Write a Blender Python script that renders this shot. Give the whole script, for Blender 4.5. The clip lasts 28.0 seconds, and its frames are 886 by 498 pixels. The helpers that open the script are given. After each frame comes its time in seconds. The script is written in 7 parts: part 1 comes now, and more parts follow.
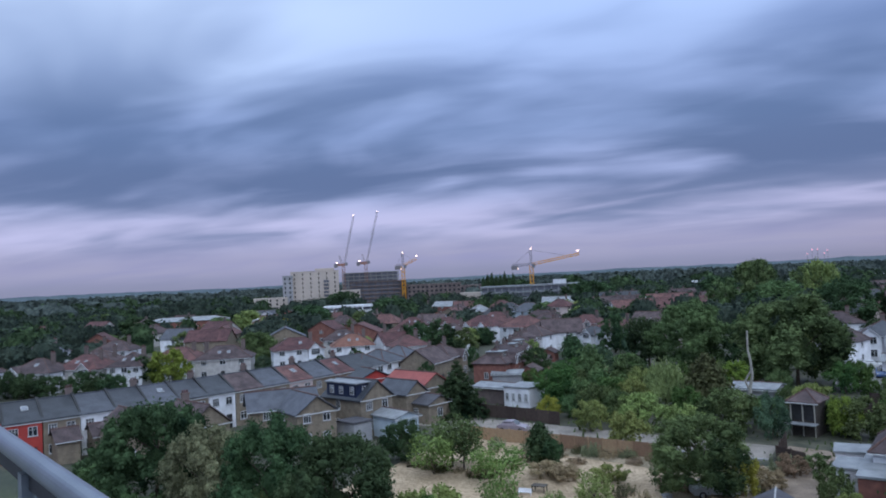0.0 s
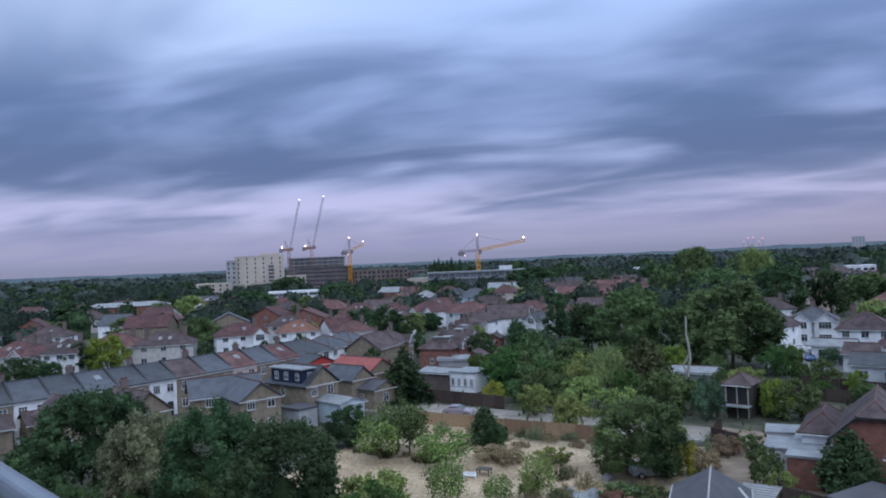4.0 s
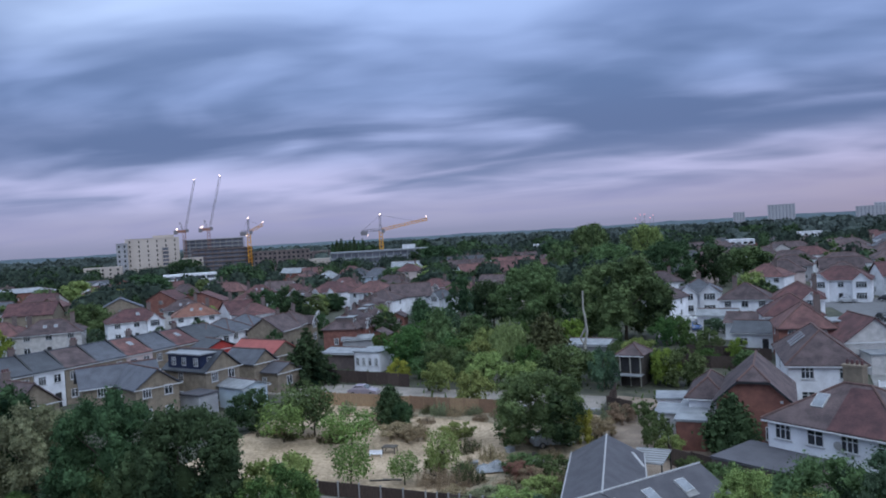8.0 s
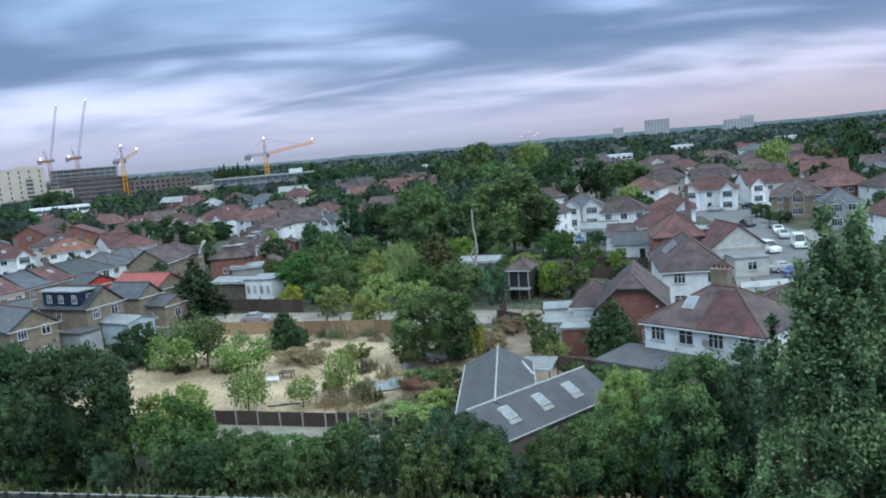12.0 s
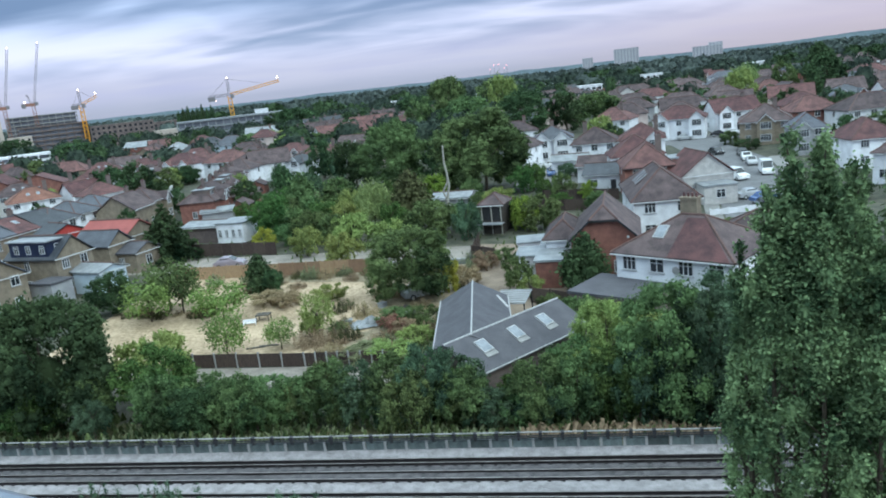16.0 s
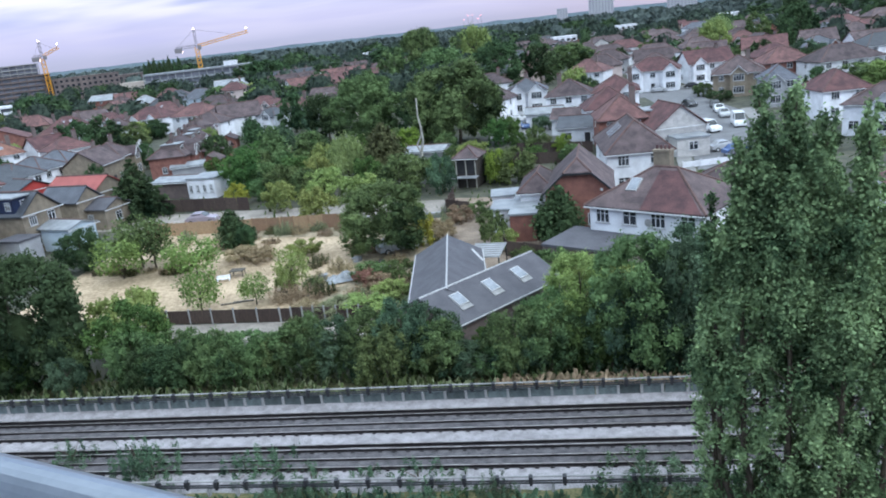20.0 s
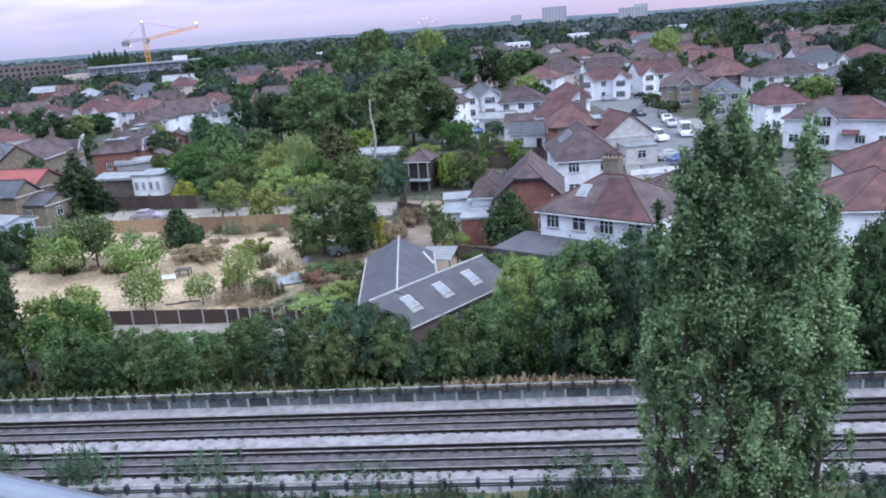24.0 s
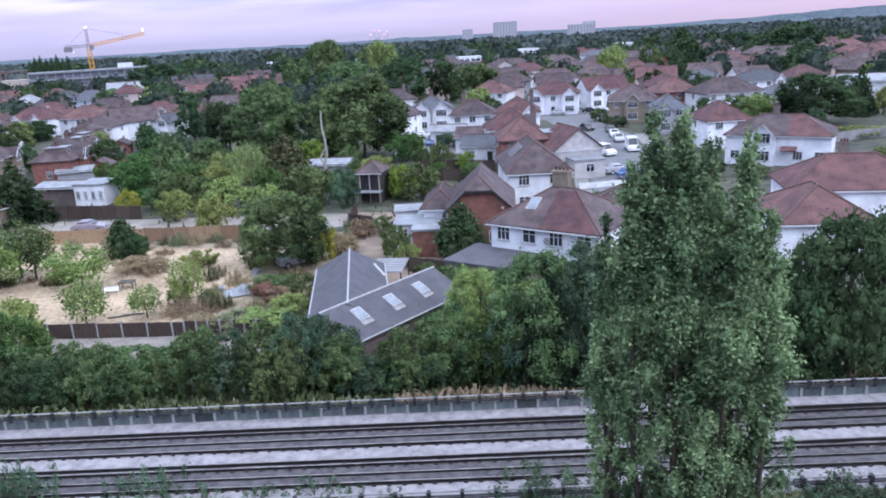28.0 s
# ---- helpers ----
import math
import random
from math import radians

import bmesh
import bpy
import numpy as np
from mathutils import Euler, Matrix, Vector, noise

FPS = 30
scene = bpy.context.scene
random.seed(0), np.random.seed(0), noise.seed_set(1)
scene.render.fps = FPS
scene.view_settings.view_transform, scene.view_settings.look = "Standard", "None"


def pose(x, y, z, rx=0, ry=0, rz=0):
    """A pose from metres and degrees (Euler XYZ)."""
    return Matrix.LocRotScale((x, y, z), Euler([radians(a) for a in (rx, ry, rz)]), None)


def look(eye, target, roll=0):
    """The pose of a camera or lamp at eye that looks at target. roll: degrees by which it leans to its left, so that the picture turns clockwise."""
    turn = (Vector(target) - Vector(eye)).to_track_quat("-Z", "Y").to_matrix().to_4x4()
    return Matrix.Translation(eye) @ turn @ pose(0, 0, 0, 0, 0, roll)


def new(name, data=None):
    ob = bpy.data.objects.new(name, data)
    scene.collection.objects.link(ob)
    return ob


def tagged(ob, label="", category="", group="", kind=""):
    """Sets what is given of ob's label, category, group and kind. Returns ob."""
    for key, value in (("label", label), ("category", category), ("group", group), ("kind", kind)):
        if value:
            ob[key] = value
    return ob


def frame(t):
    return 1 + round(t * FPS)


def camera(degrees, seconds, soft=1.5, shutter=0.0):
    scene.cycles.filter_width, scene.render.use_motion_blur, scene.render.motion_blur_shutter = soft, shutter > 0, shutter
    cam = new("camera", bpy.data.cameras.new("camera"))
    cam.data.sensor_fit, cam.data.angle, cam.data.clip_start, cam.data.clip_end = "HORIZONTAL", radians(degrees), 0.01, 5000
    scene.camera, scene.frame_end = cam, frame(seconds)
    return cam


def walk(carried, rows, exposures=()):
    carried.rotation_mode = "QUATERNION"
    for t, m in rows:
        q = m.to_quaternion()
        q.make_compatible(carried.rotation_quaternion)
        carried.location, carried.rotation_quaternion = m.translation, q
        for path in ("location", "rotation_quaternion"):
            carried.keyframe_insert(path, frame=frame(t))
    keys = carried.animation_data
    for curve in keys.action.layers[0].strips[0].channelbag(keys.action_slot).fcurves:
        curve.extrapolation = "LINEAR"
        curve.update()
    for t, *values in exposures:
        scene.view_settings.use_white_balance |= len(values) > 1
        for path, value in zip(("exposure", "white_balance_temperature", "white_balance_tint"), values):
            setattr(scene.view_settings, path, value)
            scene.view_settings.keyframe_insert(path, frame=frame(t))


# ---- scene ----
cam = camera(61.98, 28.0, soft=1.9)
PATH = [
    (0.0, pose(0, 0, 21.000, 92.24, 2.79, 32.37)),
    (0.5, pose(0, 0, 21.000, 92.10, 2.65, 32.16)),
    (1.0, pose(0, 0, 21.000, 91.93, 2.53, 31.83)),
    (1.5, pose(0, 0, 21.000, 91.77, 2.49, 31.44)),
    (2.0, pose(0, 0, 21.000, 91.58, 2.43, 30.93)),
    (2.5, pose(0, 0, 21.000, 91.42, 2.43, 30.35)),
    (4.5, pose(0, 0, 21.000, 90.81, 2.57, 27.43)),
    (5.0, pose(0, 0, 21.000, 90.71, 2.64, 26.61)),
    (5.5, pose(0, 0, 21.000, 90.64, 2.72, 25.87)),
    (6.0, pose(0, 0, 21.000, 90.53, 2.80, 25.03)),
    (6.5, pose(0, 0, 21.000, 90.33, 2.85, 24.19)),
    (7.0, pose(0, 0, 21.000, 89.95, 2.99, 23.08)),
    (7.5, pose(0, 0, 21.000, 89.45, 3.13, 21.94)),
    (8.0, pose(0, 0, 21.000, 88.94, 3.28, 20.71)),
    (8.5, pose(0, 0, 21.000, 88.29, 3.39, 19.36)),
    (9.0, pose(0, 0, 21.000, 87.05, 3.79, 17.33)),
    (9.5, pose(0, 0, 21.000, 85.49, 4.09, 15.52)),
    (10.0, pose(0, 0, 21.000, 84.11, 4.19, 13.98)),
    (10.5, pose(0, 0, 21.000, 83.34, 4.29, 13.10)),
    (11.0, pose(0, 0, 21.000, 82.90, 4.38, 12.58)),
    (11.5, pose(0, 0, 21.000, 82.64, 4.55, 12.31)),
    (12.0, pose(0, 0, 21.000, 82.26, 4.76, 12.08)),
    (12.5, pose(0, 0, 21.000, 81.78, 4.93, 11.84)),
    (14.5, pose(0, 0, 21.000, 79.30, 5.81, 10.63)),
    (15.0, pose(0, 0, 21.000, 78.54, 5.98, 10.28)),
    (15.5, pose(0, 0, 21.000, 77.87, 6.11, 9.99)),
    (16.0, pose(0, 0, 21.000, 77.14, 6.28, 9.66)),
    (16.5, pose(0, 0, 21.000, 76.51, 6.36, 9.44)),
    (17.0, pose(0, 0, 21.000, 75.88, 6.44, 9.18)),
    (17.5, pose(0, 0, 21.000, 75.35, 6.49, 8.97)),
    (18.0, pose(0, 0, 21.000, 74.80, 6.50, 8.76)),
    (18.5, pose(0, 0, 21.000, 74.36, 6.53, 8.53)),
    (19.0, pose(0, 0, 21.000, 73.94, 6.48, 8.26)),
    (19.5, pose(0, 0, 21.000, 73.63, 6.41, 7.97)),
    (20.0, pose(0, 0, 21.000, 73.35, 6.23, 7.63)),
    (20.5, pose(0, 0, 21.000, 73.19, 6.05, 7.28)),
    (21.0, pose(0, 0, 21.000, 73.06, 5.86, 6.88)),
    (21.5, pose(0, 0, 21.000, 72.99, 5.63, 6.49)),
    (23.5, pose(0, 0, 21.000, 73.16, 4.54, 4.76)),
    (24.0, pose(0, 0, 21.000, 73.26, 4.24, 4.26)),
    (24.5, pose(0, 0, 21.000, 73.37, 4.03, 3.79)),
    (25.0, pose(0, 0, 21.000, 73.49, 3.81, 3.25)),
    (25.5, pose(0, 0, 21.000, 73.59, 3.62, 2.77)),
    (26.0, pose(0, 0, 21.000, 73.69, 3.45, 2.23)),
    (26.5, pose(0, 0, 21.000, 73.79, 3.35, 1.78)),
    (27.0, pose(0, 0, 21.000, 73.86, 3.24, 1.31)),
    (27.5, pose(0, 0, 21.000, 73.91, 3.14, 0.97)),
    (28.0, pose(0, 0, 21.000, 73.96, 3.06, 0.65)),
]
EXPOSURES = [(0.0, -0.30, 5820, 8), (8.0, -0.27, 5830, 8), (10.0, 0.10, 5980, 2), (11.0, 0.25, 6060, -3), (15.0, 0.42, 6210, -8), (17.0, 0.52, 6200, -7), (20.0, 0.62, 6150, 3), (24.0, 0.69, 6010, 13), (28.0, 0.69, 5980, 17)]
walk(cam, PATH, EXPOSURES)

# ---- light ----
world = bpy.data.worlds.new("dusk_sky")
scene.world = world
world.use_nodes = True
SUN_EL, SUN_AZ = 38.0, 130.0   # degrees above the horizon, clockwise from +y


def build_sky():
    nt = world.node_tree
    nt.nodes.clear()
    N, L = nt.nodes.new, nt.links.new

    def math_(op, a, b=None, c=None):
        n = N("ShaderNodeMath")
        n.operation = op
        for i, v in enumerate((a, b, c)):
            if v is None:
                continue
            if isinstance(v, bpy.types.NodeSocket):
                L(v, n.inputs[i])
            else:
                n.inputs[i].default_value = v
        return n.outputs[0]

    def ramp(fac, stops, mode="EASE"):
        n = N("ShaderNodeValToRGB")
        n.color_ramp.interpolation = mode
        while len(n.color_ramp.elements) < len(stops):
            n.color_ramp.elements.new(0.5)
        for e, (p, c) in zip(n.color_ramp.elements, stops):
            e.position = p
            e.color = (*c, 1) if len(c) == 3 else c
        L(fac, n.inputs[0])
        return n.outputs[0]

    def mix(fac, a, b):
        n = N("ShaderNodeMix")
        n.data_type = "RGBA"
        for sock, v in ((n.inputs[0], fac), (n.inputs[6], a), (n.inputs[7], b)):
            if isinstance(v, bpy.types.NodeSocket):
                L(v, sock)
            else:
                sock.default_value = v if isinstance(v, float) else (*v, 1)
        return n.outputs[2]

    tc = N("ShaderNodeTexCoord").outputs["Generated"]
    sep = N("ShaderNodeSeparateXYZ")
    L(tc, sep.inputs[0])
    x, y, z = sep.outputs
    up = math_("MAXIMUM", z, 0.0)
    # the deck seen in perspective, its streaks lying across the direction 20 degrees west of north
    c20, s20 = math.cos(radians(20)), math.sin(radians(20))
    across = math_("MULTIPLY_ADD", x, c20, math_("MULTIPLY", y, s20))
    along = math_("MULTIPLY_ADD", y, c20, math_("MULTIPLY", x, -s20))
    den = math_("ADD", up, 0.15)
    u, v = math_("DIVIDE", across, den), math_("DIVIDE", along, den)

    def clouds(scale, sx, sy, detail, rough, dist, off):
        cmb = N("ShaderNodeCombineXYZ")
        L(math_("MULTIPLY_ADD", u, sx, off), cmb.inputs[0])
        L(math_("MULTIPLY_ADD", v, sy, math_("MULTIPLY", u, 0.10)), cmb.inputs[1])
        n = N("ShaderNodeTexNoise")
        n.inputs["Scale"].default_value, n.inputs["Detail"].default_value = scale, detail
        n.inputs["Roughness"].default_value, n.inputs["Distortion"].default_value = rough, dist
        L(cmb.outputs[0], n.inputs["Vector"])
        return n.outputs[0]

    big = clouds(0.85, 0.72, 1.0, 2.0, 0.4, 0.9, CLOUD_SHIFT)
    mid = clouds(1.5, 0.72, 1.15, 2.5, 0.42, 0.9, 7.7)
    fine = clouds(4.4, 0.70, 1.3, 4.0, 0.5, 0.5, 3.1)
    tone = math_("MULTIPLY_ADD", fine, 0.10, math_("MULTIPLY_ADD", mid, 0.42, math_("MULTIPLY", big, 0.50)))
    # a dark shelf of cloud with an uneven lower edge, open lavender sky below it
    edge = math_("MULTIPLY_ADD", math_("SUBTRACT", mid, 0.5), 0.10, up)
    shelf = ramp(edge, [(0.0, (0.51,) * 3), (0.085, (0.58,) * 3), (0.118, (0.38,) * 3), (0.19, (0.44,) * 3), (0.27, (0.50,) * 3), (0.36, (0.62,) * 3)])
    tone = math_("ADD", tone, math_("SUBTRACT", shelf, 0.5))
    # colour of the cloud deck by its height over the horizon, dark and bright side
    dark = ramp(up, [(0.0, (0.31, 0.31, 0.425)), (0.03, (0.39, 0.37, 0.56)), (0.075, (0.245, 0.28, 0.45)), (0.13, (0.155, 0.205, 0.365)), (0.20, (0.165, 0.23, 0.41)), (0.33, (0.27, 0.36, 0.63)), (0.44, (0.54, 0.66, 0.94)), (0.8, (0.78, 0.88, 1.05))])
    light = ramp(up, [(0.0, (0.33, 0.32, 0.45)), (0.03, (0.45, 0.42, 0.575)), (0.075, (0.66, 0.62, 0.86)), (0.13, (0.50, 0.55, 0.83)), (0.20, (0.44, 0.54, 0.86)), (0.35, (0.58, 0.72, 1.08)), (0.44, (0.92, 1.06, 1.32)), (0.8, (1.25, 1.4, 1.6))])
    cover = ramp(tone, [(0.35, (0, 0, 0)), (0.70, (1, 1, 1))], "EASE")
    sky = mix(cover, dark, light)
    # afterglow round the low sun's side
    side = math_("MULTIPLY_ADD", x, math.sin(radians(45)), math_("MULTIPLY", y, math.cos(radians(45))))
    glow = math_("MULTIPLY", ramp(side, [(0.55, (0, 0, 0)), (1.0, (1, 1, 1))]), ramp(up, [(0.0, (1, 1, 1)), (0.13, (0, 0, 0))]))
    sky = mix(math_("MULTIPLY", glow, 0.6), sky, (0.50, 0.36, 0.42))
    # thinner, brighter cloud high over the far left
    thin = math_("MULTIPLY", ramp(math_("MULTIPLY", x, -1.0), [(0.38, (0, 0, 0)), (0.85, (1, 1, 1))]), ramp(up, [(0.20, (0, 0, 0)), (0.38, (1, 1, 1))]))
    sky = mix(math_("MULTIPLY", math_("MULTIPLY", thin, mid), 1.5), sky, (0.85, 0.97, 1.2))
    # below the horizon: hazy ground tone
    sky = mix(math_("GREATER_THAN", z, -0.002), (0.06, 0.07, 0.07), sky)
    nish = N("ShaderNodeTexSky")
    nish.sky_type, nish.sun_disc = "NISHITA", False
    nish.sun_elevation, nish.sun_rotation = radians(SUN_EL), radians(SUN_AZ)
    b1, b2, add = N("ShaderNodeBackground"), N("ShaderNodeBackground"), N("ShaderNodeAddShader")
    L(sky, b1.inputs[0])
    L(nish.outputs[0], b2.inputs[0])
    b1.inputs[1].default_value, b2.inputs[1].default_value = SKY_POWER, 0.002
    L(b1.outputs[0], add.inputs[0])
    L(b2.outputs[0], add.inputs[1])
    out = N("ShaderNodeOutputWorld")
    L(add.outputs[0], out.inputs[0])


CLOUD_SHIFT, SKY_POWER = 2.3, 1.06
build_sky()
sun = new("sun", bpy.data.lights.new("sun", "SUN"))
sun.data.energy, sun.data.angle, sun.data.color = 1.05, radians(40), (0.96, 0.97, 1.0)
sun.matrix_world = look((0, 0, 0), (-math.sin(radians(SUN_AZ)) * math.cos(radians(SUN_EL)), -math.cos(radians(SUN_AZ)) * math.cos(radians(SUN_EL)), -math.sin(radians(SUN_EL))))


# ---- materials ----
def mat(name, c1, c2=None, rough=0.85, scale=1.0, metal=0.0, bump=0.0, bump_scale=30.0, grain=0.25, rand=0.0, island=0.0, emit=0.0, spec=0.3, stretch=(1, 1, 1), bands=None):
    """A surface: two colours mixed by coarse and fine noise, with relief; rand and island vary it piece by piece."""
    m = bpy.data.materials.new(name)
    m.use_nodes = True
    nt = m.node_tree
    bs = nt.nodes["Principled BSDF"]
    N, L = nt.nodes.new, nt.links.new
    c2 = c2 or tuple(v * 0.7 for v in c1)
    geo, tc, info = N("ShaderNodeNewGeometry"), N("ShaderNodeTexCoord"), N("ShaderNodeObjectInfo")
    mp = N("ShaderNodeMapping")
    mp.inputs["Scale"].default_value = stretch
    L(tc.outputs["Object"], mp.inputs[0])
    n1, n2 = N("ShaderNodeTexNoise"), N("ShaderNodeTexNoise")
    n1.inputs["Scale"].default_value, n1.inputs["Detail"].default_value = scale, 5
    n2.inputs["Scale"].default_value, n2.inputs["Detail"].default_value = scale * 11, 3
    L(mp.outputs[0], n1.inputs["Vector"])
    L(mp.outputs[0], n2.inputs["Vector"])
    ad = N("ShaderNodeMath")
    ad.operation = "MULTIPLY_ADD"
    L(n2.outputs[0], ad.inputs[0])
    ad.inputs[1].default_value = grain * 2
    L(n1.outputs[0], ad.inputs[2])
    rm = N("ShaderNodeMapRange")
    rm.inputs[1].default_value, rm.inputs[2].default_value = 0.32 + grain, 0.68 + grain
    L(ad.outputs[0], rm.inputs[0])
    mx = N("ShaderNodeMix")
    mx.data_type = "RGBA"
    mx.inputs[6].default_value, mx.inputs[7].default_value = (*c1, 1), (*c2, 1)
    L(rm.outputs[0], mx.inputs[0])
    col = mx.outputs[2]
    if bands:
        # courses: thin dark joints at the given spacing (metres) along z
        w = N("ShaderNodeTexWave")
        w.wave_type, w.bands_direction, w.wave_profile = "BANDS", bands[1], "SAW"
        w.inputs["Scale"].default_value = 0.314 / bands[0]
        w.inputs["Distortion"].default_value = 0.15
        L(tc.outputs["Object"], w.inputs["Vector"])
        r2 = N("ShaderNodeMapRange")
        r2.inputs[1].default_value, r2.inputs[2].default_value = 0.0, 0.25
        r2.inputs[3].default_value, r2.inputs[4].default_value = bands[2], 1.0
        L(w.outputs["Fac"], r2.inputs[0])
        mm = N("ShaderNodeMix")
        mm.data_type, mm.blend_type = "RGBA", "MULTIPLY"
        mm.inputs[0].default_value = 1.0
        L(col, mm.inputs[6])
        L(r2.outputs[0], mm.inputs[7])
        col = mm.outputs[2]
    if rand or island:
        hs = N("ShaderNodeHueSaturation")
        v = N("ShaderNodeMapRange")
        amt = max(rand, island)
        v.inputs[3].default_value, v.inputs[4].default_value = 1 - amt, 1 + amt
        if island:
            both = N("ShaderNodeMath")
            both.operation = "MULTIPLY_ADD"
            both.inputs[1].default_value = 0.62
            half = N("ShaderNodeMath")
            half.operation = "MULTIPLY"
            half.inputs[1].default_value = 0.38
            L(info.outputs["Random"], half.inputs[0])
            L(geo.outputs["Random Per Island"], both.inputs[0])
            L(half.outputs[0], both.inputs[2])
            L(both.outputs[0], v.inputs[0])
        else:
            L(info.outputs["Random"], v.inputs[0])
        L(v.outputs[0], hs.inputs["Value"])
        h = N("ShaderNodeMapRange")
        h.inputs[3].default_value, h.inputs[4].default_value = (0.475, 0.515) if island else (0.49, 0.51)
        L(info.outputs["Random"], h.inputs[0])
        L(h.outputs[0], hs.inputs["Hue"])
        L(col, hs.inputs["Color"])
        col = hs.outputs[0]
    L(col, bs.inputs["Base Color"])
    bs.inputs["Roughness"].default_value, bs.inputs["Metallic"].default_value = rough, metal
    bs.inputs["Specular IOR Level"].default_value = spec
    if emit:
        L(col, bs.inputs["Emission Color"])
        bs.inputs["Emission Strength"].default_value = emit
    if bump:
        bp, nb = N("ShaderNodeBump"), N("ShaderNodeTexNoise")
        nb.inputs["Scale"].default_value, nb.inputs["Detail"].default_value = bump_scale, 4
        L(mp.outputs[0], nb.inputs["Vector"])
        bp.inputs["Strength"].default_value, bp.inputs["Distance"].default_value = bump, 0.05
        L(nb.outputs[0], bp.inputs["Height"])
        L(bp.outputs[0], bs.inputs["Normal"])
    return m


def leaf_mat(name, c1, c2):
    m = mat(name, c1, c2, rough=0.85, scale=0.35, grain=0.35, island=0.44, spec=0.04)
    nt = m.node_tree
    bs, out = nt.nodes["Principled BSDF"], nt.nodes["Material Output"]
    tr, ms = nt.nodes.new("ShaderNodeBsdfTranslucent"), nt.nodes.new("ShaderNodeMixShader")
    nt.links.new(bs.inputs["Base Color"].links[0].from_socket, tr.inputs[0])
    ms.inputs[0].default_value = 0.14
    nt.links.new(bs.outputs[0], ms.inputs[1])
    nt.links.new(tr.outputs[0], ms.inputs[2])
    nt.links.new(ms.outputs[0], out.inputs[0])
    return m


LEAF = {
    "": leaf_mat("leaf_green", (0.152, 0.208, 0.085), (0.026, 0.046, 0.022)),
    "dark": leaf_mat("leaf_dark_green", (0.080, 0.128, 0.060), (0.013, 0.026, 0.015)),
    "deep": leaf_mat("leaf_deep_green", (0.145, 0.220, 0.092), (0.024, 0.045, 0.023)),
    "olive": leaf_mat("leaf_olive_brown", (0.105, 0.108, 0.052), (0.030, 0.034, 0.018)),
    "blue": leaf_mat("leaf_blue_green", (0.110, 0.170, 0.102), (0.022, 0.042, 0.029)),
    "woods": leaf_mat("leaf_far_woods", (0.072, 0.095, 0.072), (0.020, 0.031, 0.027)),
    # far crowns greyed and lightened: distance haze put into the leaf colour
    "distant": leaf_mat("leaf_hazed_woods", (0.098, 0.118, 0.104), (0.040, 0.053, 0.051)),
    "straw": leaf_mat("leaf_straw", (0.40, 0.335, 0.215), (0.23, 0.19, 0.115)),
    "rust": leaf_mat("leaf_rusty_dead", (0.360, 0.225, 0.150), (0.220, 0.140, 0.095)),
    # dark leaf dimmed further: the near trees' shade put into its colour
    "shaded": leaf_mat("leaf_shaded_dark_green", (0.074, 0.120, 0.056), (0.011, 0.023, 0.013)),
    "apple": leaf_mat("leaf_apple_green", (0.200, 0.285, 0.090), (0.080, 0.128, 0.044)),
    "lime": leaf_mat("leaf_lime_green", (0.210, 0.275, 0.055), (0.090, 0.135, 0.030)),
    "fresh": leaf_mat("leaf_fresh_green", (0.100, 0.165, 0.052), (0.034, 0.068, 0.026)),
    "light": leaf_mat("leaf_light_green", (0.265, 0.325, 0.112), (0.125, 0.168, 0.060)),
    "yellow": leaf_mat("leaf_yellow_green", (0.330, 0.355, 0.065), (0.205, 0.240, 0.050)),
    "pale": leaf_mat("leaf_grey_green", (0.255, 0.275, 0.160), (0.125, 0.145, 0.084)),
    "dry": leaf_mat("leaf_dry_brown", (0.330, 0.258, 0.165), (0.190, 0.148, 0.092)),
    "willow": leaf_mat("leaf_willow", (0.255, 0.315, 0.130), (0.130, 0.175, 0.070)),
    "poplar": leaf_mat("leaf_poplar", (0.245, 0.345, 0.170), (0.042, 0.076, 0.040)),
}
BARK = mat("bark", (0.10, 0.08, 0.06), (0.05, 0.04, 0.03), scale=3, bump=0.6)
WHITE = mat("white_render", (0.80, 0.81, 0.85), (0.58, 0.58, 0.615), scale=0.6, grain=0.16, rand=0.12, bump=0.1)
BLUEWHITE = mat("pale_blue_render", (0.52, 0.60, 0.68), (0.42, 0.49, 0.56), scale=0.6, grain=0.12)
PINKWHITE = mat("pink_render", (0.56, 0.47, 0.45), (0.46, 0.37, 0.35), scale=0.6, grain=0.12)
WASHED = mat("off_white_pebbledash", (0.52, 0.50, 0.49), (0.36, 0.345, 0.34), scale=1.2, grain=0.5, bump=0.4)
GREYWALL = mat("grey_render", (0.36, 0.36, 0.37), (0.26, 0.26, 0.28), scale=0.6)
CREAM = mat("cream_cladding", (0.53, 0.458, 0.405), (0.41, 0.355, 0.312), scale=0.05, grain=0.1)
STOCK = mat("yellow_stock_brick", (0.265, 0.220, 0.165), (0.175, 0.145, 0.115), scale=1.5, bump=0.3, bands=(0.075, "Z", 0.8))
BRICK = mat("red_brick", (0.26, 0.118, 0.092), (0.165, 0.076, 0.064), scale=1.5, bump=0.3, bands=(0.075, "Z", 0.75))
REDPAINT = mat("red_painted_render", (0.42, 0.06, 0.05), (0.33, 0.05, 0.045), scale=0.8, grain=0.1)
BROWNBRICK = mat("brown_brick", (0.185, 0.145, 0.135), (0.115, 0.092, 0.09), scale=0.2, bands=(0.3, "Z", 0.8))
SLATE = mat("grey_slate_tiles", (0.074, 0.080, 0.098), (0.042, 0.046, 0.058), rough=0.55, scale=0.8, rand=0.38, bump=0.3, bands=(0.12, "Z", 0.65), spec=0.4)
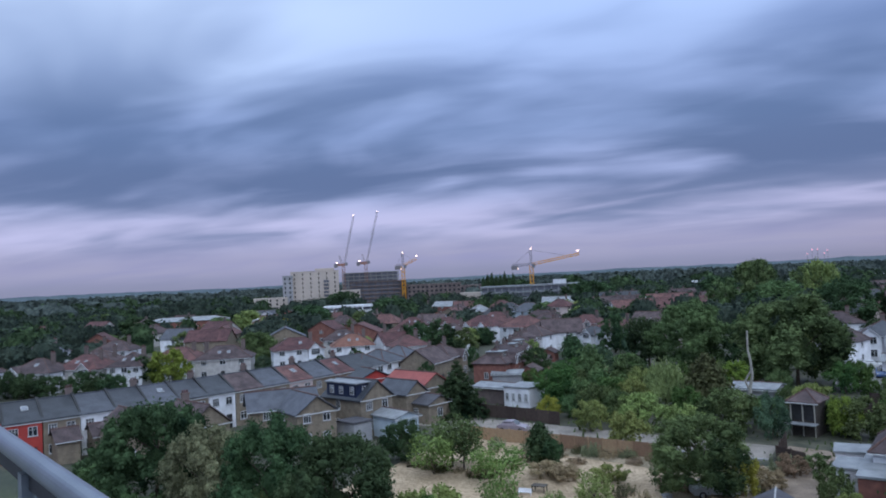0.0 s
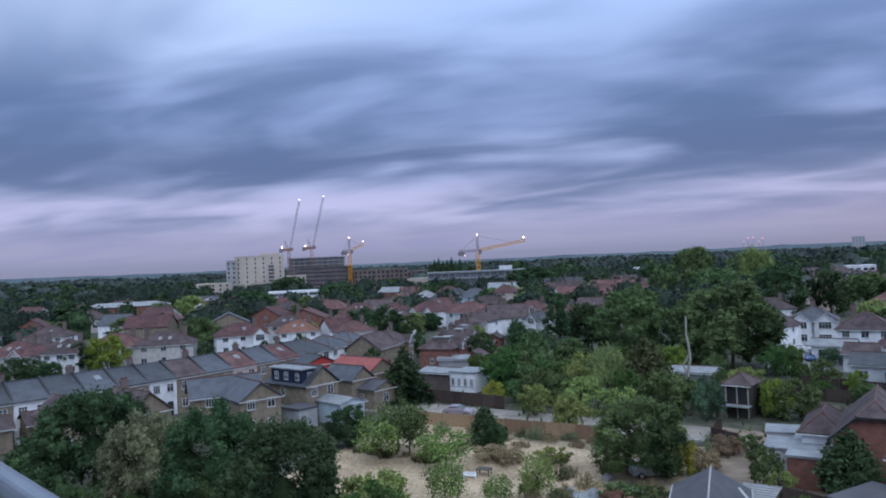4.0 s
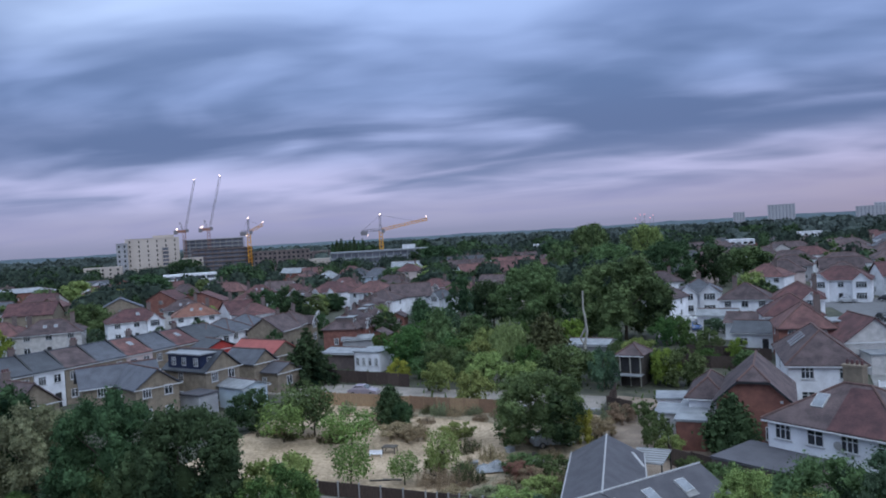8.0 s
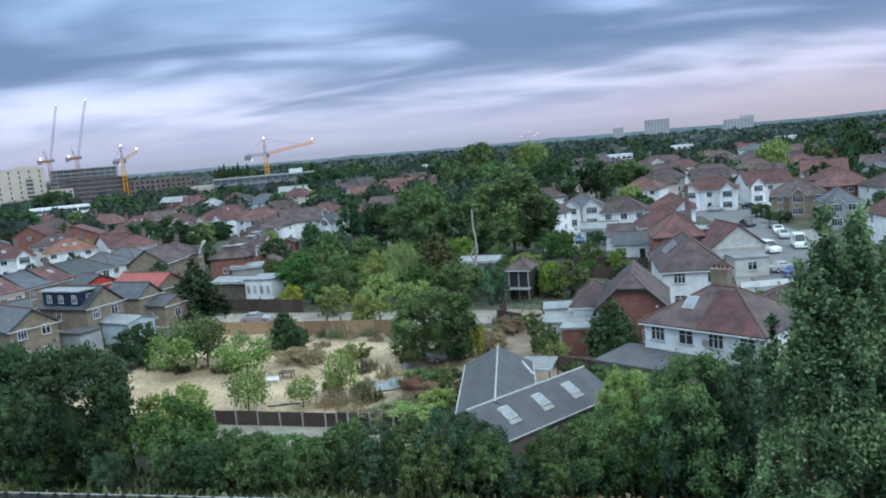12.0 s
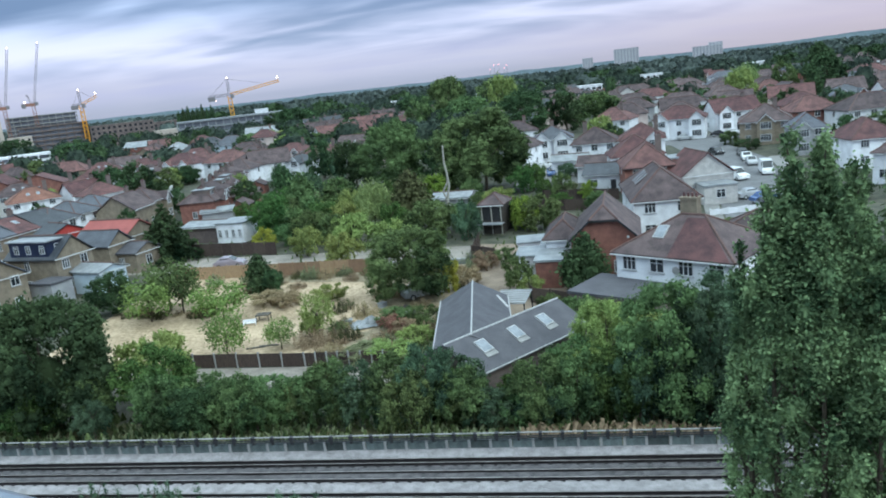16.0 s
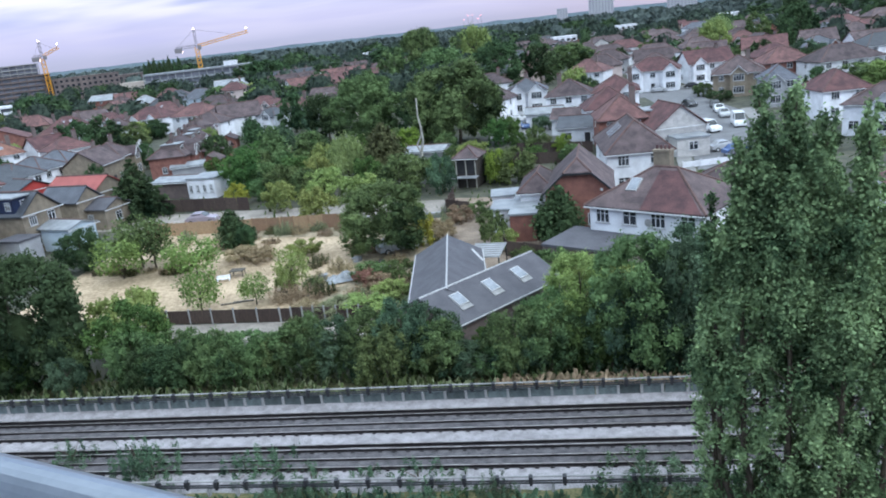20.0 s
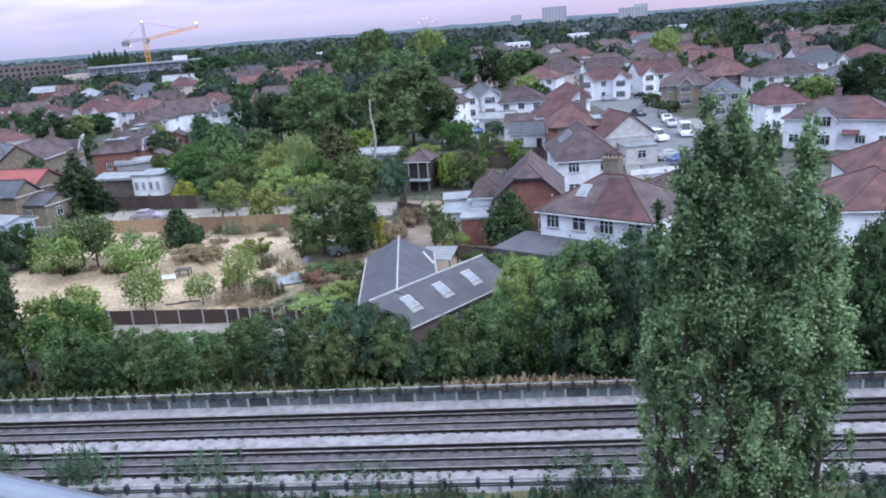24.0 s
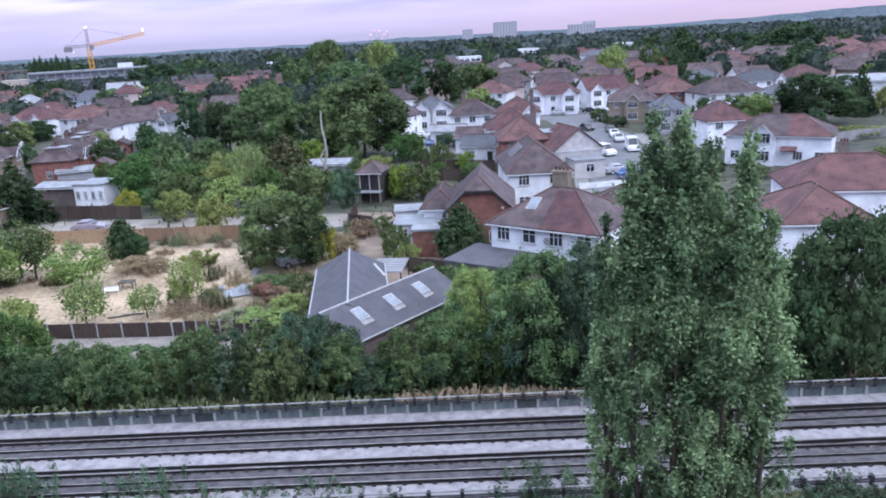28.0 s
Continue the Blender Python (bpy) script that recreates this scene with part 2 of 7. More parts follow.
BROWNTILE = mat("brown_clay_tiles", (0.120, 0.088, 0.090), (0.052, 0.039, 0.043), rough=0.8, scale=0.7, rand=0.22, bump=0.3, bands=(0.10, "Z", 0.62))
REDTILE = mat("red_clay_tiles", (0.160, 0.078, 0.075), (0.074, 0.040, 0.043), rough=0.8, scale=0.7, rand=0.22, bump=0.3, bands=(0.10, "Z", 0.65))
ORANGETILE = mat("orange_clay_tiles", (0.24, 0.118, 0.088), (0.15, 0.075, 0.058), rough=0.8, scale=0.8, bump=0.3, bands=(0.10, "Z", 0.65))
REDFELT = mat("bright_red_roof", (0.34, 0.098, 0.088), (0.25, 0.072, 0.066), rough=0.7, scale=0.5, grain=0.15, bands=(0.2, "Z", 0.8))
FELT = mat("dark_grey_felt", (0.100, 0.098, 0.112), (0.072, 0.070, 0.082), rough=0.75, scale=0.9, bump=0.25, stretch=(1, 1, 1))
PALEROOF = mat("weathered_pale_roofing", (0.29, 0.305, 0.325), (0.16, 0.17, 0.185), rough=0.5, scale=0.7, spec=0.5)
RIDGE = mat("ridge_tiles", (0.150, 0.092, 0.082), (0.080, 0.052, 0.050), scale=4)
MORTAR = mat("pale_mortar_flashing", (0.44, 0.44, 0.45), (0.30, 0.30, 0.31), scale=4)
PVC = mat("white_plastic", (0.60, 0.61, 0.63), (0.52, 0.53, 0.55), rough=0.4, scale=2, grain=0.05)
DARKTRIM = mat("dark_trim", (0.035, 0.035, 0.04), (0.02, 0.02, 0.022), rough=0.5, scale=3)
NAVY = mat("navy_cladding", (0.018, 0.026, 0.062), (0.012, 0.018, 0.045), rough=0.55, scale=2)
GLASS = mat("window_glass", (0.030, 0.035, 0.045), (0.015, 0.018, 0.022), rough=0.06, scale=0.4, spec=0.8)
# pale base stands in for the sky reflected in roof glass
SKYGLASS = mat("sky_pale_rooflight_glass", (0.24, 0.26, 0.30), (0.16, 0.18, 0.21), rough=0.15, scale=0.6, spec=0.8)
CONCRETE = mat("concrete", (0.34, 0.33, 0.33), (0.22, 0.22, 0.22), scale=0.8, bump=0.3)
DARKCONC = mat("dark_recess_fill", (0.17, 0.175, 0.21), (0.10, 0.105, 0.13), scale=0.1)
BALLAST = mat("ballast", (0.345, 0.325, 0.338), (0.195, 0.183, 0.190), scale=2.2, grain=0.55, bump=0.7, bump_scale=18)
OILED = mat("oily_dark_ballast", (0.135, 0.125, 0.132), (0.052, 0.049, 0.053), scale=2.2, grain=0.6, bump=1.0, bump_scale=14)
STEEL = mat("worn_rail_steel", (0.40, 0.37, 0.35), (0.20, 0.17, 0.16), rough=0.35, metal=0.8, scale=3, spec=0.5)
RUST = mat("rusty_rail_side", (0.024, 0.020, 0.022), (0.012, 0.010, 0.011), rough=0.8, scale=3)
TIMBER = mat("tarred_sleeper", (0.10, 0.085, 0.075), (0.05, 0.045, 0.04), scale=5, rand=0.3, bump=0.5)
PANELWOOD = mat("dark_fence_wood", (0.085, 0.060, 0.052), (0.045, 0.034, 0.030), scale=2, rand=0.3, stretch=(8, 8, 1), bump=0.4)
NEWWOOD = mat("orange_fence_wood", (0.33, 0.215, 0.135), (0.22, 0.145, 0.095), scale=2, rand=0.25, stretch=(8, 8, 1))
DIRT = mat("bare_earth", (0.28, 0.22, 0.17), (0.17, 0.13, 0.10), scale=0.6, grain=0.5, bump=0.5)
DRYGRASS = mat("parched_grass", (0.52, 0.40, 0.275), (0.285, 0.215, 0.138), scale=0.22, grain=0.5, bump=0.7, bump_scale=8)
PATHMAT = mat("pale_gravel_path", (0.31, 0.275, 0.245), (0.19, 0.17, 0.15), scale=0.5, grain=0.4, bump=0.4)
WEEDY = mat("weedy_brown_ground", (0.33, 0.265, 0.185), (0.135, 0.12, 0.075), scale=0.45, grain=0.6, bump=0.8, bump_scale=6)
ASPHALT = mat("asphalt", (0.17, 0.17, 0.18), (0.12, 0.12, 0.125), scale=0.5, grain=0.3, bump=0.2)
PAVING = mat("pale_paving", (0.25, 0.245, 0.24), (0.17, 0.165, 0.16), scale=0.6, grain=0.3)
GROUNDMAT = mat("suburban_ground", (0.095, 0.092, 0.066), (0.036, 0.042, 0.030), scale=0.05, grain=0.5, bump=0.4, bump_scale=2)
# blue-grey base colour carries the haze over the far ridges
FARHILL = mat("hazed_wooded_hill", (0.10, 0.13, 0.15), (0.065, 0.09, 0.11), scale=0.006, grain=0.5)
VERGE = mat("rough_verge", (0.165, 0.150, 0.072), (0.060, 0.072, 0.034), scale=0.5, grain=0.6, bump=0.8, bump_scale=6)
POLEWOOD = mat("pale_bare_wood", (0.40, 0.38, 0.34), (0.26, 0.25, 0.22), scale=2, stretch=(4, 4, 0.5))
CRANE = mat("crane_yellow", (0.75, 0.36, 0.04), (0.60, 0.28, 0.03), rough=0.5, scale=0.3)
CRANEGREY = mat("crane_grey", (0.22, 0.20, 0.21), (0.16, 0.15, 0.16), rough=0.5, scale=0.3)
CRANERED = mat("crane_red", (0.30, 0.15, 0.11), (0.22, 0.11, 0.08), rough=0.5, scale=0.3)
LAMPGLOW = mat("lit_lamp", (1.0, 0.72, 0.58), (1.0, 0.66, 0.5), emit=6.0)
LAMPPINK = mat("lit_floodlight", (1.0, 0.42, 0.50), (1.0, 0.4, 0.45), emit=1.1)
RAILMETAL = mat("grey_powder_coated_rail", (0.28, 0.31, 0.355), (0.23, 0.26, 0.30), rough=0.28, scale=6, metal=0.5, spec=0.6)
PAINT = {c: mat("car_paint_" + c, v, tuple(k * 0.85 for k in v), rough=0.25, scale=1.0, grain=0.05, spec=0.6) for c, v in
         {"white": (0.75, 0.76, 0.78), "black": (0.02, 0.02, 0.025), "silver": (0.42, 0.43, 0.45), "blue": (0.05, 0.10, 0.25), "red": (0.35, 0.03, 0.03), "purple": (0.30, 0.25, 0.28)}.items()}
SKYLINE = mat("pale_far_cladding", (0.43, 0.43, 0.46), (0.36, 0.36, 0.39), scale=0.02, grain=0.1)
# window tone lightened to put distance haze into the glass colour
FARGLASS = mat("haze_paled_far_window", (0.24, 0.24, 0.27), (0.18, 0.18, 0.21), rough=0.2, scale=0.02, grain=0.1)
TYRE = mat("tyre_rubber", (0.02, 0.02, 0.02), (0.012, 0.012, 0.012), scale=5)


# ---- mesh helpers ----
class Geo:
    """Collects vertices and faces of one mesh."""

    def __init__(self):
        self.v, self.f = [], []

    def poly(self, pts, faces):
        n = len(self.v)
        self.v += [tuple(p) for p in pts]
        self.f += [tuple(n + i for i in f) for f in faces]
        return self

    def box(self, x0, y0, z0, x1, y1, z1):
        return self.poly([(x0, y0, z0), (x1, y0, z0), (x1, y1, z0), (x0, y1, z0), (x0, y0, z1), (x1, y0, z1), (x1, y1, z1), (x0, y1, z1)],
                         [(0, 3, 2, 1), (4, 5, 6, 7), (0, 1, 5, 4), (1, 2, 6, 5), (2, 3, 7, 6), (3, 0, 4, 7)])

    def beam(self, a, b, r, r2=None, n=4):
        """A bar from a to b, r thick at a and r2 at b."""
        a, b = Vector(a), Vector(b)
        r2 = r if r2 is None else r2
        q = (b - a).to_track_quat("Z", "Y").to_matrix()
        ring = [q @ Vector((math.cos(6.2832 * (i + 0.5) / n), math.sin(6.2832 * (i + 0.5) / n), 0)) for i in range(n)]
        return self.poly([a + k * r for k in ring] + [b + k * r2 for k in ring],
                         [(i, (i + 1) % n, n + (i + 1) % n, n + i) for i in range(n)] + [tuple(range(n))[::-1], tuple(range(n, 2 * n))])

    def tube(self, pts, r, n=8):
        """A round bar along pts, closed at both ends."""
        pts = [Vector(p) for p in pts]
        k0 = len(self.v)
        for i, p in enumerate(pts):
            d = pts[min(i + 1, len(pts) - 1)] - pts[max(i - 1, 0)]
            q = d.to_track_quat("Z", "Y").to_matrix()
            self.v += [tuple(p + q @ Vector((r * math.cos(math.tau * j / n), r * math.sin(math.tau * j / n), 0))) for j in range(n)]
        for i in range(len(pts) - 1):
            for j in range(n):
                a, b = k0 + i * n + j, k0 + i * n + (j + 1) % n
                self.f.append((a, b, b + n, a + n))
        self.f += [tuple(range(k0, k0 + n))[::-1], tuple(range(k0 + (len(pts) - 1) * n, k0 + len(pts) * n))]
        return self

    def mesh(self, name):
        me = bpy.data.meshes.new(name)
        me.from_pydata(self.v, [], self.f)
        me.update()
        return me


def part(name, geo, material, parent=None, label="", at=None):
    """Links geo (or a mesh) as one mesh object under a thing or a part."""
    me = geo.mesh(name) if isinstance(geo, Geo) else geo
    if not me.materials:
        me.materials.append(material)
    ob = new(name, me)
    if me.materials[0] != material:
        ob.material_slots[0].link = "OBJECT"
        ob.material_slots[0].material = material
    ob.parent = parent
    if at is not None:
        ob.matrix_basis = at
    if label:
        tagged(ob, label)
    return ob


def thing(name, m, label, category, group="", kind=""):
    ob = new(name)
    ob.matrix_basis = m
    ob.empty_display_size = 0.2
    return tagged(ob, label, category, group, kind)


def structure(name, geo, material, label, category="", m=None):
    ob = part(name, geo, material)
    if m is not None:
        ob.matrix_basis = m
    return tagged(ob, label, category or name.split("_")[0], kind="structure")


# ---- ground, embankment, roads ----
def sheet(pts, z, material, name, label, category, thick=0.12):
    """A flat paved or planted area of some thickness with its upper face at z."""
    n = len(pts)
    g = Geo().poly([(x, y, z) for x, y in pts] + [(x, y, z - thick) for x, y in pts],
                   [tuple(range(n))] + [(i, n + i, n + (i + 1) % n, (i + 1) % n) for i in range(n)])
    return structure(name, g, material, label, category)


def ground_sheet():
    g = Geo()
    rings = [0, 30, 60, 100, 160, 260, 420, 700, 1200, 2000, 3200, 4300]
    n = 72
    for r in rings:
        for i in range(n):
            a = math.tau * i / n
            h = 0.0 if r < 300 else 0.0015 * (r - 300) * (0.5 + noise.noise((math.cos(a) * r / 900, math.sin(a) * r / 900, 0.3)))
            g.v.append((r * math.sin(a), r * math.cos(a), h if r < 3000 else h - 3))
    for j in range(len(rings) - 1):
        for i in range(n):
            k = (i + 1) % n
            g.f.append((j * n + i, (j + 1) * n + i, (j + 1) * n + k, j * n + k))
    return structure("ground", g, GROUNDMAT, "dark green suburban ground reaching the horizon", "ground")


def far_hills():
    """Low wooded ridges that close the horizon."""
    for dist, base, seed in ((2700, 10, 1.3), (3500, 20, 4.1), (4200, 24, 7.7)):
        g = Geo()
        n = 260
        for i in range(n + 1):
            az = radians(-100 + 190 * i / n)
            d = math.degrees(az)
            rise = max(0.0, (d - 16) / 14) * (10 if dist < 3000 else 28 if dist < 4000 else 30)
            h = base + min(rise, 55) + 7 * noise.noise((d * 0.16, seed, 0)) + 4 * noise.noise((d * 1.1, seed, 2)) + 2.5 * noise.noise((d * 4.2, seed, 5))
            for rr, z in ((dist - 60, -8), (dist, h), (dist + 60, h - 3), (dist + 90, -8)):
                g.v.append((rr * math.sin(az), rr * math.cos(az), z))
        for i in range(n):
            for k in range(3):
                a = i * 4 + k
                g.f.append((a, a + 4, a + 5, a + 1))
        structure("backdrop_hills", g, FARHILL, "wooded hills on the horizon, haze painted into their blue-green", "hills")


ground_sheet()
far_hills()
RAIL_Z = 2.0


def embankment():
    g = Geo()
    prof = [(21.5, 0.0), (24.6, 1.3), (26.8, 1.75), (27.3, 1.82), (34.9, 1.82), (36.0, 1.6), (39.5, 0.7), (43.0, 0.0)]
    xs = [-320 + 10 * i for i in range(65)]
    for x in xs:
        for y, z in prof:
            k = 0.25 if y > 35.5 or y < 26 else 0.0
            g.v.append((x, y, z + k * noise.noise((x * 0.3, y, 0))))
    m = len(prof)
    for i in range(len(xs) - 1):
        for j in range(m - 1):
            a = i * m + j
            g.f.append((a, a + m, a + m + 1, a + 1))
    structure("embankment", g, VERGE, "overgrown railway embankment with dry grass", "embankment")
    bed = Geo()
    prof = [(27.2, 1.80), (27.9, 2.0), (31.0, 2.03), (33.95, 2.0), (34.25, 2.03), (34.84, 2.14)]
    xs = [-260 + 1.3 * i for i in range(401)]
    for x in xs:
        for y, z in prof:
            bed.v.append((x, y + 0.10 * noise.noise((x, y, 1)), z + 0.03 * noise.noise((x * 2, y * 2, 4))))
    m = len(prof)
    for i in range(len(xs) - 1):
        for j in range(m - 1):
            a = i * m + j
            bed.f.append((a, a + m, a + m + 1, a + 1))
    structure("ballast_bed", bed, BALLAST, "pale grey crushed stone ballast under the tracks", "ballast")


embankment()
# the parched yard, paths and garden floors
sheet([(-50, 55.2), (-14, 52.9), (-9.5, 62), (-13, 82), (-24, 82.2), (-52, 84.5)], 0.03, DRYGRASS, "yard_ground", "parched straw-coloured grass of the open yard", "yard")
sheet([(-23.5, 54.0), (-19, 53.4), (-14.2, 53.2), (-10.2, 61.5), (-12.5, 72), (-13.2, 81.5), (-20, 81.8), (-31, 82.2), (-40, 82.6), (-39, 79.5), (-30, 78.2), (-23.5, 77.0), (-19.5, 72.5), (-20.5, 67), (-18.0, 62.5), (-21.5, 58.0)], 0.05, WEEDY, "weedy_ground", "brown weedy ground along the yard's edge", "yard")
sheet([(-60, 50.0), (-14, 48.4), (-14, 52.0), (-60, 54.2)], 0.02, PATHMAT, "path", "pale dusty path along the fence", "path")
sheet([(-62, 88), (-14, 85.2), (-14, 91.5), (-62, 96.0)], 0.02, PATHMAT, "back_lane", "pale gravel lane behind the yard", "path")
sheet([(-13, 63), (4, 62), (3, 88), (-13, 92)], 0.02, DIRT, "garden_floor", "bare earth garden beside the brick house", "garden")
sheet([(-12, 140), (2, 136), (4, 164), (-13, 168)], 0.02, PAVING, "forecourt", "pale paved forecourt before the white houses", "pavement")
# the side street with its kerbs
sheet([(17.5, 92), (27.9, 92), (35.5, 150), (33, 178), (48, 192), (44, 200), (12, 196), (12, 188), (22, 184), (24, 150)], 0.03, ASPHALT, "road", "grey asphalt residential street", "road")
sheet([(28.2, 92), (30.5, 92), (38.0, 150), (35.8, 150)], 0.14, PAVING, "pavement_east", "pale paved footway with a kerb", "pavement")
sheet([(15.2, 92), (17.2, 92), (23.7, 150), (21.6, 150)], 0.14, PAVING, "pavement_west", "pale paved footway with a kerb", "pavement")
sheet([(8, 196.5), (48, 201), (48, 203), (8, 198.5)], 0.14, PAVING, "pavement_north", "pale paved footway before the gabled houses", "pavement")
sheet([(-40, 86), (-14, 84.5)] + [(-14, 85.1), (-40, 86.6)], 0.10, CONCRETE, "kerb", "concrete edging of the lane", "kerb")


# ---- railway ----
def railway_track(yc, label):
    t = thing("railway_track", pose(0, yc, RAIL_Z), label, "railway track", "parallel tracks")
    half = 0.7525

    def rail(y, name, top, lab):
        g, cap = Geo(), Geo()
        x0, x1 = -255.0, 255.0
        prof = [(0.075, 0.0), (0.075, 0.02), (0.018, 0.05), (0.018, top - 0.05), (0.048, top - 0.035), (0.048, top - 0.004)]
        prof += [(-a, b) for a, b in reversed(prof)]
        n = len(prof)
        g.poly([(x, y + a, b) for x in (x0, x1) for a, b in prof], [(i, n + i, n + (i + 1) % n, (i + 1) % n) for i in range(n)] + [tuple(range(n)), tuple(range(n, 2 * n))[::-1]])
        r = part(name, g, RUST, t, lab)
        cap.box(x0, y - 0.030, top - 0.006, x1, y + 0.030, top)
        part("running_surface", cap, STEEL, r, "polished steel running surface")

    rail(-half, "rail", 0.17, "rusty steel running rail")
    rail(half, "rail", 0.17, "rusty steel running rail")
    rail(0.0, "conductor_rail", 0.14, "dark centre conductor rail")
    rail(half + 0.38, "conductor_rail", 0.20, "dark outer conductor rail")
    bed = Geo()
    m = 240
    for i in range(m + 1):
        for y in (-0.70 + 0.05 * noise.noise((i, yc, 0)), 0.0, 0.70 + 0.05 * noise.noise((i, yc, 7))):
            bed.v.append((-120 + i, y, 0.034 + 0.02 * noise.noise((i * 1.7, y * 3, yc))))
    for i in range(m):
        for j in range(2):
            k = i * 3 + j
            bed.f.append((k, k + 3, k + 4, k + 1))
    part("oily_ballast", bed, OILED, t, "dark oily ballast between the rails")
    chair = Geo()
    for i in range(150):
        x = -52 + 0.68 * i
        for y in (-half, half):
            chair.box(x - 0.09, y - 0.17, 0.005, x + 0.09, y + 0.17, 0.055)
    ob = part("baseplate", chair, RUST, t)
    ob["kind"] = "stuff"
    sl = Geo().box(-0.125, -1.28, -0.16, 0.125, 1.28, 0.004).mesh("sleeper")
    sl.materials.append(TIMBER)
    for i in range(150):
        o = part("sleeper", sl, TIMBER, t, at=pose(-52 + 0.68 * i + random.uniform(-0.02, 0.02), random.uniform(-0.03, 0.03), -0.045 + random.uniform(-0.02, 0.02), 0, 0, random.uniform(-1, 1)))


railway_track(32.62, "far railway track of rusty rails on ballast")
railway_track(29.42, "near railway track of rusty rails on ballast")


def parapet(y, z0, z1, x0, x1, step, label, group, panels=True):
    """A low trackside wall of slabs between posts, with a cable rail on brackets along its top."""
    f = thing("parapet", pose(0, y, 0), label, "trackside fence", group)
    n = int((x1 - x0) / step)
    post = Geo().box(-0.065, -0.10, z0 - 0.1, 0.065, 0.06, z1 - 0.36).mesh("post")
    slab = Geo().box(0.05, -0.02, z0 - 0.1, step - 0.05, 0.05, z1 - 0.36).mesh("slab")
    brk = Geo().box(-0.085, -0.20, z1 - 0.22, 0.085, 0.04, z1 + 0.055).box(-0.06, -0.15, z1 - 0.40, 0.06, -0.02, z1 - 0.22).mesh("bracket")
    slab_mat = mat("weathered_parapet_slab", (0.135, 0.162, 0.160), (0.06, 0.073, 0.074), scale=0.9, rand=0.55, bump=0.3)
    for i in range(n):
        x = x0 + i * step
        part("post", post, CONCRETE, f, at=pose(x, 0, random.uniform(-0.02, 0.02), 0, random.uniform(-1.5, 1.5), 0))
        if panels:
            part("slab", slab, slab_mat, f, at=pose(x, 0, random.uniform(-0.03, 0.0)))
    m = int((x1 - x0) / step)
    for i in range(min(m, 160)):
        part("bracket", brk, DARKTRIM, f, at=pose(x0 + (i + 0.35) * step, 0, random.uniform(-0.015, 0.015)))
    g = Geo()
    g.tube([(x0 + 4 * i, -0.03, z1 + 0.015 * noise.noise((i * 0.7, y, 0))) for i in range(int((x1 - x0) / 4) + 1)], 0.046)
    part("cable_trough", g, CONCRETE, f, "pale grey cable trough along the top")
    for dz in (0.13, 0.24):
        part("cable", Geo().tube([(x0 + 4 * i, -0.15, z1 - dz + 0.01 * noise.noise((i * 0.9, dz, 3))) for i in range(int((x1 - x0) / 4) + 1)], 0.040, 6), DARKTRIM, f, "black signalling cable")


parapet(34.85, 2.0, 2.98, -62, 62, 1.13, "grey slab parapet with posts and cable rail", "parapets")
parapet(27.15, 1.9, 2.55, -45, 45, 1.42, "dark trackside cable rail on short posts", "parapets", panels=False)


# ---- the balcony the view is taken from ----
def balcony():
    u, n = Vector((-0.953, 0.302, 0)), Vector((0.302, 0.953, 0))
    rot = math.degrees(math.atan2(u.y, u.x)) + 180
    b = thing("balcony_railing", pose(n.x * 0.45, n.y * 0.45, 20.537, 0, 0, rot), "grey metal balcony handrail over glass panels", "railing")
    part("handrail", Geo().tube([(-4.0 + 0.5 * i, 0, 0) for i in range(17)], 0.031, 24), RAILMETAL, b, "round grey powder-coated handrail")
    part("under_rail", Geo().box(-4, -0.012, -0.075, 4, 0.012, -0.028), DARKTRIM, b, "dark glazing channel")
    gm = bpy.data.materials.new("balcony_glass")
    gm.use_nodes = True
    bs = gm.node_tree.nodes["Principled BSDF"]
    bs.inputs["Base Color"].default_value = (0.75, 0.9, 0.86, 1)
    bs.inputs["Transmission Weight"].default_value, bs.inputs["Roughness"].default_value = 1.0, 0.02
    for i in range(5):
        x = -4 + 1.6 * i
        g = part("glass_panel", Geo().box(x + 0.06, -0.006, -0.98, x + 1.54, 0.006, -0.08), gm, b, "clear greenish glass panel")
        g.visible_shadow = False
        part("upright", Geo().box(x - 0.025, -0.03, -1.08, x + 0.025, 0.03, -0.03), RAILMETAL, b, "square grey upright")
    deck = Geo().box(-4.2, -1.9, -1.22, 4.2, 0.12, -1.06)
    structure("balcony_floor", deck, CONCRETE, "plain concrete balcony floor", "floor", b.matrix_basis)
    wall = Geo().box(-9, -9, -20.6, 9, -1.9, 9)
    structure("apartment_wall", wall, WHITE, "plain rendered wall of the apartment block behind the balcony", "wall", b.matrix_basis)


balcony()


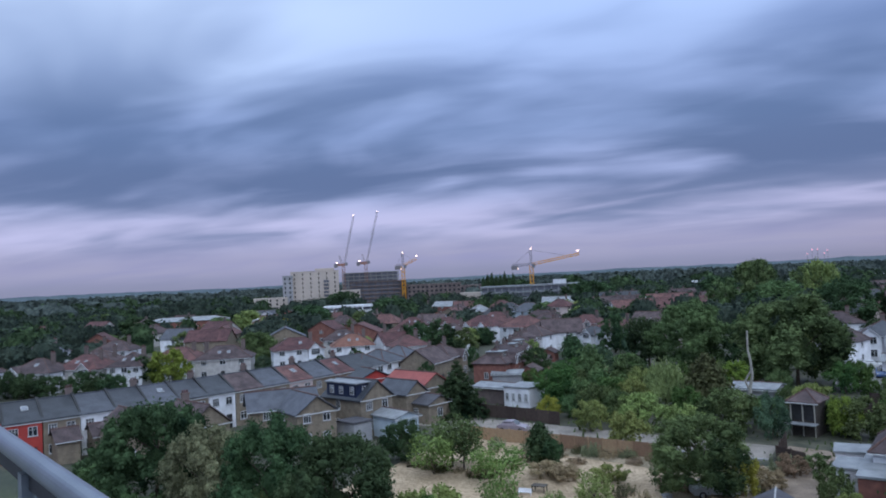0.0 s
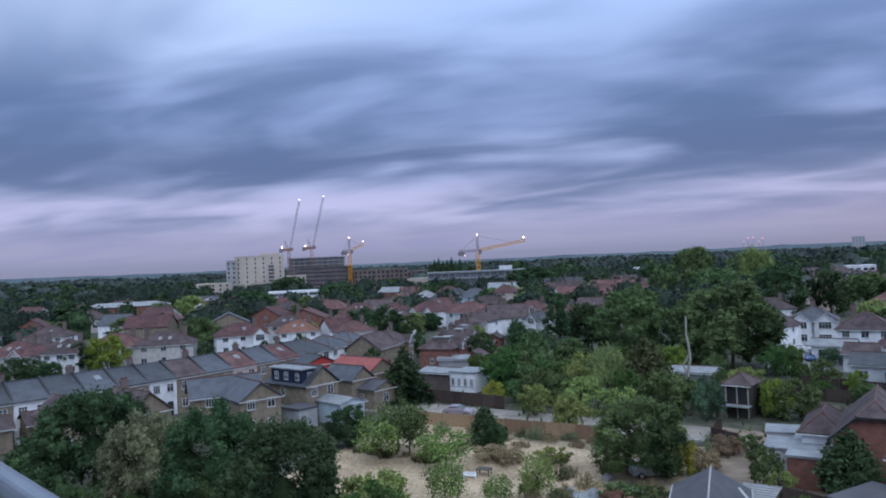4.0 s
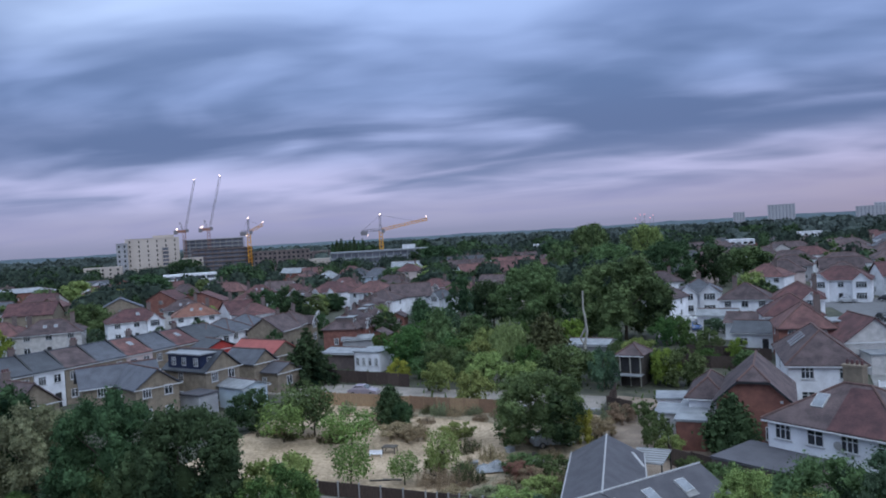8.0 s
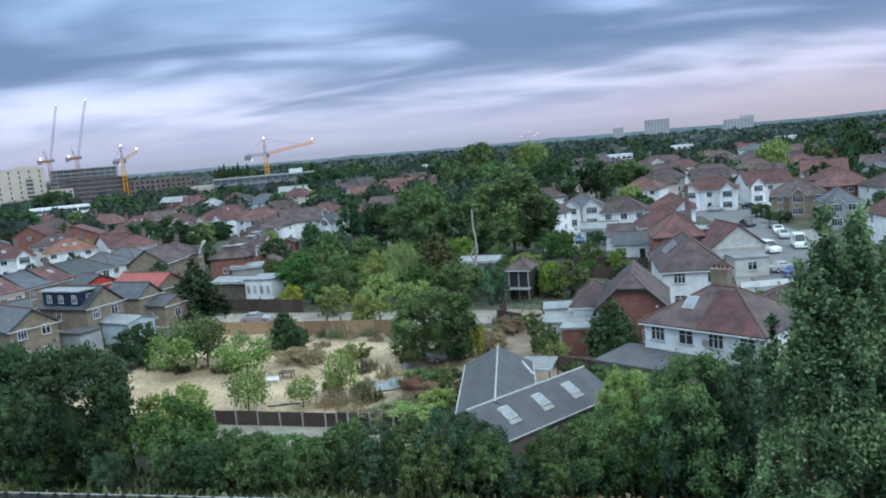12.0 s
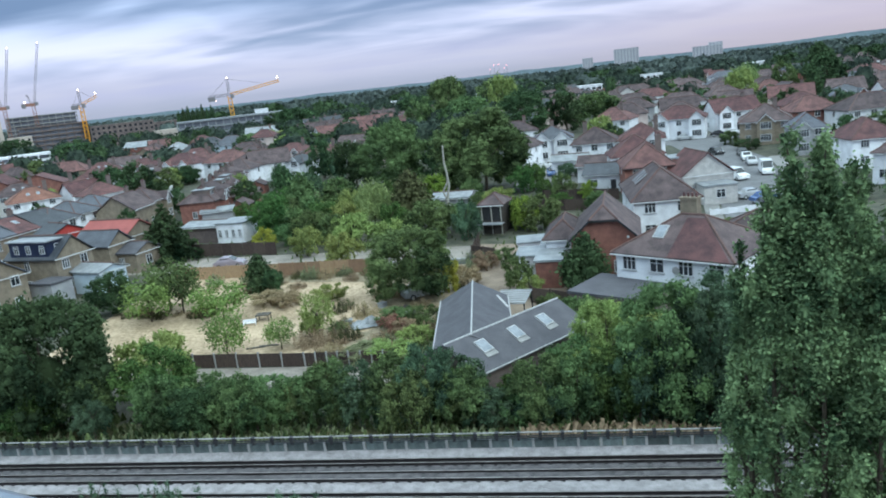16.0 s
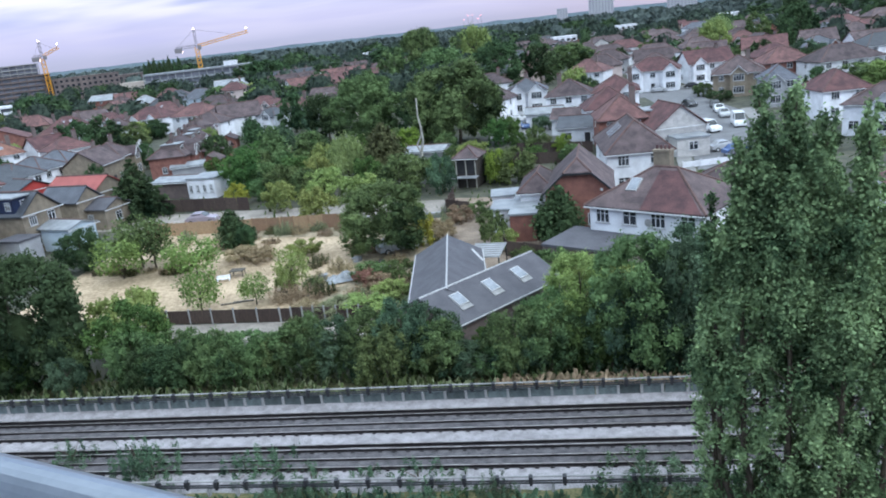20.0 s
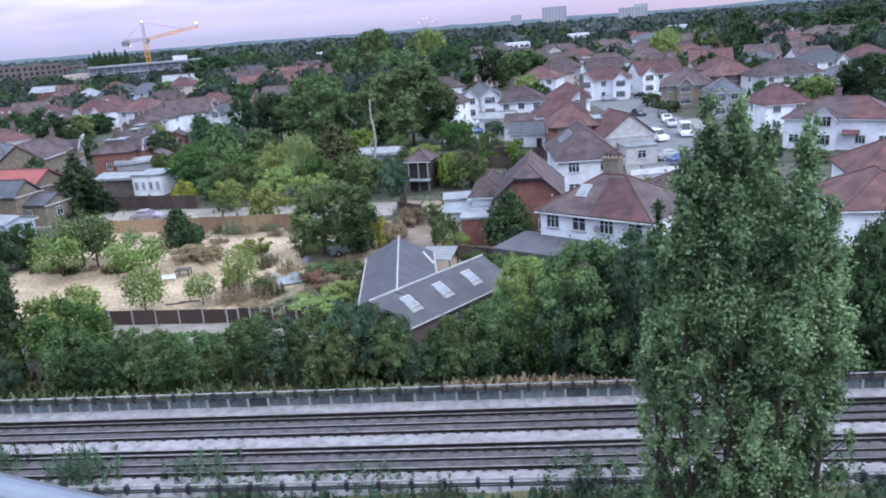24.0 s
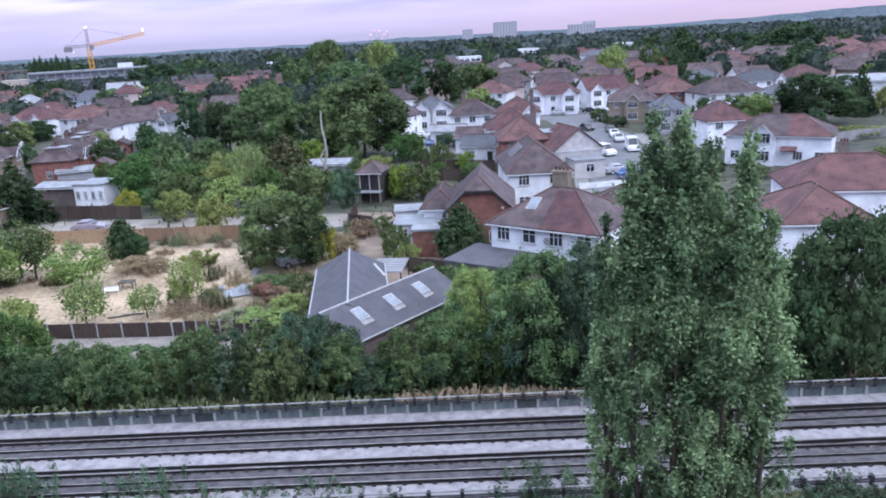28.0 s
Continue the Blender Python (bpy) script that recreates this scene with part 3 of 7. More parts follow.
# ---- trees ----
def leaf_cloud(lobes, count, size, seed, core=True, droop=0.0, up=0.35, shell=0.55, aspect=1.0, unit=True, heart=0.5):
    """A crown: small kite-shaped leaves over the lobes (x, y, z, rx, ry, rz), round a dark inner mass."""
    rng = np.random.default_rng(seed)
    lb = np.array(lobes, float)
    if unit:
        # fit the lobes into a crown of radius 1 and height 1
        reach = np.percentile(np.hypot(lb[:, 0], lb[:, 1]) + lb[:, 3] * 0.9, 85)
        lo, hi = (lb[:, 2] - lb[:, 5] * 0.9).min(), (lb[:, 2] + lb[:, 5] * 0.95).max()
        lb[:, [0, 1, 3, 4]] /= reach
        lb[:, 2] = (lb[:, 2] - lo) / (hi - lo)
        lb[:, 5] /= hi - lo
    w = (lb[:, 3] * lb[:, 5]) ** 1.0
    idx = rng.choice(len(lb), count, p=w / w.sum())
    d = rng.normal(size=(count, 3))
    d /= np.linalg.norm(d, axis=1)[:, None]
    rad = shell + (1.08 - shell) * rng.random(count) ** 0.6
    rad *= 1 + 0.24 * rng.normal(size=count)
    c = lb[idx, :3] + d * lb[idx, 3:] * rad[:, None]
    nrm = d * 0.42 + rng.normal(size=(count, 3)) * 0.62 + np.array([0, 0, up + 0.15])
    nrm /= np.linalg.norm(nrm, axis=1)[:, None]
    t = np.cross(nrm, rng.normal(size=(count, 3)))
    t /= np.linalg.norm(t, axis=1)[:, None]
    if droop:
        t = t * (1 - droop) + np.array([0, 0, -droop])
        t /= np.linalg.norm(t, axis=1)[:, None]
        nrm = np.cross(t, np.cross(nrm, t))
        nrm /= np.linalg.norm(nrm, axis=1)[:, None]
    b = np.cross(nrm, t)
    s = size * (0.6 + 0.9 * rng.random(count))[:, None]
    long = 1.6 if droop else 1.0
    sq = np.array([1, 1, 1 / aspect])
    quad = np.stack([c - t * s * 0.9 * long * sq, c + (b * s * 0.55 + nrm * s * 0.12) * sq, c + t * s * long * sq, c + (nrm * s * 0.12 - b * s * 0.55) * sq], 1).reshape(-1, 3)
    v = [tuple(p) for p in quad]
    f = [(4 * i, 4 * i + 1, 4 * i + 2, 4 * i + 3) for i in range(count)]
    if core:
        for q in lb:
            n0 = len(v)
            for a in range(4):
                for k in range(6):
                    ph, th = math.pi * (a + 0.5) / 4, math.tau * k / 6
                    j = heart * (0.8 + 0.4 * rng.random())
                    v.append((q[0] + j * q[3] * math.sin(ph) * math.cos(th), q[1] + j * q[4] * math.sin(ph) * math.sin(th), q[2] + j * q[5] * math.cos(ph)))
            for a in range(3):
                for k in range(6):
                    f.append((n0 + a * 6 + k, n0 + (a + 1) * 6 + k, n0 + (a + 1) * 6 + (k + 1) % 6, n0 + a * 6 + (k + 1) % 6))
    me = bpy.data.meshes.new("crown")
    me.from_pydata(v, [], f)
    me.update()
    return me


def lobes_round(seed, n, spread=0.62, size=0.42, flat=1.0, low=0.12):
    r = random.Random(seed)
    out = []
    for i in range(n):
        a = math.tau * (i * 0.381966 + r.uniform(-0.06, 0.06))
        z = -0.95 + 1.8 * (i + 0.5) / n
        k = math.sqrt(max(0.05, 1 - (z * (0.85 if z > 0 else 0.7)) ** 2)) * r.uniform(0.75, 1.15)
        s = size * r.uniform(0.7, 1.2)
        out.append((spread * k * math.cos(a), spread * k * math.sin(a), 0.5 + 0.5 * z * 0.72 * flat + low, s, s, s * 0.52))
    out.append((0, 0, 0.55, 0.55, 0.55, 0.33))
    return out


def lobes_clumps(seed, n1, n2, big=0.34, small=0.13, flat=1.0, low=-0.75):
    """Main boughs over a dome, uneven in reach, each with small tufts on its outer side."""
    r = random.Random(seed)
    out = []
    for i in range(n1):
        a = math.tau * (i * 0.381966 + r.uniform(-0.08, 0.08))
        z = low + (0.98 - low) * (i + 0.5) / n1
        k = math.sqrt(max(0.04, 1 - z * z)) if z > 0 else 1 - 0.35 * z * z
        q = k * r.uniform(0.50, 0.80)
        s = big * r.uniform(0.65, 1.25) * (0.75 + 0.25 * k)
        c = Vector((q * math.cos(a), q * math.sin(a), z * flat * r.uniform(0.68, 0.92)))
        out.append((c.x, c.y, 0.5 + 0.5 * c.z, s * 0.8, s * 0.8, s * 0.40))
        for j in range(n2):
            d = Vector((r.gauss(0, 1), r.gauss(0, 1), r.gauss(0, 1))).normalized() + c.normalized() * 0.9 + Vector((0, 0, 0.25))
            d.normalize()
            e = c + d * s * r.uniform(0.75, 1.05)
            m = small * r.uniform(0.6, 1.35)
            out.append((e.x, e.y, 0.5 + 0.5 * e.z, m, m, m * 0.5))
    out.append((0, 0, 0.45, 0.5, 0.5, 0.30))
    return out


def lobes_column(seed, n, top_r=0.10, wide=0.42, mid=0.35):
    r = random.Random(seed)
    out = []
    for i in range(n):
        z = 0.06 + 0.92 * (i + 0.5) / n
        w = wide * (math.sin(math.pi * min(1, (z + 0.12) / (2 * mid)) / 1.0) if z < mid else 1 - (1 - top_r) * ((z - mid) / (1 - mid)) ** 1.25)
        w = max(w, top_r * 0.6)
        a = math.tau * i * 0.381966 + r.uniform(-0.4, 0.4)
        s = max(0.13, w * 0.8) * r.uniform(0.8, 1.15)
        out.append((w * 0.75 * math.cos(a), w * 0.75 * math.sin(a), z, s, s, s * 0.42 * r.uniform(0.8, 1.3)))
    return out


def lobes_shoots(seed, n, spread, thick, tall):
    """Upright leafy shoots of uneven height, each a tapering stack of small lobes."""
    r = random.Random(seed)
    out = []
    for i in range(n):
        a, q = math.tau * i * 0.381966, spread * math.sqrt((i + 0.5) / n)
        h = tall * r.uniform(0.45, 1.0) * (1.05 - 0.45 * q)
        lx, ly = r.uniform(-0.14, 0.14), r.uniform(-0.14, 0.14)
        for k in range(5):
            f = (k + 0.5) / 5
            s = thick * (1.15 - 0.75 * f) * r.uniform(0.75, 1.25)
            out.append((q * math.cos(a) + lx * f, q * math.sin(a) + ly * f, h * f, s, s, h * 0.14))
    return out


CROWNS = {}


def crown_mesh(kind, k):
    """Unit crowns (radius 1, height 1), a few of each kind, shared by all trees of that kind."""
    key = (kind, k)
    if key not in CROWNS:
        s = 17 * k + len(kind)
        if kind == "broadleaf_fine":
            CROWNS[key] = leaf_cloud(lobes_clumps(s, 34 + 3 * k, 9, 0.27, 0.12), 25000, 0.024, s, aspect=1.7, heart=0.5, shell=0.2)
        elif kind == "broadleaf":
            CROWNS[key] = leaf_cloud(lobes_clumps(s, 28 + 2 * k, 6, 0.29, 0.14), 11000, 0.034, s, aspect=1.7, heart=0.44, shell=0.22)
        elif kind == "broadleaf_far":
            CROWNS[key] = leaf_cloud(lobes_clumps(s, 18 + k, 4, 0.33, 0.19), 2900, 0.055, s, aspect=1.6, heart=0.5, shell=0.3)
        elif kind == "shrub":
            CROWNS[key] = leaf_cloud(lobes_clumps(s, 12 + k, 7, 0.34, 0.16, 1.0, -0.6) + lobes_shoots(s, 5, 0.7, 0.12, 1.05), 4400, 0.044, s, aspect=1.3, shell=0.22, heart=0.42)
        elif kind == "hedge_bush":
            CROWNS[key] = leaf_cloud(lobes_clumps(s, 15 + 2 * k, 9, 0.32, 0.13, 1.0, -0.5) + lobes_shoots(s, 9, 0.8, 0.10, 1.10), 9500, 0.032, s, aspect=1.5, shell=0.25, heart=0.42)
        elif kind == "tall_bush":
            CROWNS[key] = leaf_cloud(lobes_clumps(s, 34 + 4 * k, 9, 0.25, 0.12, 1.0, -0.9), 18000, 0.025, s, aspect=2.4, shell=0.25, heart=0.42)
        elif kind == "weed_bush":
            CROWNS[key] = leaf_cloud(lobes_shoots(s, 18 + 2 * k, 0.9, 0.22, 1.0), 4200, 0.036, s, core=False, aspect=1.3, shell=0.05)
        elif kind == "small_tree":
            CROWNS[key] = leaf_cloud(lobes_round(s, 22, 0.70, 0.32, 0.9, 0.14), 1900, 0.052, s, core=False, aspect=1.3, shell=0.2)
        elif kind == "cypress":
            CROWNS[key] = leaf_cloud(lobes_column(s, 24, 0.14, 0.75), 3000, 0.085, s, aspect=2.4)
        elif kind == "spruce":
            lob = []
            r = random.Random(s)
            for tier in range(15):
                z = 0.05 + 0.92 * tier / 14
                w = 1.0 * (1 - z) ** 0.9 + 0.03
                n = max(3, int(11 * (1 - z) + 2))
                for j in range(n):
                    a = math.tau * (j / n + tier * 0.17) + r.uniform(-0.25, 0.25)
                    reach = w * r.uniform(0.75, 1.12)
                    for q in (0.35, 0.65, 0.95):
                        lob.append((q * reach * math.cos(a), q * reach * math.sin(a), z - 0.07 * q * q * w, 0.10 * w + 0.025, 0.10 * w + 0.025, 0.020 + 0.018 * w))
            CROWNS[key] = leaf_cloud(lob, 9000, 0.042, s, droop=0.25, aspect=1.8, heart=0.6)
        elif kind == "willow":
            lob = [(0, 0, 0.6, 0.6, 0.6, 0.36)]
            r = random.Random(s)
            for j in range(34):
                a, q = math.tau * j * 0.381966, math.sqrt((j + 0.5) / 34)
                top = 0.88 - 0.42 * q * q
                lob.append((0.78 * q * math.cos(a), 0.78 * q * math.sin(a), top - 0.12, 0.24, 0.24, r.uniform(0.16, 0.34)))
            CROWNS[key] = leaf_cloud(lob, 9000, 0.036, s, droop=0.6, aspect=1.6)
    return CROWNS[key]


def trunk_geo(h, r, bare, seed, limbs=5, lean=0.04):
    """A tapered, slightly bent trunk with limbs that fork into the crown."""
    q = random.Random(seed)
    g = Geo()
    pts = [Vector((q.uniform(-lean, lean) * h * i / 4, q.uniform(-lean, lean) * h * i / 4, h * 0.72 * i / 4)) for i in range(5)]
    rad = max(0.07, h * 0.022)
    for i in range(4):
        g.beam(pts[i], pts[i + 1], rad * (1 - 0.2 * i), rad * (0.8 - 0.2 * i), 7)
    for k in range(limbs):
        a = math.tau * (k / limbs + q.uniform(-0.08, 0.08))
        s = pts[1].lerp(pts[3], q.uniform(0.1, 0.9))
        e = s + Vector((math.cos(a) * r * q.uniform(0.4, 0.7), math.sin(a) * r * q.uniform(0.4, 0.7), h * q.uniform(0.12, 0.28)))
        g.beam(s, e, rad * 0.4, rad * 0.15, 5)
        e2 = e + Vector((math.cos(a + 0.6) * r * 0.2, math.sin(a + 0.6) * r * 0.2, h * 0.08))
        g.beam(e, e2, rad * 0.15, rad * 0.05, 4)
    return g


LOOKS = {"": "mid-green", "dark": "dark green", "blue": "blue-green", "fresh": "fresh green", "light": "light green", "yellow": "yellow-green", "pale": "pale grey-green", "dry": "dry brown", "willow": "pale green", "poplar": "grey-green", "deep": "deep green", "straw": "straw-coloured", "distant": "grey-green", "rust": "rusty dead-leaved", "lime": "bright lime-green", "apple": "soft apple-green", "shaded": "shade-darkened green", "olive": "brownish olive", "woods": "dull dark green"}
count_of = {"n": 0}


def plant(name, kind, variants, x, y, h, r, look_, z, label, category, group, clear=0.18):
    count_of["n"] += 1
    k = count_of["n"]
    t = thing(name, pose(x, y, z), label, category, group)
    part("trunk", trunk_geo(h, r, clear, k), BARK, t, "grey-brown tapered trunk with limbs")
    c = part("crown", crown_mesh(kind, k % variants), LEAF[look_], t, LOOKS[look_] + " crown of small leaves")
    c.matrix_basis = Matrix.LocRotScale((0, 0, h * clear - 0.1), Euler((0, 0, (k * 2.39996) % 6.283)), (r, r, h * (1 - clear)))
    return t


def broadleaf(x, y, h, r, look_="", z=0.0):
    plant("broadleaf_tree", "broadleaf_fine" if r > 0.045 * math.hypot(x, y) else "broadleaf" if r > 0.027 * math.hypot(x, y) else "broadleaf_far", 4, x, y, h, r, look_, z, LOOKS[look_] + " broadleaf tree with a full rounded crown", "tree", "trees", 0.03)


def shrub(x, y, h, r, look_="", z=0.0):
    plant("shrub", "shrub", 4, x, y, h, r, look_, z, LOOKS[look_] + " bushy shrub growing on the ground", "shrub", "shrubs", 0.0)


def hedge_bush(x, y, h, r, look_="", z=0.7):
    plant("hedge_bush", "tall_bush" if h > 6 else "hedge_bush", 2 if h > 6 else 4, x, y, h, r, look_, z, LOOKS[look_] + " overgrown bush beside the railway", "bush", "trackside bushes", 0.0)


def weed_bush(x, y, h, r, look_="", z=1.3):
    plant("weed_bush", "weed_bush", 4, x, y, h, r, look_, z, LOOKS[look_] + " loose weedy bush with upright shoots", "bush", "weed bushes", 0.0)


def small_tree(x, y, h, r, look_="", z=0.0):
    plant("small_tree", "small_tree", 3, x, y, h, r, look_, z, LOOKS[look_] + " thin young tree standing on the parched yard", "tree", "yard trees", 0.20)


def cypress(x, y, h, r, look_="dark", z=0.0):
    plant("cypress", "cypress", 2, x, y, h, r, look_, z, LOOKS[look_] + " narrow upright evergreen tree", "tree", "evergreens", 0.02)


def spruce(x, y, h, r, look_="dark", z=0.0):
    plant("spruce", "spruce", 1, x, y, h, r, look_, z, "dark green pointed spruce with layered branches", "tree", "evergreens", 0.03)


def willow(x, y, h, r, look_="willow", z=0.0):
    plant("willow", "willow", 1, x, y, h, r, look_, z, "pale green weeping willow with drooping foliage", "tree", "trees", 0.03)


# ---- houses ----
def plate(xs, zs, solid, y0, y1):
    """A flat piece in the xz plane, cut into cells by xs and zs; the cells that are not solid stay open."""
    g = Geo()
    nx, nz = len(xs), len(zs)
    g.v = [(x, y, z) for y in (y0, y1) for z in zs for x in xs]
    k = nx * nz
    on = [[solid(i, j) for j in range(nz - 1)] for i in range(nx - 1)]
    for i in range(nx - 1):
        for j in range(nz - 1):
            if not on[i][j]:
                continue
            a, b, c, d = j * nx + i, j * nx + i + 1, (j + 1) * nx + i + 1, (j + 1) * nx + i
            g.f += [(a, b, c, d), (k + d, k + c, k + b, k + a)]
            for di, dj, e, f in ((0, -1, a, b), (1, 0, b, c), (0, 1, c, d), (-1, 0, d, a)):
                ii, jj = i + di, j + dj
                if not (0 <= ii < nx - 1 and 0 <= jj < nz - 1 and on[ii][jj]):
                    g.f.append((f, e, k + e, k + f))
    return g


def window(parent, m, w, h, frame_mat=None, lights=2, sill=True, glass=None):
    """A window on a wall: m places its foot's middle, its outside towards -y."""
    b = 0.07
    xs = [-w / 2]
    for i in range(lights + 1):
        x = -w / 2 + (w - b) * i / lights
        xs += [x, x + b]
    fr = plate(xs[1:], [0, b, h * 0.66, h * 0.66 + 0.05, h - b, h], lambda i, j: i % 2 == 0 or j % 2 == 0, -0.05, 0.03)
    wd = part("window", fr, frame_mat or PVC, parent, at=m)
    part("pane", Geo().box(-w / 2 + b, -0.02, b, w / 2 - b, 0.0, h - b), glass or GLASS, wd, "dark reflecting pane")
    if sill:
        part("sill", Geo().box(-w / 2 - 0.08, -0.12, -0.08, w / 2 + 0.08, 0.02, 0.0), MORTAR, wd)
    return wd


def roof_geo(w, d, z, rise, kind, o=0.35, t=0.14):
    """A roof over a w x d plan whose eave is at z: hip, gable (ridge along x), cross (ridge along y) or flat; and its ridge lines."""
    X, Y = w / 2 + o, d / 2 + o
    g = Geo()
    if kind == "flat":
        g.box(-X + 0.2, -Y + 0.2, z, X - 0.2, Y - 0.2, z + 0.22)
        return g, []
    if kind in ("gable", "cross"):
        if kind == "cross":
            X, Y = Y, X
        k = z - rise * o / (Y - o)
        for s in (-1, 1):
            pts = [(-X, s * Y, k), (X, s * Y, k), (X, 0, z + rise), (-X, 0, z + rise)]
            pts += [(a, b, c + t) for a, b, c in pts]
            if kind == "cross":
                pts = [(b, a, c) for a, b, c in pts]
            g.poly(pts, [(0, 1, 2, 3), (7, 6, 5, 4), (0, 4, 5, 1), (1, 5, 6, 2), (2, 6, 7, 3), (3, 7, 4, 0)])
        a, b = (-X, 0, z + rise + t), (X, 0, z + rise + t)
        if kind == "cross":
            a, b = (0, -X, a[2]), (0, X, a[2])
        return g, [(a, b)]
    if X >= Y:
        r0, r1 = (-(X - Y) - 0.01, 0, z + rise), (X - Y + 0.01, 0, z + rise)
        f = [(4, 5, 9, 8), (5, 6, 9), (6, 7, 8, 9), (7, 4, 8)]
    else:
        r0, r1 = (0, -(Y - X) - 0.01, z + rise), (0, Y - X + 0.01, z + rise)
        f = [(4, 5, 8), (5, 6, 9, 8), (6, 7, 9), (7, 4, 8, 9)]
    pts = [(-X, -Y, z - t), (X, -Y, z - t), (X, Y, z - t), (-X, Y, z - t), (-X, -Y, z), (X, -Y, z), (X, Y, z), (-X, Y, z), r0, r1]
    g.poly(pts, f + [(3, 2, 1, 0), (0, 1, 5, 4), (1, 2, 6, 5), (2, 3, 7, 6), (3, 0, 4, 7)])
    if X >= Y:
        hips = [(pts[4], r0), (pts[7], r0), (pts[5], r1), (pts[6], r1), (r0, r1)]
    else:
        hips = [(pts[4], r0), (pts[5], r0), (pts[6], r1), (pts[7], r1), (r0, r1)]
    return g, hips


def chimney(parent, x, y, z0, z1, material=None, pots=3, w=0.9, d=0.5):
    c = part("chimney", Geo().box(x - w / 2, y - d / 2, z0, x + w / 2, y + d / 2, z1 - 0.2).box(x - w / 2 - 0.06, y - d / 2 - 0.06, z1 - 0.2, x + w / 2 + 0.06, y + d / 2 + 0.06, z1), material or BROWNBRICK, parent, "chimney stack")
    for i in range(pots):
        px_ = x - w / 2 + w * (i + 0.5) / pots
        part("chimney_pot", Geo().beam((px_, y, z1), (px_, y, z1 + 0.35), 0.12, 0.10, 8), REDTILE, c, "clay chimney pot")


NAMES_ROOF = {"grey_slate_tiles": "grey slate", "brown_clay_tiles": "brown tiled", "red_clay_tiles": "red tiled", "orange_clay_tiles": "orange tiled", "bright_red_roof": "bright red", "dark_grey_felt": "dark grey", "weathered_pale_roofing": "pale grey", "white_render": "white"}
NAMES_WALL = {"white_render": "white rendered", "pale_blue_render": "pale blue", "pink_render": "pinkish", "grey_render": "grey", "yellow_stock_brick": "yellow brick", "red_brick": "red brick", "red_painted_render": "red painted", "off_white_pebbledash": "off-white pebbledash"}
TAKEN = []


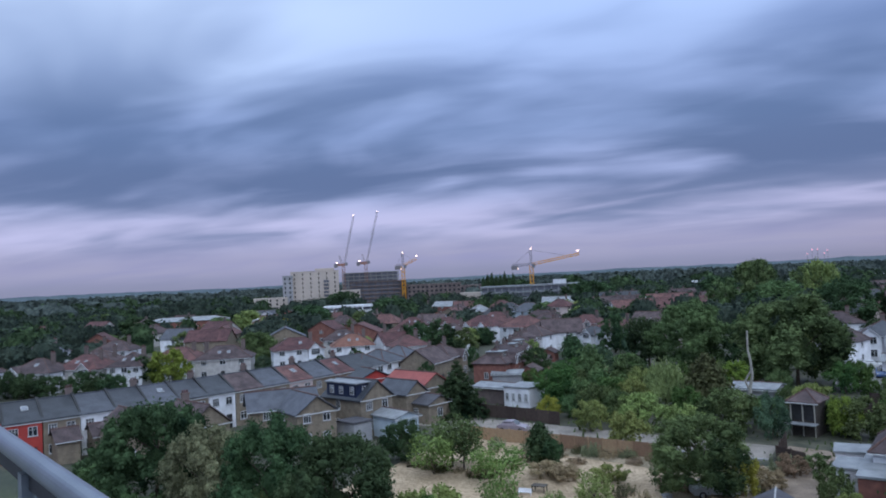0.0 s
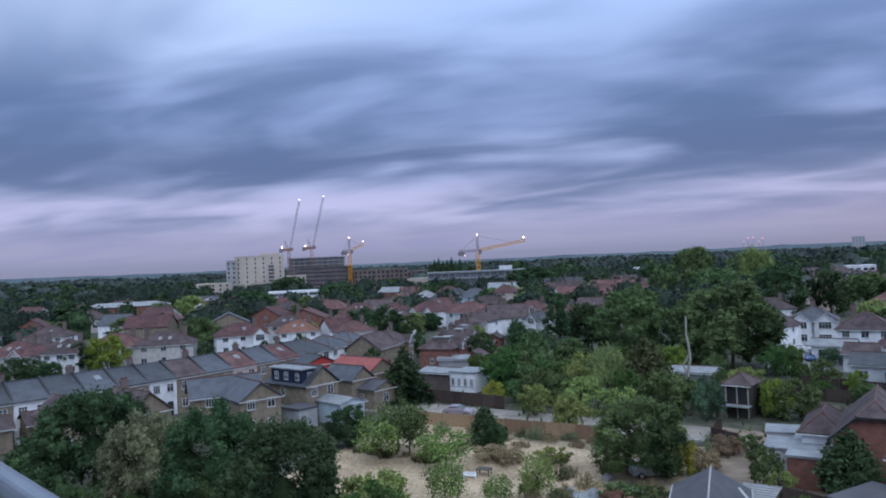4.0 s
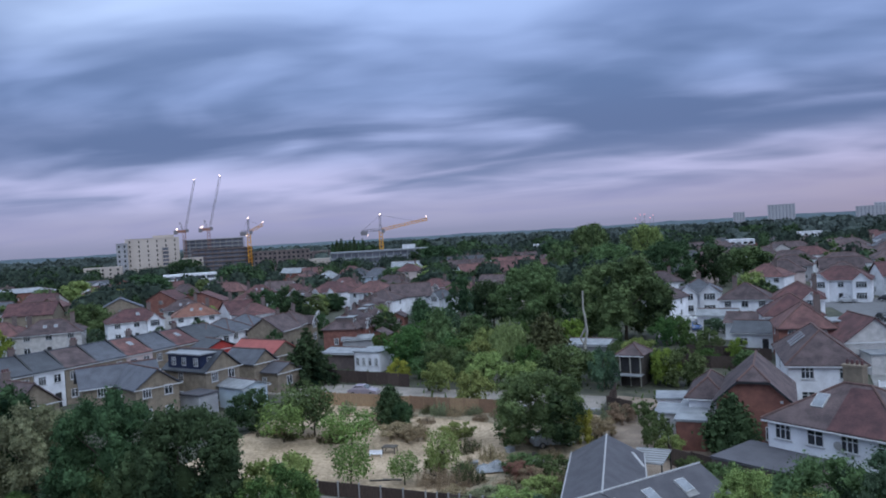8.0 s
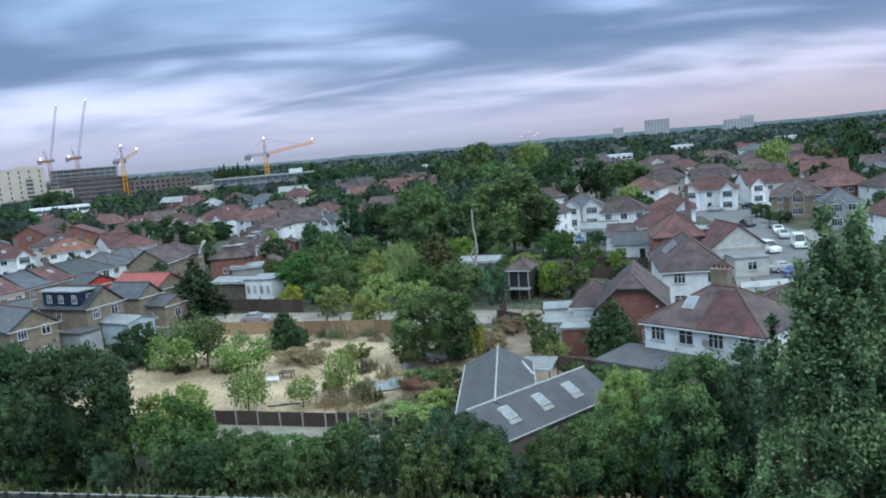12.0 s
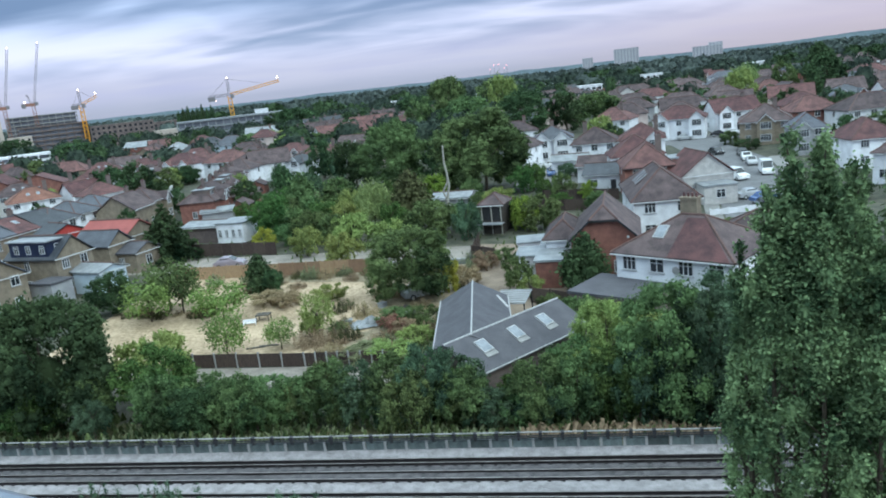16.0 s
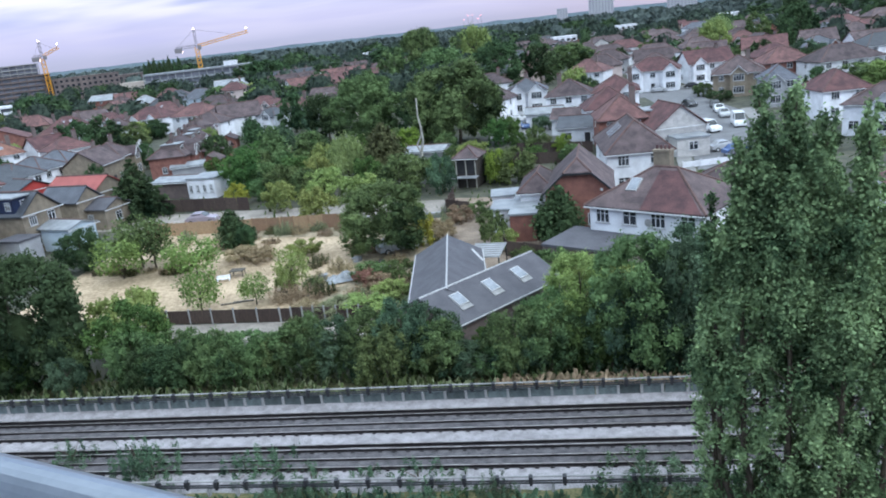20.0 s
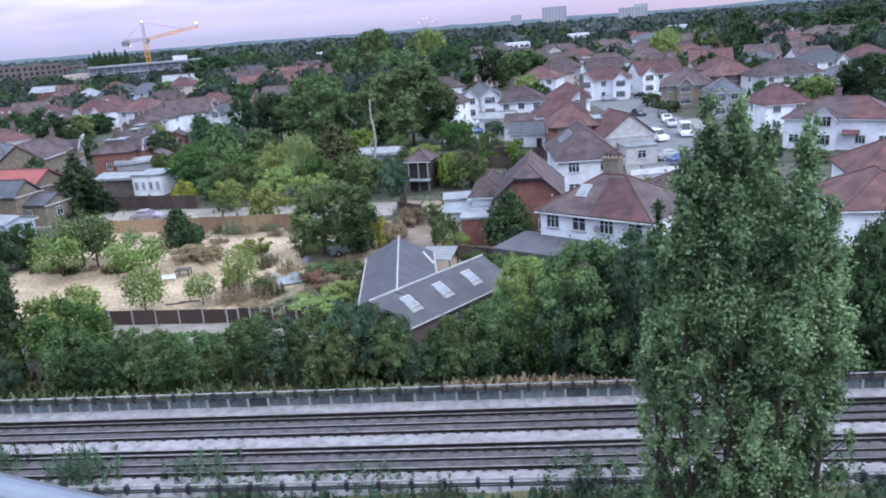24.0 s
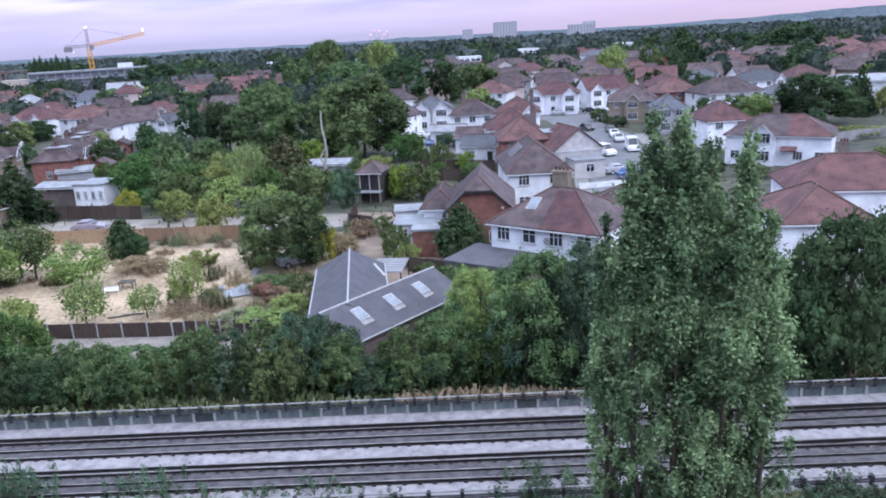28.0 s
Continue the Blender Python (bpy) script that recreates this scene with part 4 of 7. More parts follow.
def house(x, y, rot, w, d, eave, rise, roof, wall, tile, wins=3, storeys=2, chim=(), side=True, far=False, name="house", gables=(), rooflights=(), label="", group="houses", door=True, ridge=None, over=0.35):
    """A house: plan w x d, front towards local -y; gables: (x, width) of gabled bays on the front; chim: (x, y) of stacks."""
    what = {"house": "house", "terraced_house": "terraced house", "shed": "shed", "bungalow": "bungalow", "garage": "garage"}.get(name, "building")
    t = thing(name, pose(x, y, 0, 0, 0, rot), label or "%s %s with a %s %s roof" % (NAMES_WALL.get(wall.name, "plain"), what, NAMES_ROOF.get(tile.name, "tiled"), {"hip": "hipped", "gable": "pitched", "cross": "pitched", "flat": "flat"}[roof]), "house" if name != "shed" else "shed", group)
    TAKEN.append((x, y, max(w, d) * 0.75))
    g = Geo().box(-w / 2, -d / 2, -0.3, w / 2, d / 2, eave - 0.14)
    if roof == "gable":
        for s in (-1, 1):
            g.poly([(s * w / 2, -d / 2, eave - 0.14), (s * w / 2, d / 2, eave - 0.14), (s * w / 2, 0, eave + rise), (s * (w / 2 - 0.25), -d / 2, eave - 0.14), (s * (w / 2 - 0.25), d / 2, eave - 0.14), (s * (w / 2 - 0.25), 0, eave + rise)],
                   [(0, 1, 2), (3, 5, 4), (0, 2, 5, 3), (1, 4, 5, 2)])
    elif roof == "cross":
        for s in (-1, 1):
            g.poly([(-w / 2, s * d / 2, eave - 0.14), (w / 2, s * d / 2, eave - 0.14), (0, s * d / 2, eave + rise), (-w / 2, s * (d / 2 - 0.25), eave - 0.14), (w / 2, s * (d / 2 - 0.25), eave - 0.14), (0, s * (d / 2 - 0.25), eave + rise)],
                   [(0, 1, 2), (3, 5, 4), (0, 2, 5, 3), (1, 4, 5, 2)])
    elif roof == "flat":
        g.box(-w / 2, -d / 2, eave - 0.14, w / 2, d / 2, eave)
    part("wall", g, wall, t)
    rg, hips = roof_geo(w, d, eave, rise, roof, over)
    rf = part("roof", rg, tile, t)
    if hips:
        rr = Geo()
        for a, b in hips:
            rr.beam(a, b, 0.11, 0.11, 6)
        part("ridge_tiles", rr, ridge or RIDGE, rf, "row of rounded ridge tiles")
    if roof != "flat" and not far:
        part("gutter", Geo().box(-w / 2 - over, -d / 2 - over - 0.10, eave - 0.22, w / 2 + over, -d / 2 - over, eave - 0.12), PVC if wall.name != "red_brick" else DARKTRIM, t, "plastic gutter")
    for k, (rx, up_, rw, rh) in enumerate(rooflights):
        sl = math.atan2(rise, d / 2)
        yy, zz = -d / 2 * (1 - up_), eave + rise * up_
        m = pose(rx, yy, zz + 0.16, math.degrees(sl))
        fr = part("roof_window", Geo().box(-rw / 2, -rh / 2, -0.05, rw / 2, rh / 2, 0.08), MORTAR, rf, "roof window", m)
        part("pane", Geo().box(-rw / 2 + 0.08, -rh / 2 + 0.08, 0.08, rw / 2 - 0.08, rh / 2 - 0.08, 0.095), SKYGLASS, fr, "pane paled by painted sky reflection")
    blocked = [(gx - gw / 2 - 0.3, gx + gw / 2 + 0.3) for gx, gw in gables]
    for st in range(storeys):
        zz = 0.95 + 2.55 * st
        if zz + 1.3 > eave:
            continue
        for i in range(wins):
            xx = -w / 2 + w * (i + 0.5) / wins
            if any(a < xx < b for a, b in blocked):
                continue
            if st == 0 and door and i == wins // 2 and wins > 1:
                dr = part("door", Geo().box(-0.45, -0.05, 0, 0.45, 0.02, 2.05), DARKTRIM, t, "front door", pose(xx, -d / 2, 0))
                continue
            window(t, pose(xx, -d / 2, zz), min(1.05 if wall is STOCK else 1.3, w / wins * 0.5), 1.2, lights=2 + (i + st) % 2, sill=not far)
        if side and wins:
            for s in (-1, 1):
                window(t, pose(s * w / 2, 0.1 * d, zz, 0, 0, 90 * s), 0.9, 1.2, lights=2)
    for gx, gw in gables:
        bay = Geo().box(gx - gw / 2, -d / 2 - 0.9, -0.2, gx + gw / 2, -d / 2 + 0.1, eave - 0.3)
        pk = eave + gw * 0.42
        bay.poly([(gx - gw / 2, -d / 2 - 0.9, eave - 0.3), (gx + gw / 2, -d / 2 - 0.9, eave - 0.3), (gx, -d / 2 - 0.9, pk), (gx - gw / 2, -d / 2 + 0.5, eave - 0.3), (gx + gw / 2, -d / 2 + 0.5, eave - 0.3), (gx, -d / 2 + 0.5, pk)], [(0, 1, 2), (3, 5, 4), (0, 2, 5, 3), (1, 4, 5, 2)])
        bo = part("gabled_bay", bay, wall, t, "projecting gabled bay")
        br = Geo()
        for s in (-1, 1):
            p = [(gx + s * (gw / 2 + 0.25), -d / 2 - 1.15, eave - 0.5), (gx, -d / 2 - 1.15, pk + 0.05), (gx, 0, pk + 0.05), (gx + s * (gw / 2 + 0.25), 0, eave - 0.5)]
            p += [(a, b, c + 0.12) for a, b, c in p]
            br.poly(p, [(0, 1, 2, 3), (7, 6, 5, 4), (0, 4, 5, 1), (1, 5, 6, 2), (2, 6, 7, 3), (3, 7, 4, 0)])
        part("bay_roof", br, tile, bo)
        bb = Geo()
        for s in (-1, 1):
            bb.beam((gx + s * (gw / 2 + 0.2), -d / 2 - 1.17, eave - 0.42), (gx, -d / 2 - 1.17, pk + 0.02), 0.09, 0.09, 4)
        part("bargeboard", bb, PVC, bo, "white bargeboards")
        for st in range(storeys):
            window(t, pose(gx, -d / 2 - 0.9, 0.8 + 2.6 * st), gw * 0.62, 1.45, lights=4, sill=not far)
    for cx, cy in chim:
        chimney(t, cx, cy, eave + 0.3, eave + rise + 1.1)
    return t


# ---- near buildings ----
def workshop():
    """The low L-shaped building with dark felt roofs, pale ridges and roof windows."""
    t = thing("workshop", pose(0, 0, 0), "low L-shaped building with dark felt roofs and three roof windows", "building")
    TAKEN.append((-6, 50, 12))

    def wing(a, b, half, eave, rise, ext0=0.0, ext1=0.0):
        a, b = Vector((*a, 0)), Vector((*b, 0))
        u = (b - a).normalized()
        a, b = a - u * ext0, b + u * ext1
        return a, b, u, Vector((-u.y, u.x, 0))

    for (p, q, half, e0, e1, nm) in (((-9.5, 59.7), (-7.9, 46.8), 2.6, 0.2, 0.0, "north_wing"), ((-9.4, 45.1), (-2.5, 53.6), 2.75, 0.0, 0.2, "east_wing")):
        a, b, u, n = wing(p, q, half, 2.6, 1.4, e0, e1)
        ze, zr = 2.6, 4.0
        wl, wr = Geo(), Geo()
        c = [a - n * half, b - n * half, b + n * half, a + n * half]
        wl.poly([(*k.xy, 0) for k in c] + [(*k.xy, ze) for k in c] + [(*a.xy, zr - 0.1), (*b.xy, zr - 0.1)],
                [(0, 1, 5, 4), (2, 3, 7, 6), (1, 2, 6, 9, 5), (3, 0, 4, 8, 7), (4, 5, 9, 8), (6, 7, 8, 9)])
        wall = part("wall", wl, GREYWALL if nm == "north_wing" else BROWNBRICK, t, "plain wall")
        for s in (-1, 1):
            o = half + 0.3
            drop = 1.4 * 0.3 / half
            pts = [a - u * 0.2 + n * s * o + Vector((0, 0, ze - drop)), b + u * 0.2 + n * s * o + Vector((0, 0, ze - drop)), b + u * 0.2 + Vector((0, 0, zr)), a - u * 0.2 + Vector((0, 0, zr))]
            pts += [k + Vector((0, 0, 0.14)) for k in pts]
            rf = part("roof", Geo().poly(pts, [(0, 1, 2, 3), (7, 6, 5, 4), (0, 4, 5, 1), (1, 5, 6, 2), (2, 6, 7, 3), (3, 7, 4, 0)]), FELT, t, "dark felt roof slope")
            part("eave_trim", Geo().beam(pts[4], pts[5], 0.06, 0.06, 6), MORTAR, t, "pale eave trim")
            if nm == "east_wing" and s == -1:
                # three roof windows and some patches on the near slope
                for k, f in enumerate((0.20, 0.48, 0.75)):
                    mid = a.lerp(b, f) + n * s * half * 0.46
                    zz = ze + 1.4 * 0.54 + 0.17
                    M = Matrix((u, n * -s, Vector((0, 0, 1)))).transposed()
                    tilt = Matrix.Translation((mid.x, mid.y, zz)) @ M.to_4x4() @ pose(0, 0, 0, math.degrees(math.atan2(1.4, half)))
                    fr = part("roof_window", Geo().box(-0.45, -0.58, -0.05, 0.45, 0.58, 0.09), MORTAR, t, "roof window", tilt)
                    part("pane", Geo().box(-0.38, -0.50, 0.09, 0.38, 0.50, 0.105), SKYGLASS, fr, "pane paled by painted sky reflection")
                    part("flashing", Geo().box(-0.5, -0.98, -0.02, 0.5, -0.59, 0.03), CONCRETE, fr, "grey lead flashing")
        part("ridge_cap", Geo().beam(a - u * 0.2 + Vector((0, 0, zr + 0.14)), b + u * 0.2 + Vector((0, 0, zr + 0.14)), 0.075, 0.075, 6), MORTAR, t, "pale ridge capping")
    part("valley_trim", Geo().beam((-10.6, 45.3, 2.75), (-8.9, 45.8, 4.1), 0.09, 0.09, 6), MORTAR, t, "pale valley flashing")
    part("roof_patch", Geo().box(-0.8, -0.1, 0, 0.8, 0.1, 0.03), MORTAR, t, "pale repair strip", pose(-6.6, 55.6, 3.60, 0, 26, -50))
    # corrugated canopy beside the yard
    can = part("canopy", Geo().box(-1.4, -2.0, 2.35, 1.4, 2.0, 2.42), PALEROOF, t, "pale corrugated canopy", pose(-6.3, 60.6, 0, 0, 0, -6))
    rib = Geo().box(-1.4, -0.09, 2.42, 1.4, 0.09, 2.47).mesh("rib")
    for i in range(7):
        part("rib", rib, CONCRETE, can, at=pose(0, -1.8 + 0.6 * i, 0))
    for sx in (-1.3, 1.3):
        for sy in (-1.9, 1.9):
            part("canopy_post", Geo().box(sx - 0.05, sy - 0.05, 0, sx + 0.05, sy + 0.05, 2.35), DARKTRIM, can)


workshop()
# white semi-detached pair with a brown and red roof
h1 = house(9.25, 64.1, -35, 10.3, 8.2, 5.0, 2.7, "hip", WHITE, BROWNTILE, wins=4, chim=(), rooflights=((-1.9, 0.5, 1.0, 1.5),), label="white rendered semi-detached house with a brown hipped roof and roof window", door=False)
chimney(h1, -0.5, 0.6, 6.4, 9.1, STOCK, 4, 1.5, 0.8)
part("party_roof", Geo().poly([(-0.2, -4.46, 5.03), (5.1, -4.46, 5.03), (1.4, -0.6, 7.53), (-0.2, -0.6, 7.53), (-0.2, -4.46, 4.99), (5.1, -4.46, 4.99), (1.4, -0.6, 7.49), (-0.2, -0.6, 7.49)], [(0, 1, 2, 3), (4, 7, 6, 5), (0, 4, 5, 1), (1, 5, 6, 2), (2, 6, 7, 3), (3, 7, 4, 0)]), REDTILE, h1, "redder tiles over the neighbouring half")
part("satellite_dish", Geo().beam((0, 0, 0), (0, -0.10, 0), 0.12, 0.34, 14), CONCRETE, h1, "grey satellite dish", pose(0.5, -4.2, 3.9))
house(2.9, 60.9, -32, 7.0, 5.6, 2.5, 0.0, "flat", BROWNBRICK, FELT, wins=0, name="garage", label="flat grey felt roofed extension of the white house", side=False, over=0.3)
# red brick house with a clipped gable
def brick_house():
    """The red brick house whose gable is clipped by a small hip."""
    t = thing("house", pose(2.3, 76.6, 0, 0, 0, -4), "red brick house with a clipped gable and brown tiled roof", "house", "houses")
    TAKEN.append((2.3, 76.6, 7))
    X, Y, ze, zc, zr = 3.2, 4.75, 4.4, 6.1, 7.2
    xc = X * (zr - zc) / (zr - ze)
    wl = Geo().poly([(-X, -Y, -0.3), (X, -Y, -0.3), (X, Y, -0.3), (-X, Y, -0.3), (-X, -Y, ze), (X, -Y, ze), (X, Y, ze), (-X, Y, ze), (-xc, -Y, zc), (xc, -Y, zc), (0, Y, zr)],
                    [(0, 1, 5, 9, 8, 4), (1, 2, 6, 5), (2, 3, 7, 10, 6), (3, 0, 4, 7), (4, 8, 9, 5, 6, 10, 7)])
    part("wall", wl, BRICK, t)
    o, k = 0.4, 0.35
    Xo, dz = X + o, o * (zr - ze) / X
    for s_ in (-1, 1):
        pts = [(s_ * Xo, -Y - k, ze - dz), (s_ * (xc + 0.1), -Y - k, zc + 0.02), (0, -Y + 1.7, zr), (0, Y + k, zr), (s_ * Xo, Y + k, ze - dz)]
        n = len(pts)
        pts += [(x, y, z + 0.15) for x, y, z in pts]
        part("roof", Geo().poly(pts, [tuple(range(n)), tuple(range(2 * n - 1, n - 1, -1))] + [(i, n + i, n + (i + 1) % n, (i + 1) % n) for i in range(n)]), BROWNTILE, t)
        part("bargeboard", Geo().beam((s_ * Xo, -Y - k - 0.03, ze - dz + 0.02), (s_ * (xc + 0.1), -Y - k - 0.03, zc + 0.05), 0.13, 0.13, 4), DARKTRIM, t, "dark bargeboard")
    pts = [(-xc - 0.1, -Y - k, zc + 0.02), (xc + 0.1, -Y - k, zc + 0.02), (0, -Y + 1.7, zr)]
    pts += [(x, y, z + 0.16) for x, y, z in pts]
    part("clipped_hip", Geo().poly(pts, [(2, 1, 0), (3, 4, 5), (0, 1, 4, 3), (1, 2, 5, 4), (2, 0, 3, 5)]), BROWNTILE, t)
    part("bargeboard", Geo().beam((-xc - 0.1, -Y - k - 0.03, zc + 0.03), (xc + 0.1, -Y - k - 0.03, zc + 0.03), 0.13, 0.13, 4), DARKTRIM, t, "dark bargeboard")
    for a_, b_ in (((0, -Y + 1.7, zr + 0.15), (0, Y + k, zr + 0.15)), ((-xc - 0.1, -Y - k, zc + 0.17), (0, -Y + 1.7, zr + 0.15)), ((xc + 0.1, -Y - k, zc + 0.17), (0, -Y + 1.7, zr + 0.15))):
        part("ridge_tiles", Geo().beam(a_, b_, 0.11, 0.11, 6), RIDGE, t, "rounded ridge tiles")
    for x, z in ((-1.5, 0.9), (1.5, 0.9)):
        window(t, pose(x, -Y, z), 1.3, 1.2)
    part("security_lamp", Geo().box(-0.12, -0.2, 0, 0.12, 0, 0.2), PVC, t, "white wall lamp", pose(2.3, -Y, 4.3))


brick_house()
house(-1.9, 78.6, -4, 3.4, 7.0, 3.9, 1.7, "hip", WHITE, BROWNTILE, wins=0, name="garage", label="white side wing of the brick house with a brown hipped roof", side=False)
house(-3.3, 74.6, -3, 2.6, 8.4, 2.7, 0.2, "flat", BRICK, PALEROOF, wins=0, name="garage", label="brick garage with a pale flat roof", side=False)
lt = house(-5.9, 75.9, -3, 1.9, 4.0, 2.4, 0.2, "flat", WHITE, PALEROOF, wins=1, storeys=1, name="shed", label="white lean-to with a pale sloping roof", side=False, door=False)
house(-4.6, 81.6, 4, 5.4, 3.4, 2.5, 0.2, "flat", WHITE, PALEROOF, wins=0, name="shed", label="low white outbuilding with a pale roof", side=False)
# white hipped house and its rendered gable neighbour
wh = house(9.4, 93.4, 2, 7.4, 13.2, 5.0, 3.2, "hip", WHITE, BROWNTILE, wins=2, rooflights=(), label="white house with a large brown hipped roof", door=False)
for i in range(3):
    f = part("roof_window", Geo().box(-0.95, -0.19, 0, 0.95, 0.19, 0.08), MORTAR, wh, "narrow pale roof window", pose(-2.05, -1.3 + 1.35 * i, 6.78, 0, -38.3, 0))
    part("pane", Geo().box(-0.88, -0.13, 0.08, 0.88, 0.13, 0.095), SKYGLASS, f, "pane paled by painted sky reflection")
house(17.2, 114.4, 14, 7.6, 8.0, 3.9, 2.9, "cross", WASHED, REDTILE, wins=2, label="white rendered house with a broad gable", door=False)
house(18.9, 108.8, 10, 4.6, 4.0, 2.6, 0.2, "flat", WASHED, PALEROOF, wins=1, storeys=1, label="off-white flat-roofed extension below the gable", name="garage", side=False, door=False)
house(10.4, 119.5, 2, 7.4, 9.0, 5.0, 3.2, "hip", BRICK, REDTILE, wins=2, chim=((2, 0),))
house(14.6, 118.6, 2, 4.0, 4.0, 5.6, 0.2, "flat", BRICK, PALEROOF, wins=1, storeys=1, name="garage", label="brick extension with a pale flat roof")
house(9.8, 133.5, 4, 8.6, 8.0, 5.0, 3.2, "hip", WHITE, REDTILE, wins=2)
house(4.6, 128.0, -12, 6.5, 6.5, 3.0, 1.4, "gable", WHITE, SLATE, wins=2, storeys=1, name="shed", label="white outbuilding with a slate roof")
house(3.5, 139.5, -12, 6.5, 5.5, 3.0, 1.4, "gable", WHITE, BROWNTILE, wins=2, storeys=1, name="shed", label="white outbuilding with a brown pitched roof")
house(-1.5, 150.8, -8, 7.0, 4.0, 2.9, 0.9, "gable", WHITE, PALEROOF, wins=2, storeys=1, name="shed", label="low white outbuilding with a pale roof")
# terraces and semis further along the street
house(3.9, 161.0, -5, 9.4, 9.0, 5.0, 3.0, "hip", WHITE, BROWNTILE, wins=3, chim=((-2, 0),), name="terraced_house", label="white terraced house with a grey-brown hipped roof")
house(13.3, 160.1, -5, 9.2, 9.0, 5.0, 3.0, "hip", WHITE, REDTILE, wins=3, chim=((3.0, 0),), gables=((2.4, 3.2),), name="terraced_house", label="white terraced house with a red hipped roof and bay")
house(26.4, 199.5, -12, 12.6, 9.0, 5.2, 3.0, "hip", WHITE, REDTILE, wins=3, gables=((-4.3, 3.6), (4.3, 3.6)), label="white semi-detached pair with two gabled bays")
house(-5.6, 178.5, 0, 9.4, 9.0, 5.0, 2.8, "hip", WHITE, SLATE, wins=2, gables=((-2.3, 3.9), (2.3, 3.9)), chim=((0, 1),), label="white semi-detached pair with twin gabled bays")
house(-12.3, 166.0, -20, 6.5, 9.0, 4.8, 2.8, "hip", WHITE, BROWNTILE, wins=2)
house(41.0, 210.0, 12, 12.0, 9.0, 5.0, 3.2, "gable", WHITE, REDTILE, wins=3, gables=((-3.5, 3.6),), chim=((3, 0),))
house(41.2, 175.0, -12, 10.5, 10.0, 5.0, 3.4, "hip", STOCK, BROWNTILE, wins=3, gables=((0, 3.5),), chim=((2, 0),))
house(54.5, 190.0, 8, 11.0, 9.0, 5.0, 3.2, "hip", BRICK, REDTILE, wins=3)
house(58.0, 209.0, 15, 11.0, 9.0, 5.0, 3.0, "hip", BRICK, REDTILE, wins=3, gables=((-2, 3.2),))
house(43.3, 153.0, -8, 6.5, 8.5, 5.0, 2.6, "hip", GREYWALL, SLATE, wins=2, gables=((-1, 3.0),))
house(46.0, 131.0, 5, 7.5, 9.0, 4.9, 2.9, "hip", WHITE, REDTILE, wins=2)
house(64.5, 181.5, 12, 14.5, 10.0, 5.0, 3.2, "hip", WHITE, BROWNTILE, wins=4)
house(85.0, 212.0, 14, 13.0, 9.0, 5.0, 3.0, "hip", WHITE, SLATE, wins=3, gables=((3, 3.2),))
house(99.0, 217.0, 14, 11.0, 9.0, 5.0, 3.0, "hip", WHITE, REDTILE, wins=3)
house(82.0, 192.0, 14, 9.0, 8.0, 3.0, 2.0, "hip", WHITE, SLATE, wins=2, storeys=1, name="bungalow")
rh = house(49.3, 113.2, -30, 14.4, 8.6, 4.5, 2.6, "hip", WHITE, BROWNTILE, wins=5, gables=((-2.0, 3.8),), chim=((-1.0, 1.2),), label="white semi-detached house with a gabled bay and tiled porch")
part("porch_roof", Geo().poly([(0.6, -4.3, 2.9), (2.8, -4.3, 2.9), (2.8, -5.5, 2.45), (0.6, -5.5, 2.45), (0.6, -4.3, 2.75), (2.8, -4.3, 2.75), (2.8, -5.5, 2.3), (0.6, -5.5, 2.3)], [(0, 3, 2, 1), (4, 5, 6, 7), (0, 1, 5, 4), (1, 2, 6, 5), (2, 3, 7, 6), (3, 0, 4, 7)]), REDTILE, rh, "small tiled porch roof")
part("party_roof", Geo().poly([(1.4, -4.66, 4.53), (7.55, -4.66, 4.53), (3.0, -0.2, 7.04), (1.4, -0.2, 7.04), (1.4, -4.66, 4.47), (7.55, -4.66, 4.47), (3.0, -0.2, 6.98), (1.4, -0.2, 6.98)], [(0, 1, 2, 3), (4, 7, 6, 5), (0, 4, 5, 1), (1, 5, 6, 2), (2, 6, 7, 3), (3, 7, 4, 0)]), REDTILE, rh, "redder tiles over the neighbouring half")
house(108, 186, -20, 26, 14, 5.5, 1.2, "gable", WHITE, PALEROOF, wins=0, name="hall", label="long white hall with a pale roof", side=False)
house(40.2, 75.6, -10, 13.0, 8.4, 4.5, 2.9, "hip", WHITE, REDTILE, wins=3, chim=((-0.6, 0.5),), label="white house with a broad red hipped roof")
house(31.6, 65.0, -8, 7.5, 9.0, 4.3, 2.5, "hip", WHITE, REDTILE, wins=2, label="white house with a red hipped roof beside dark trees")
house(18.2, 79.4, -24, 7.0, 6.0, 2.6, 1.9, "hip", WHITE, BROWNTILE, wins=1, storeys=1, name="garage", label="low white garage with a brown hipped roof", side=False, door=False)
house(24.0, 86.5, -12, 5.0, 5.5, 2.5, 1.5, "gable", BRICK, BROWNTILE, wins=0, name="shed", label="low brick outbuilding with a brown pitched roof", side=False, door=False)
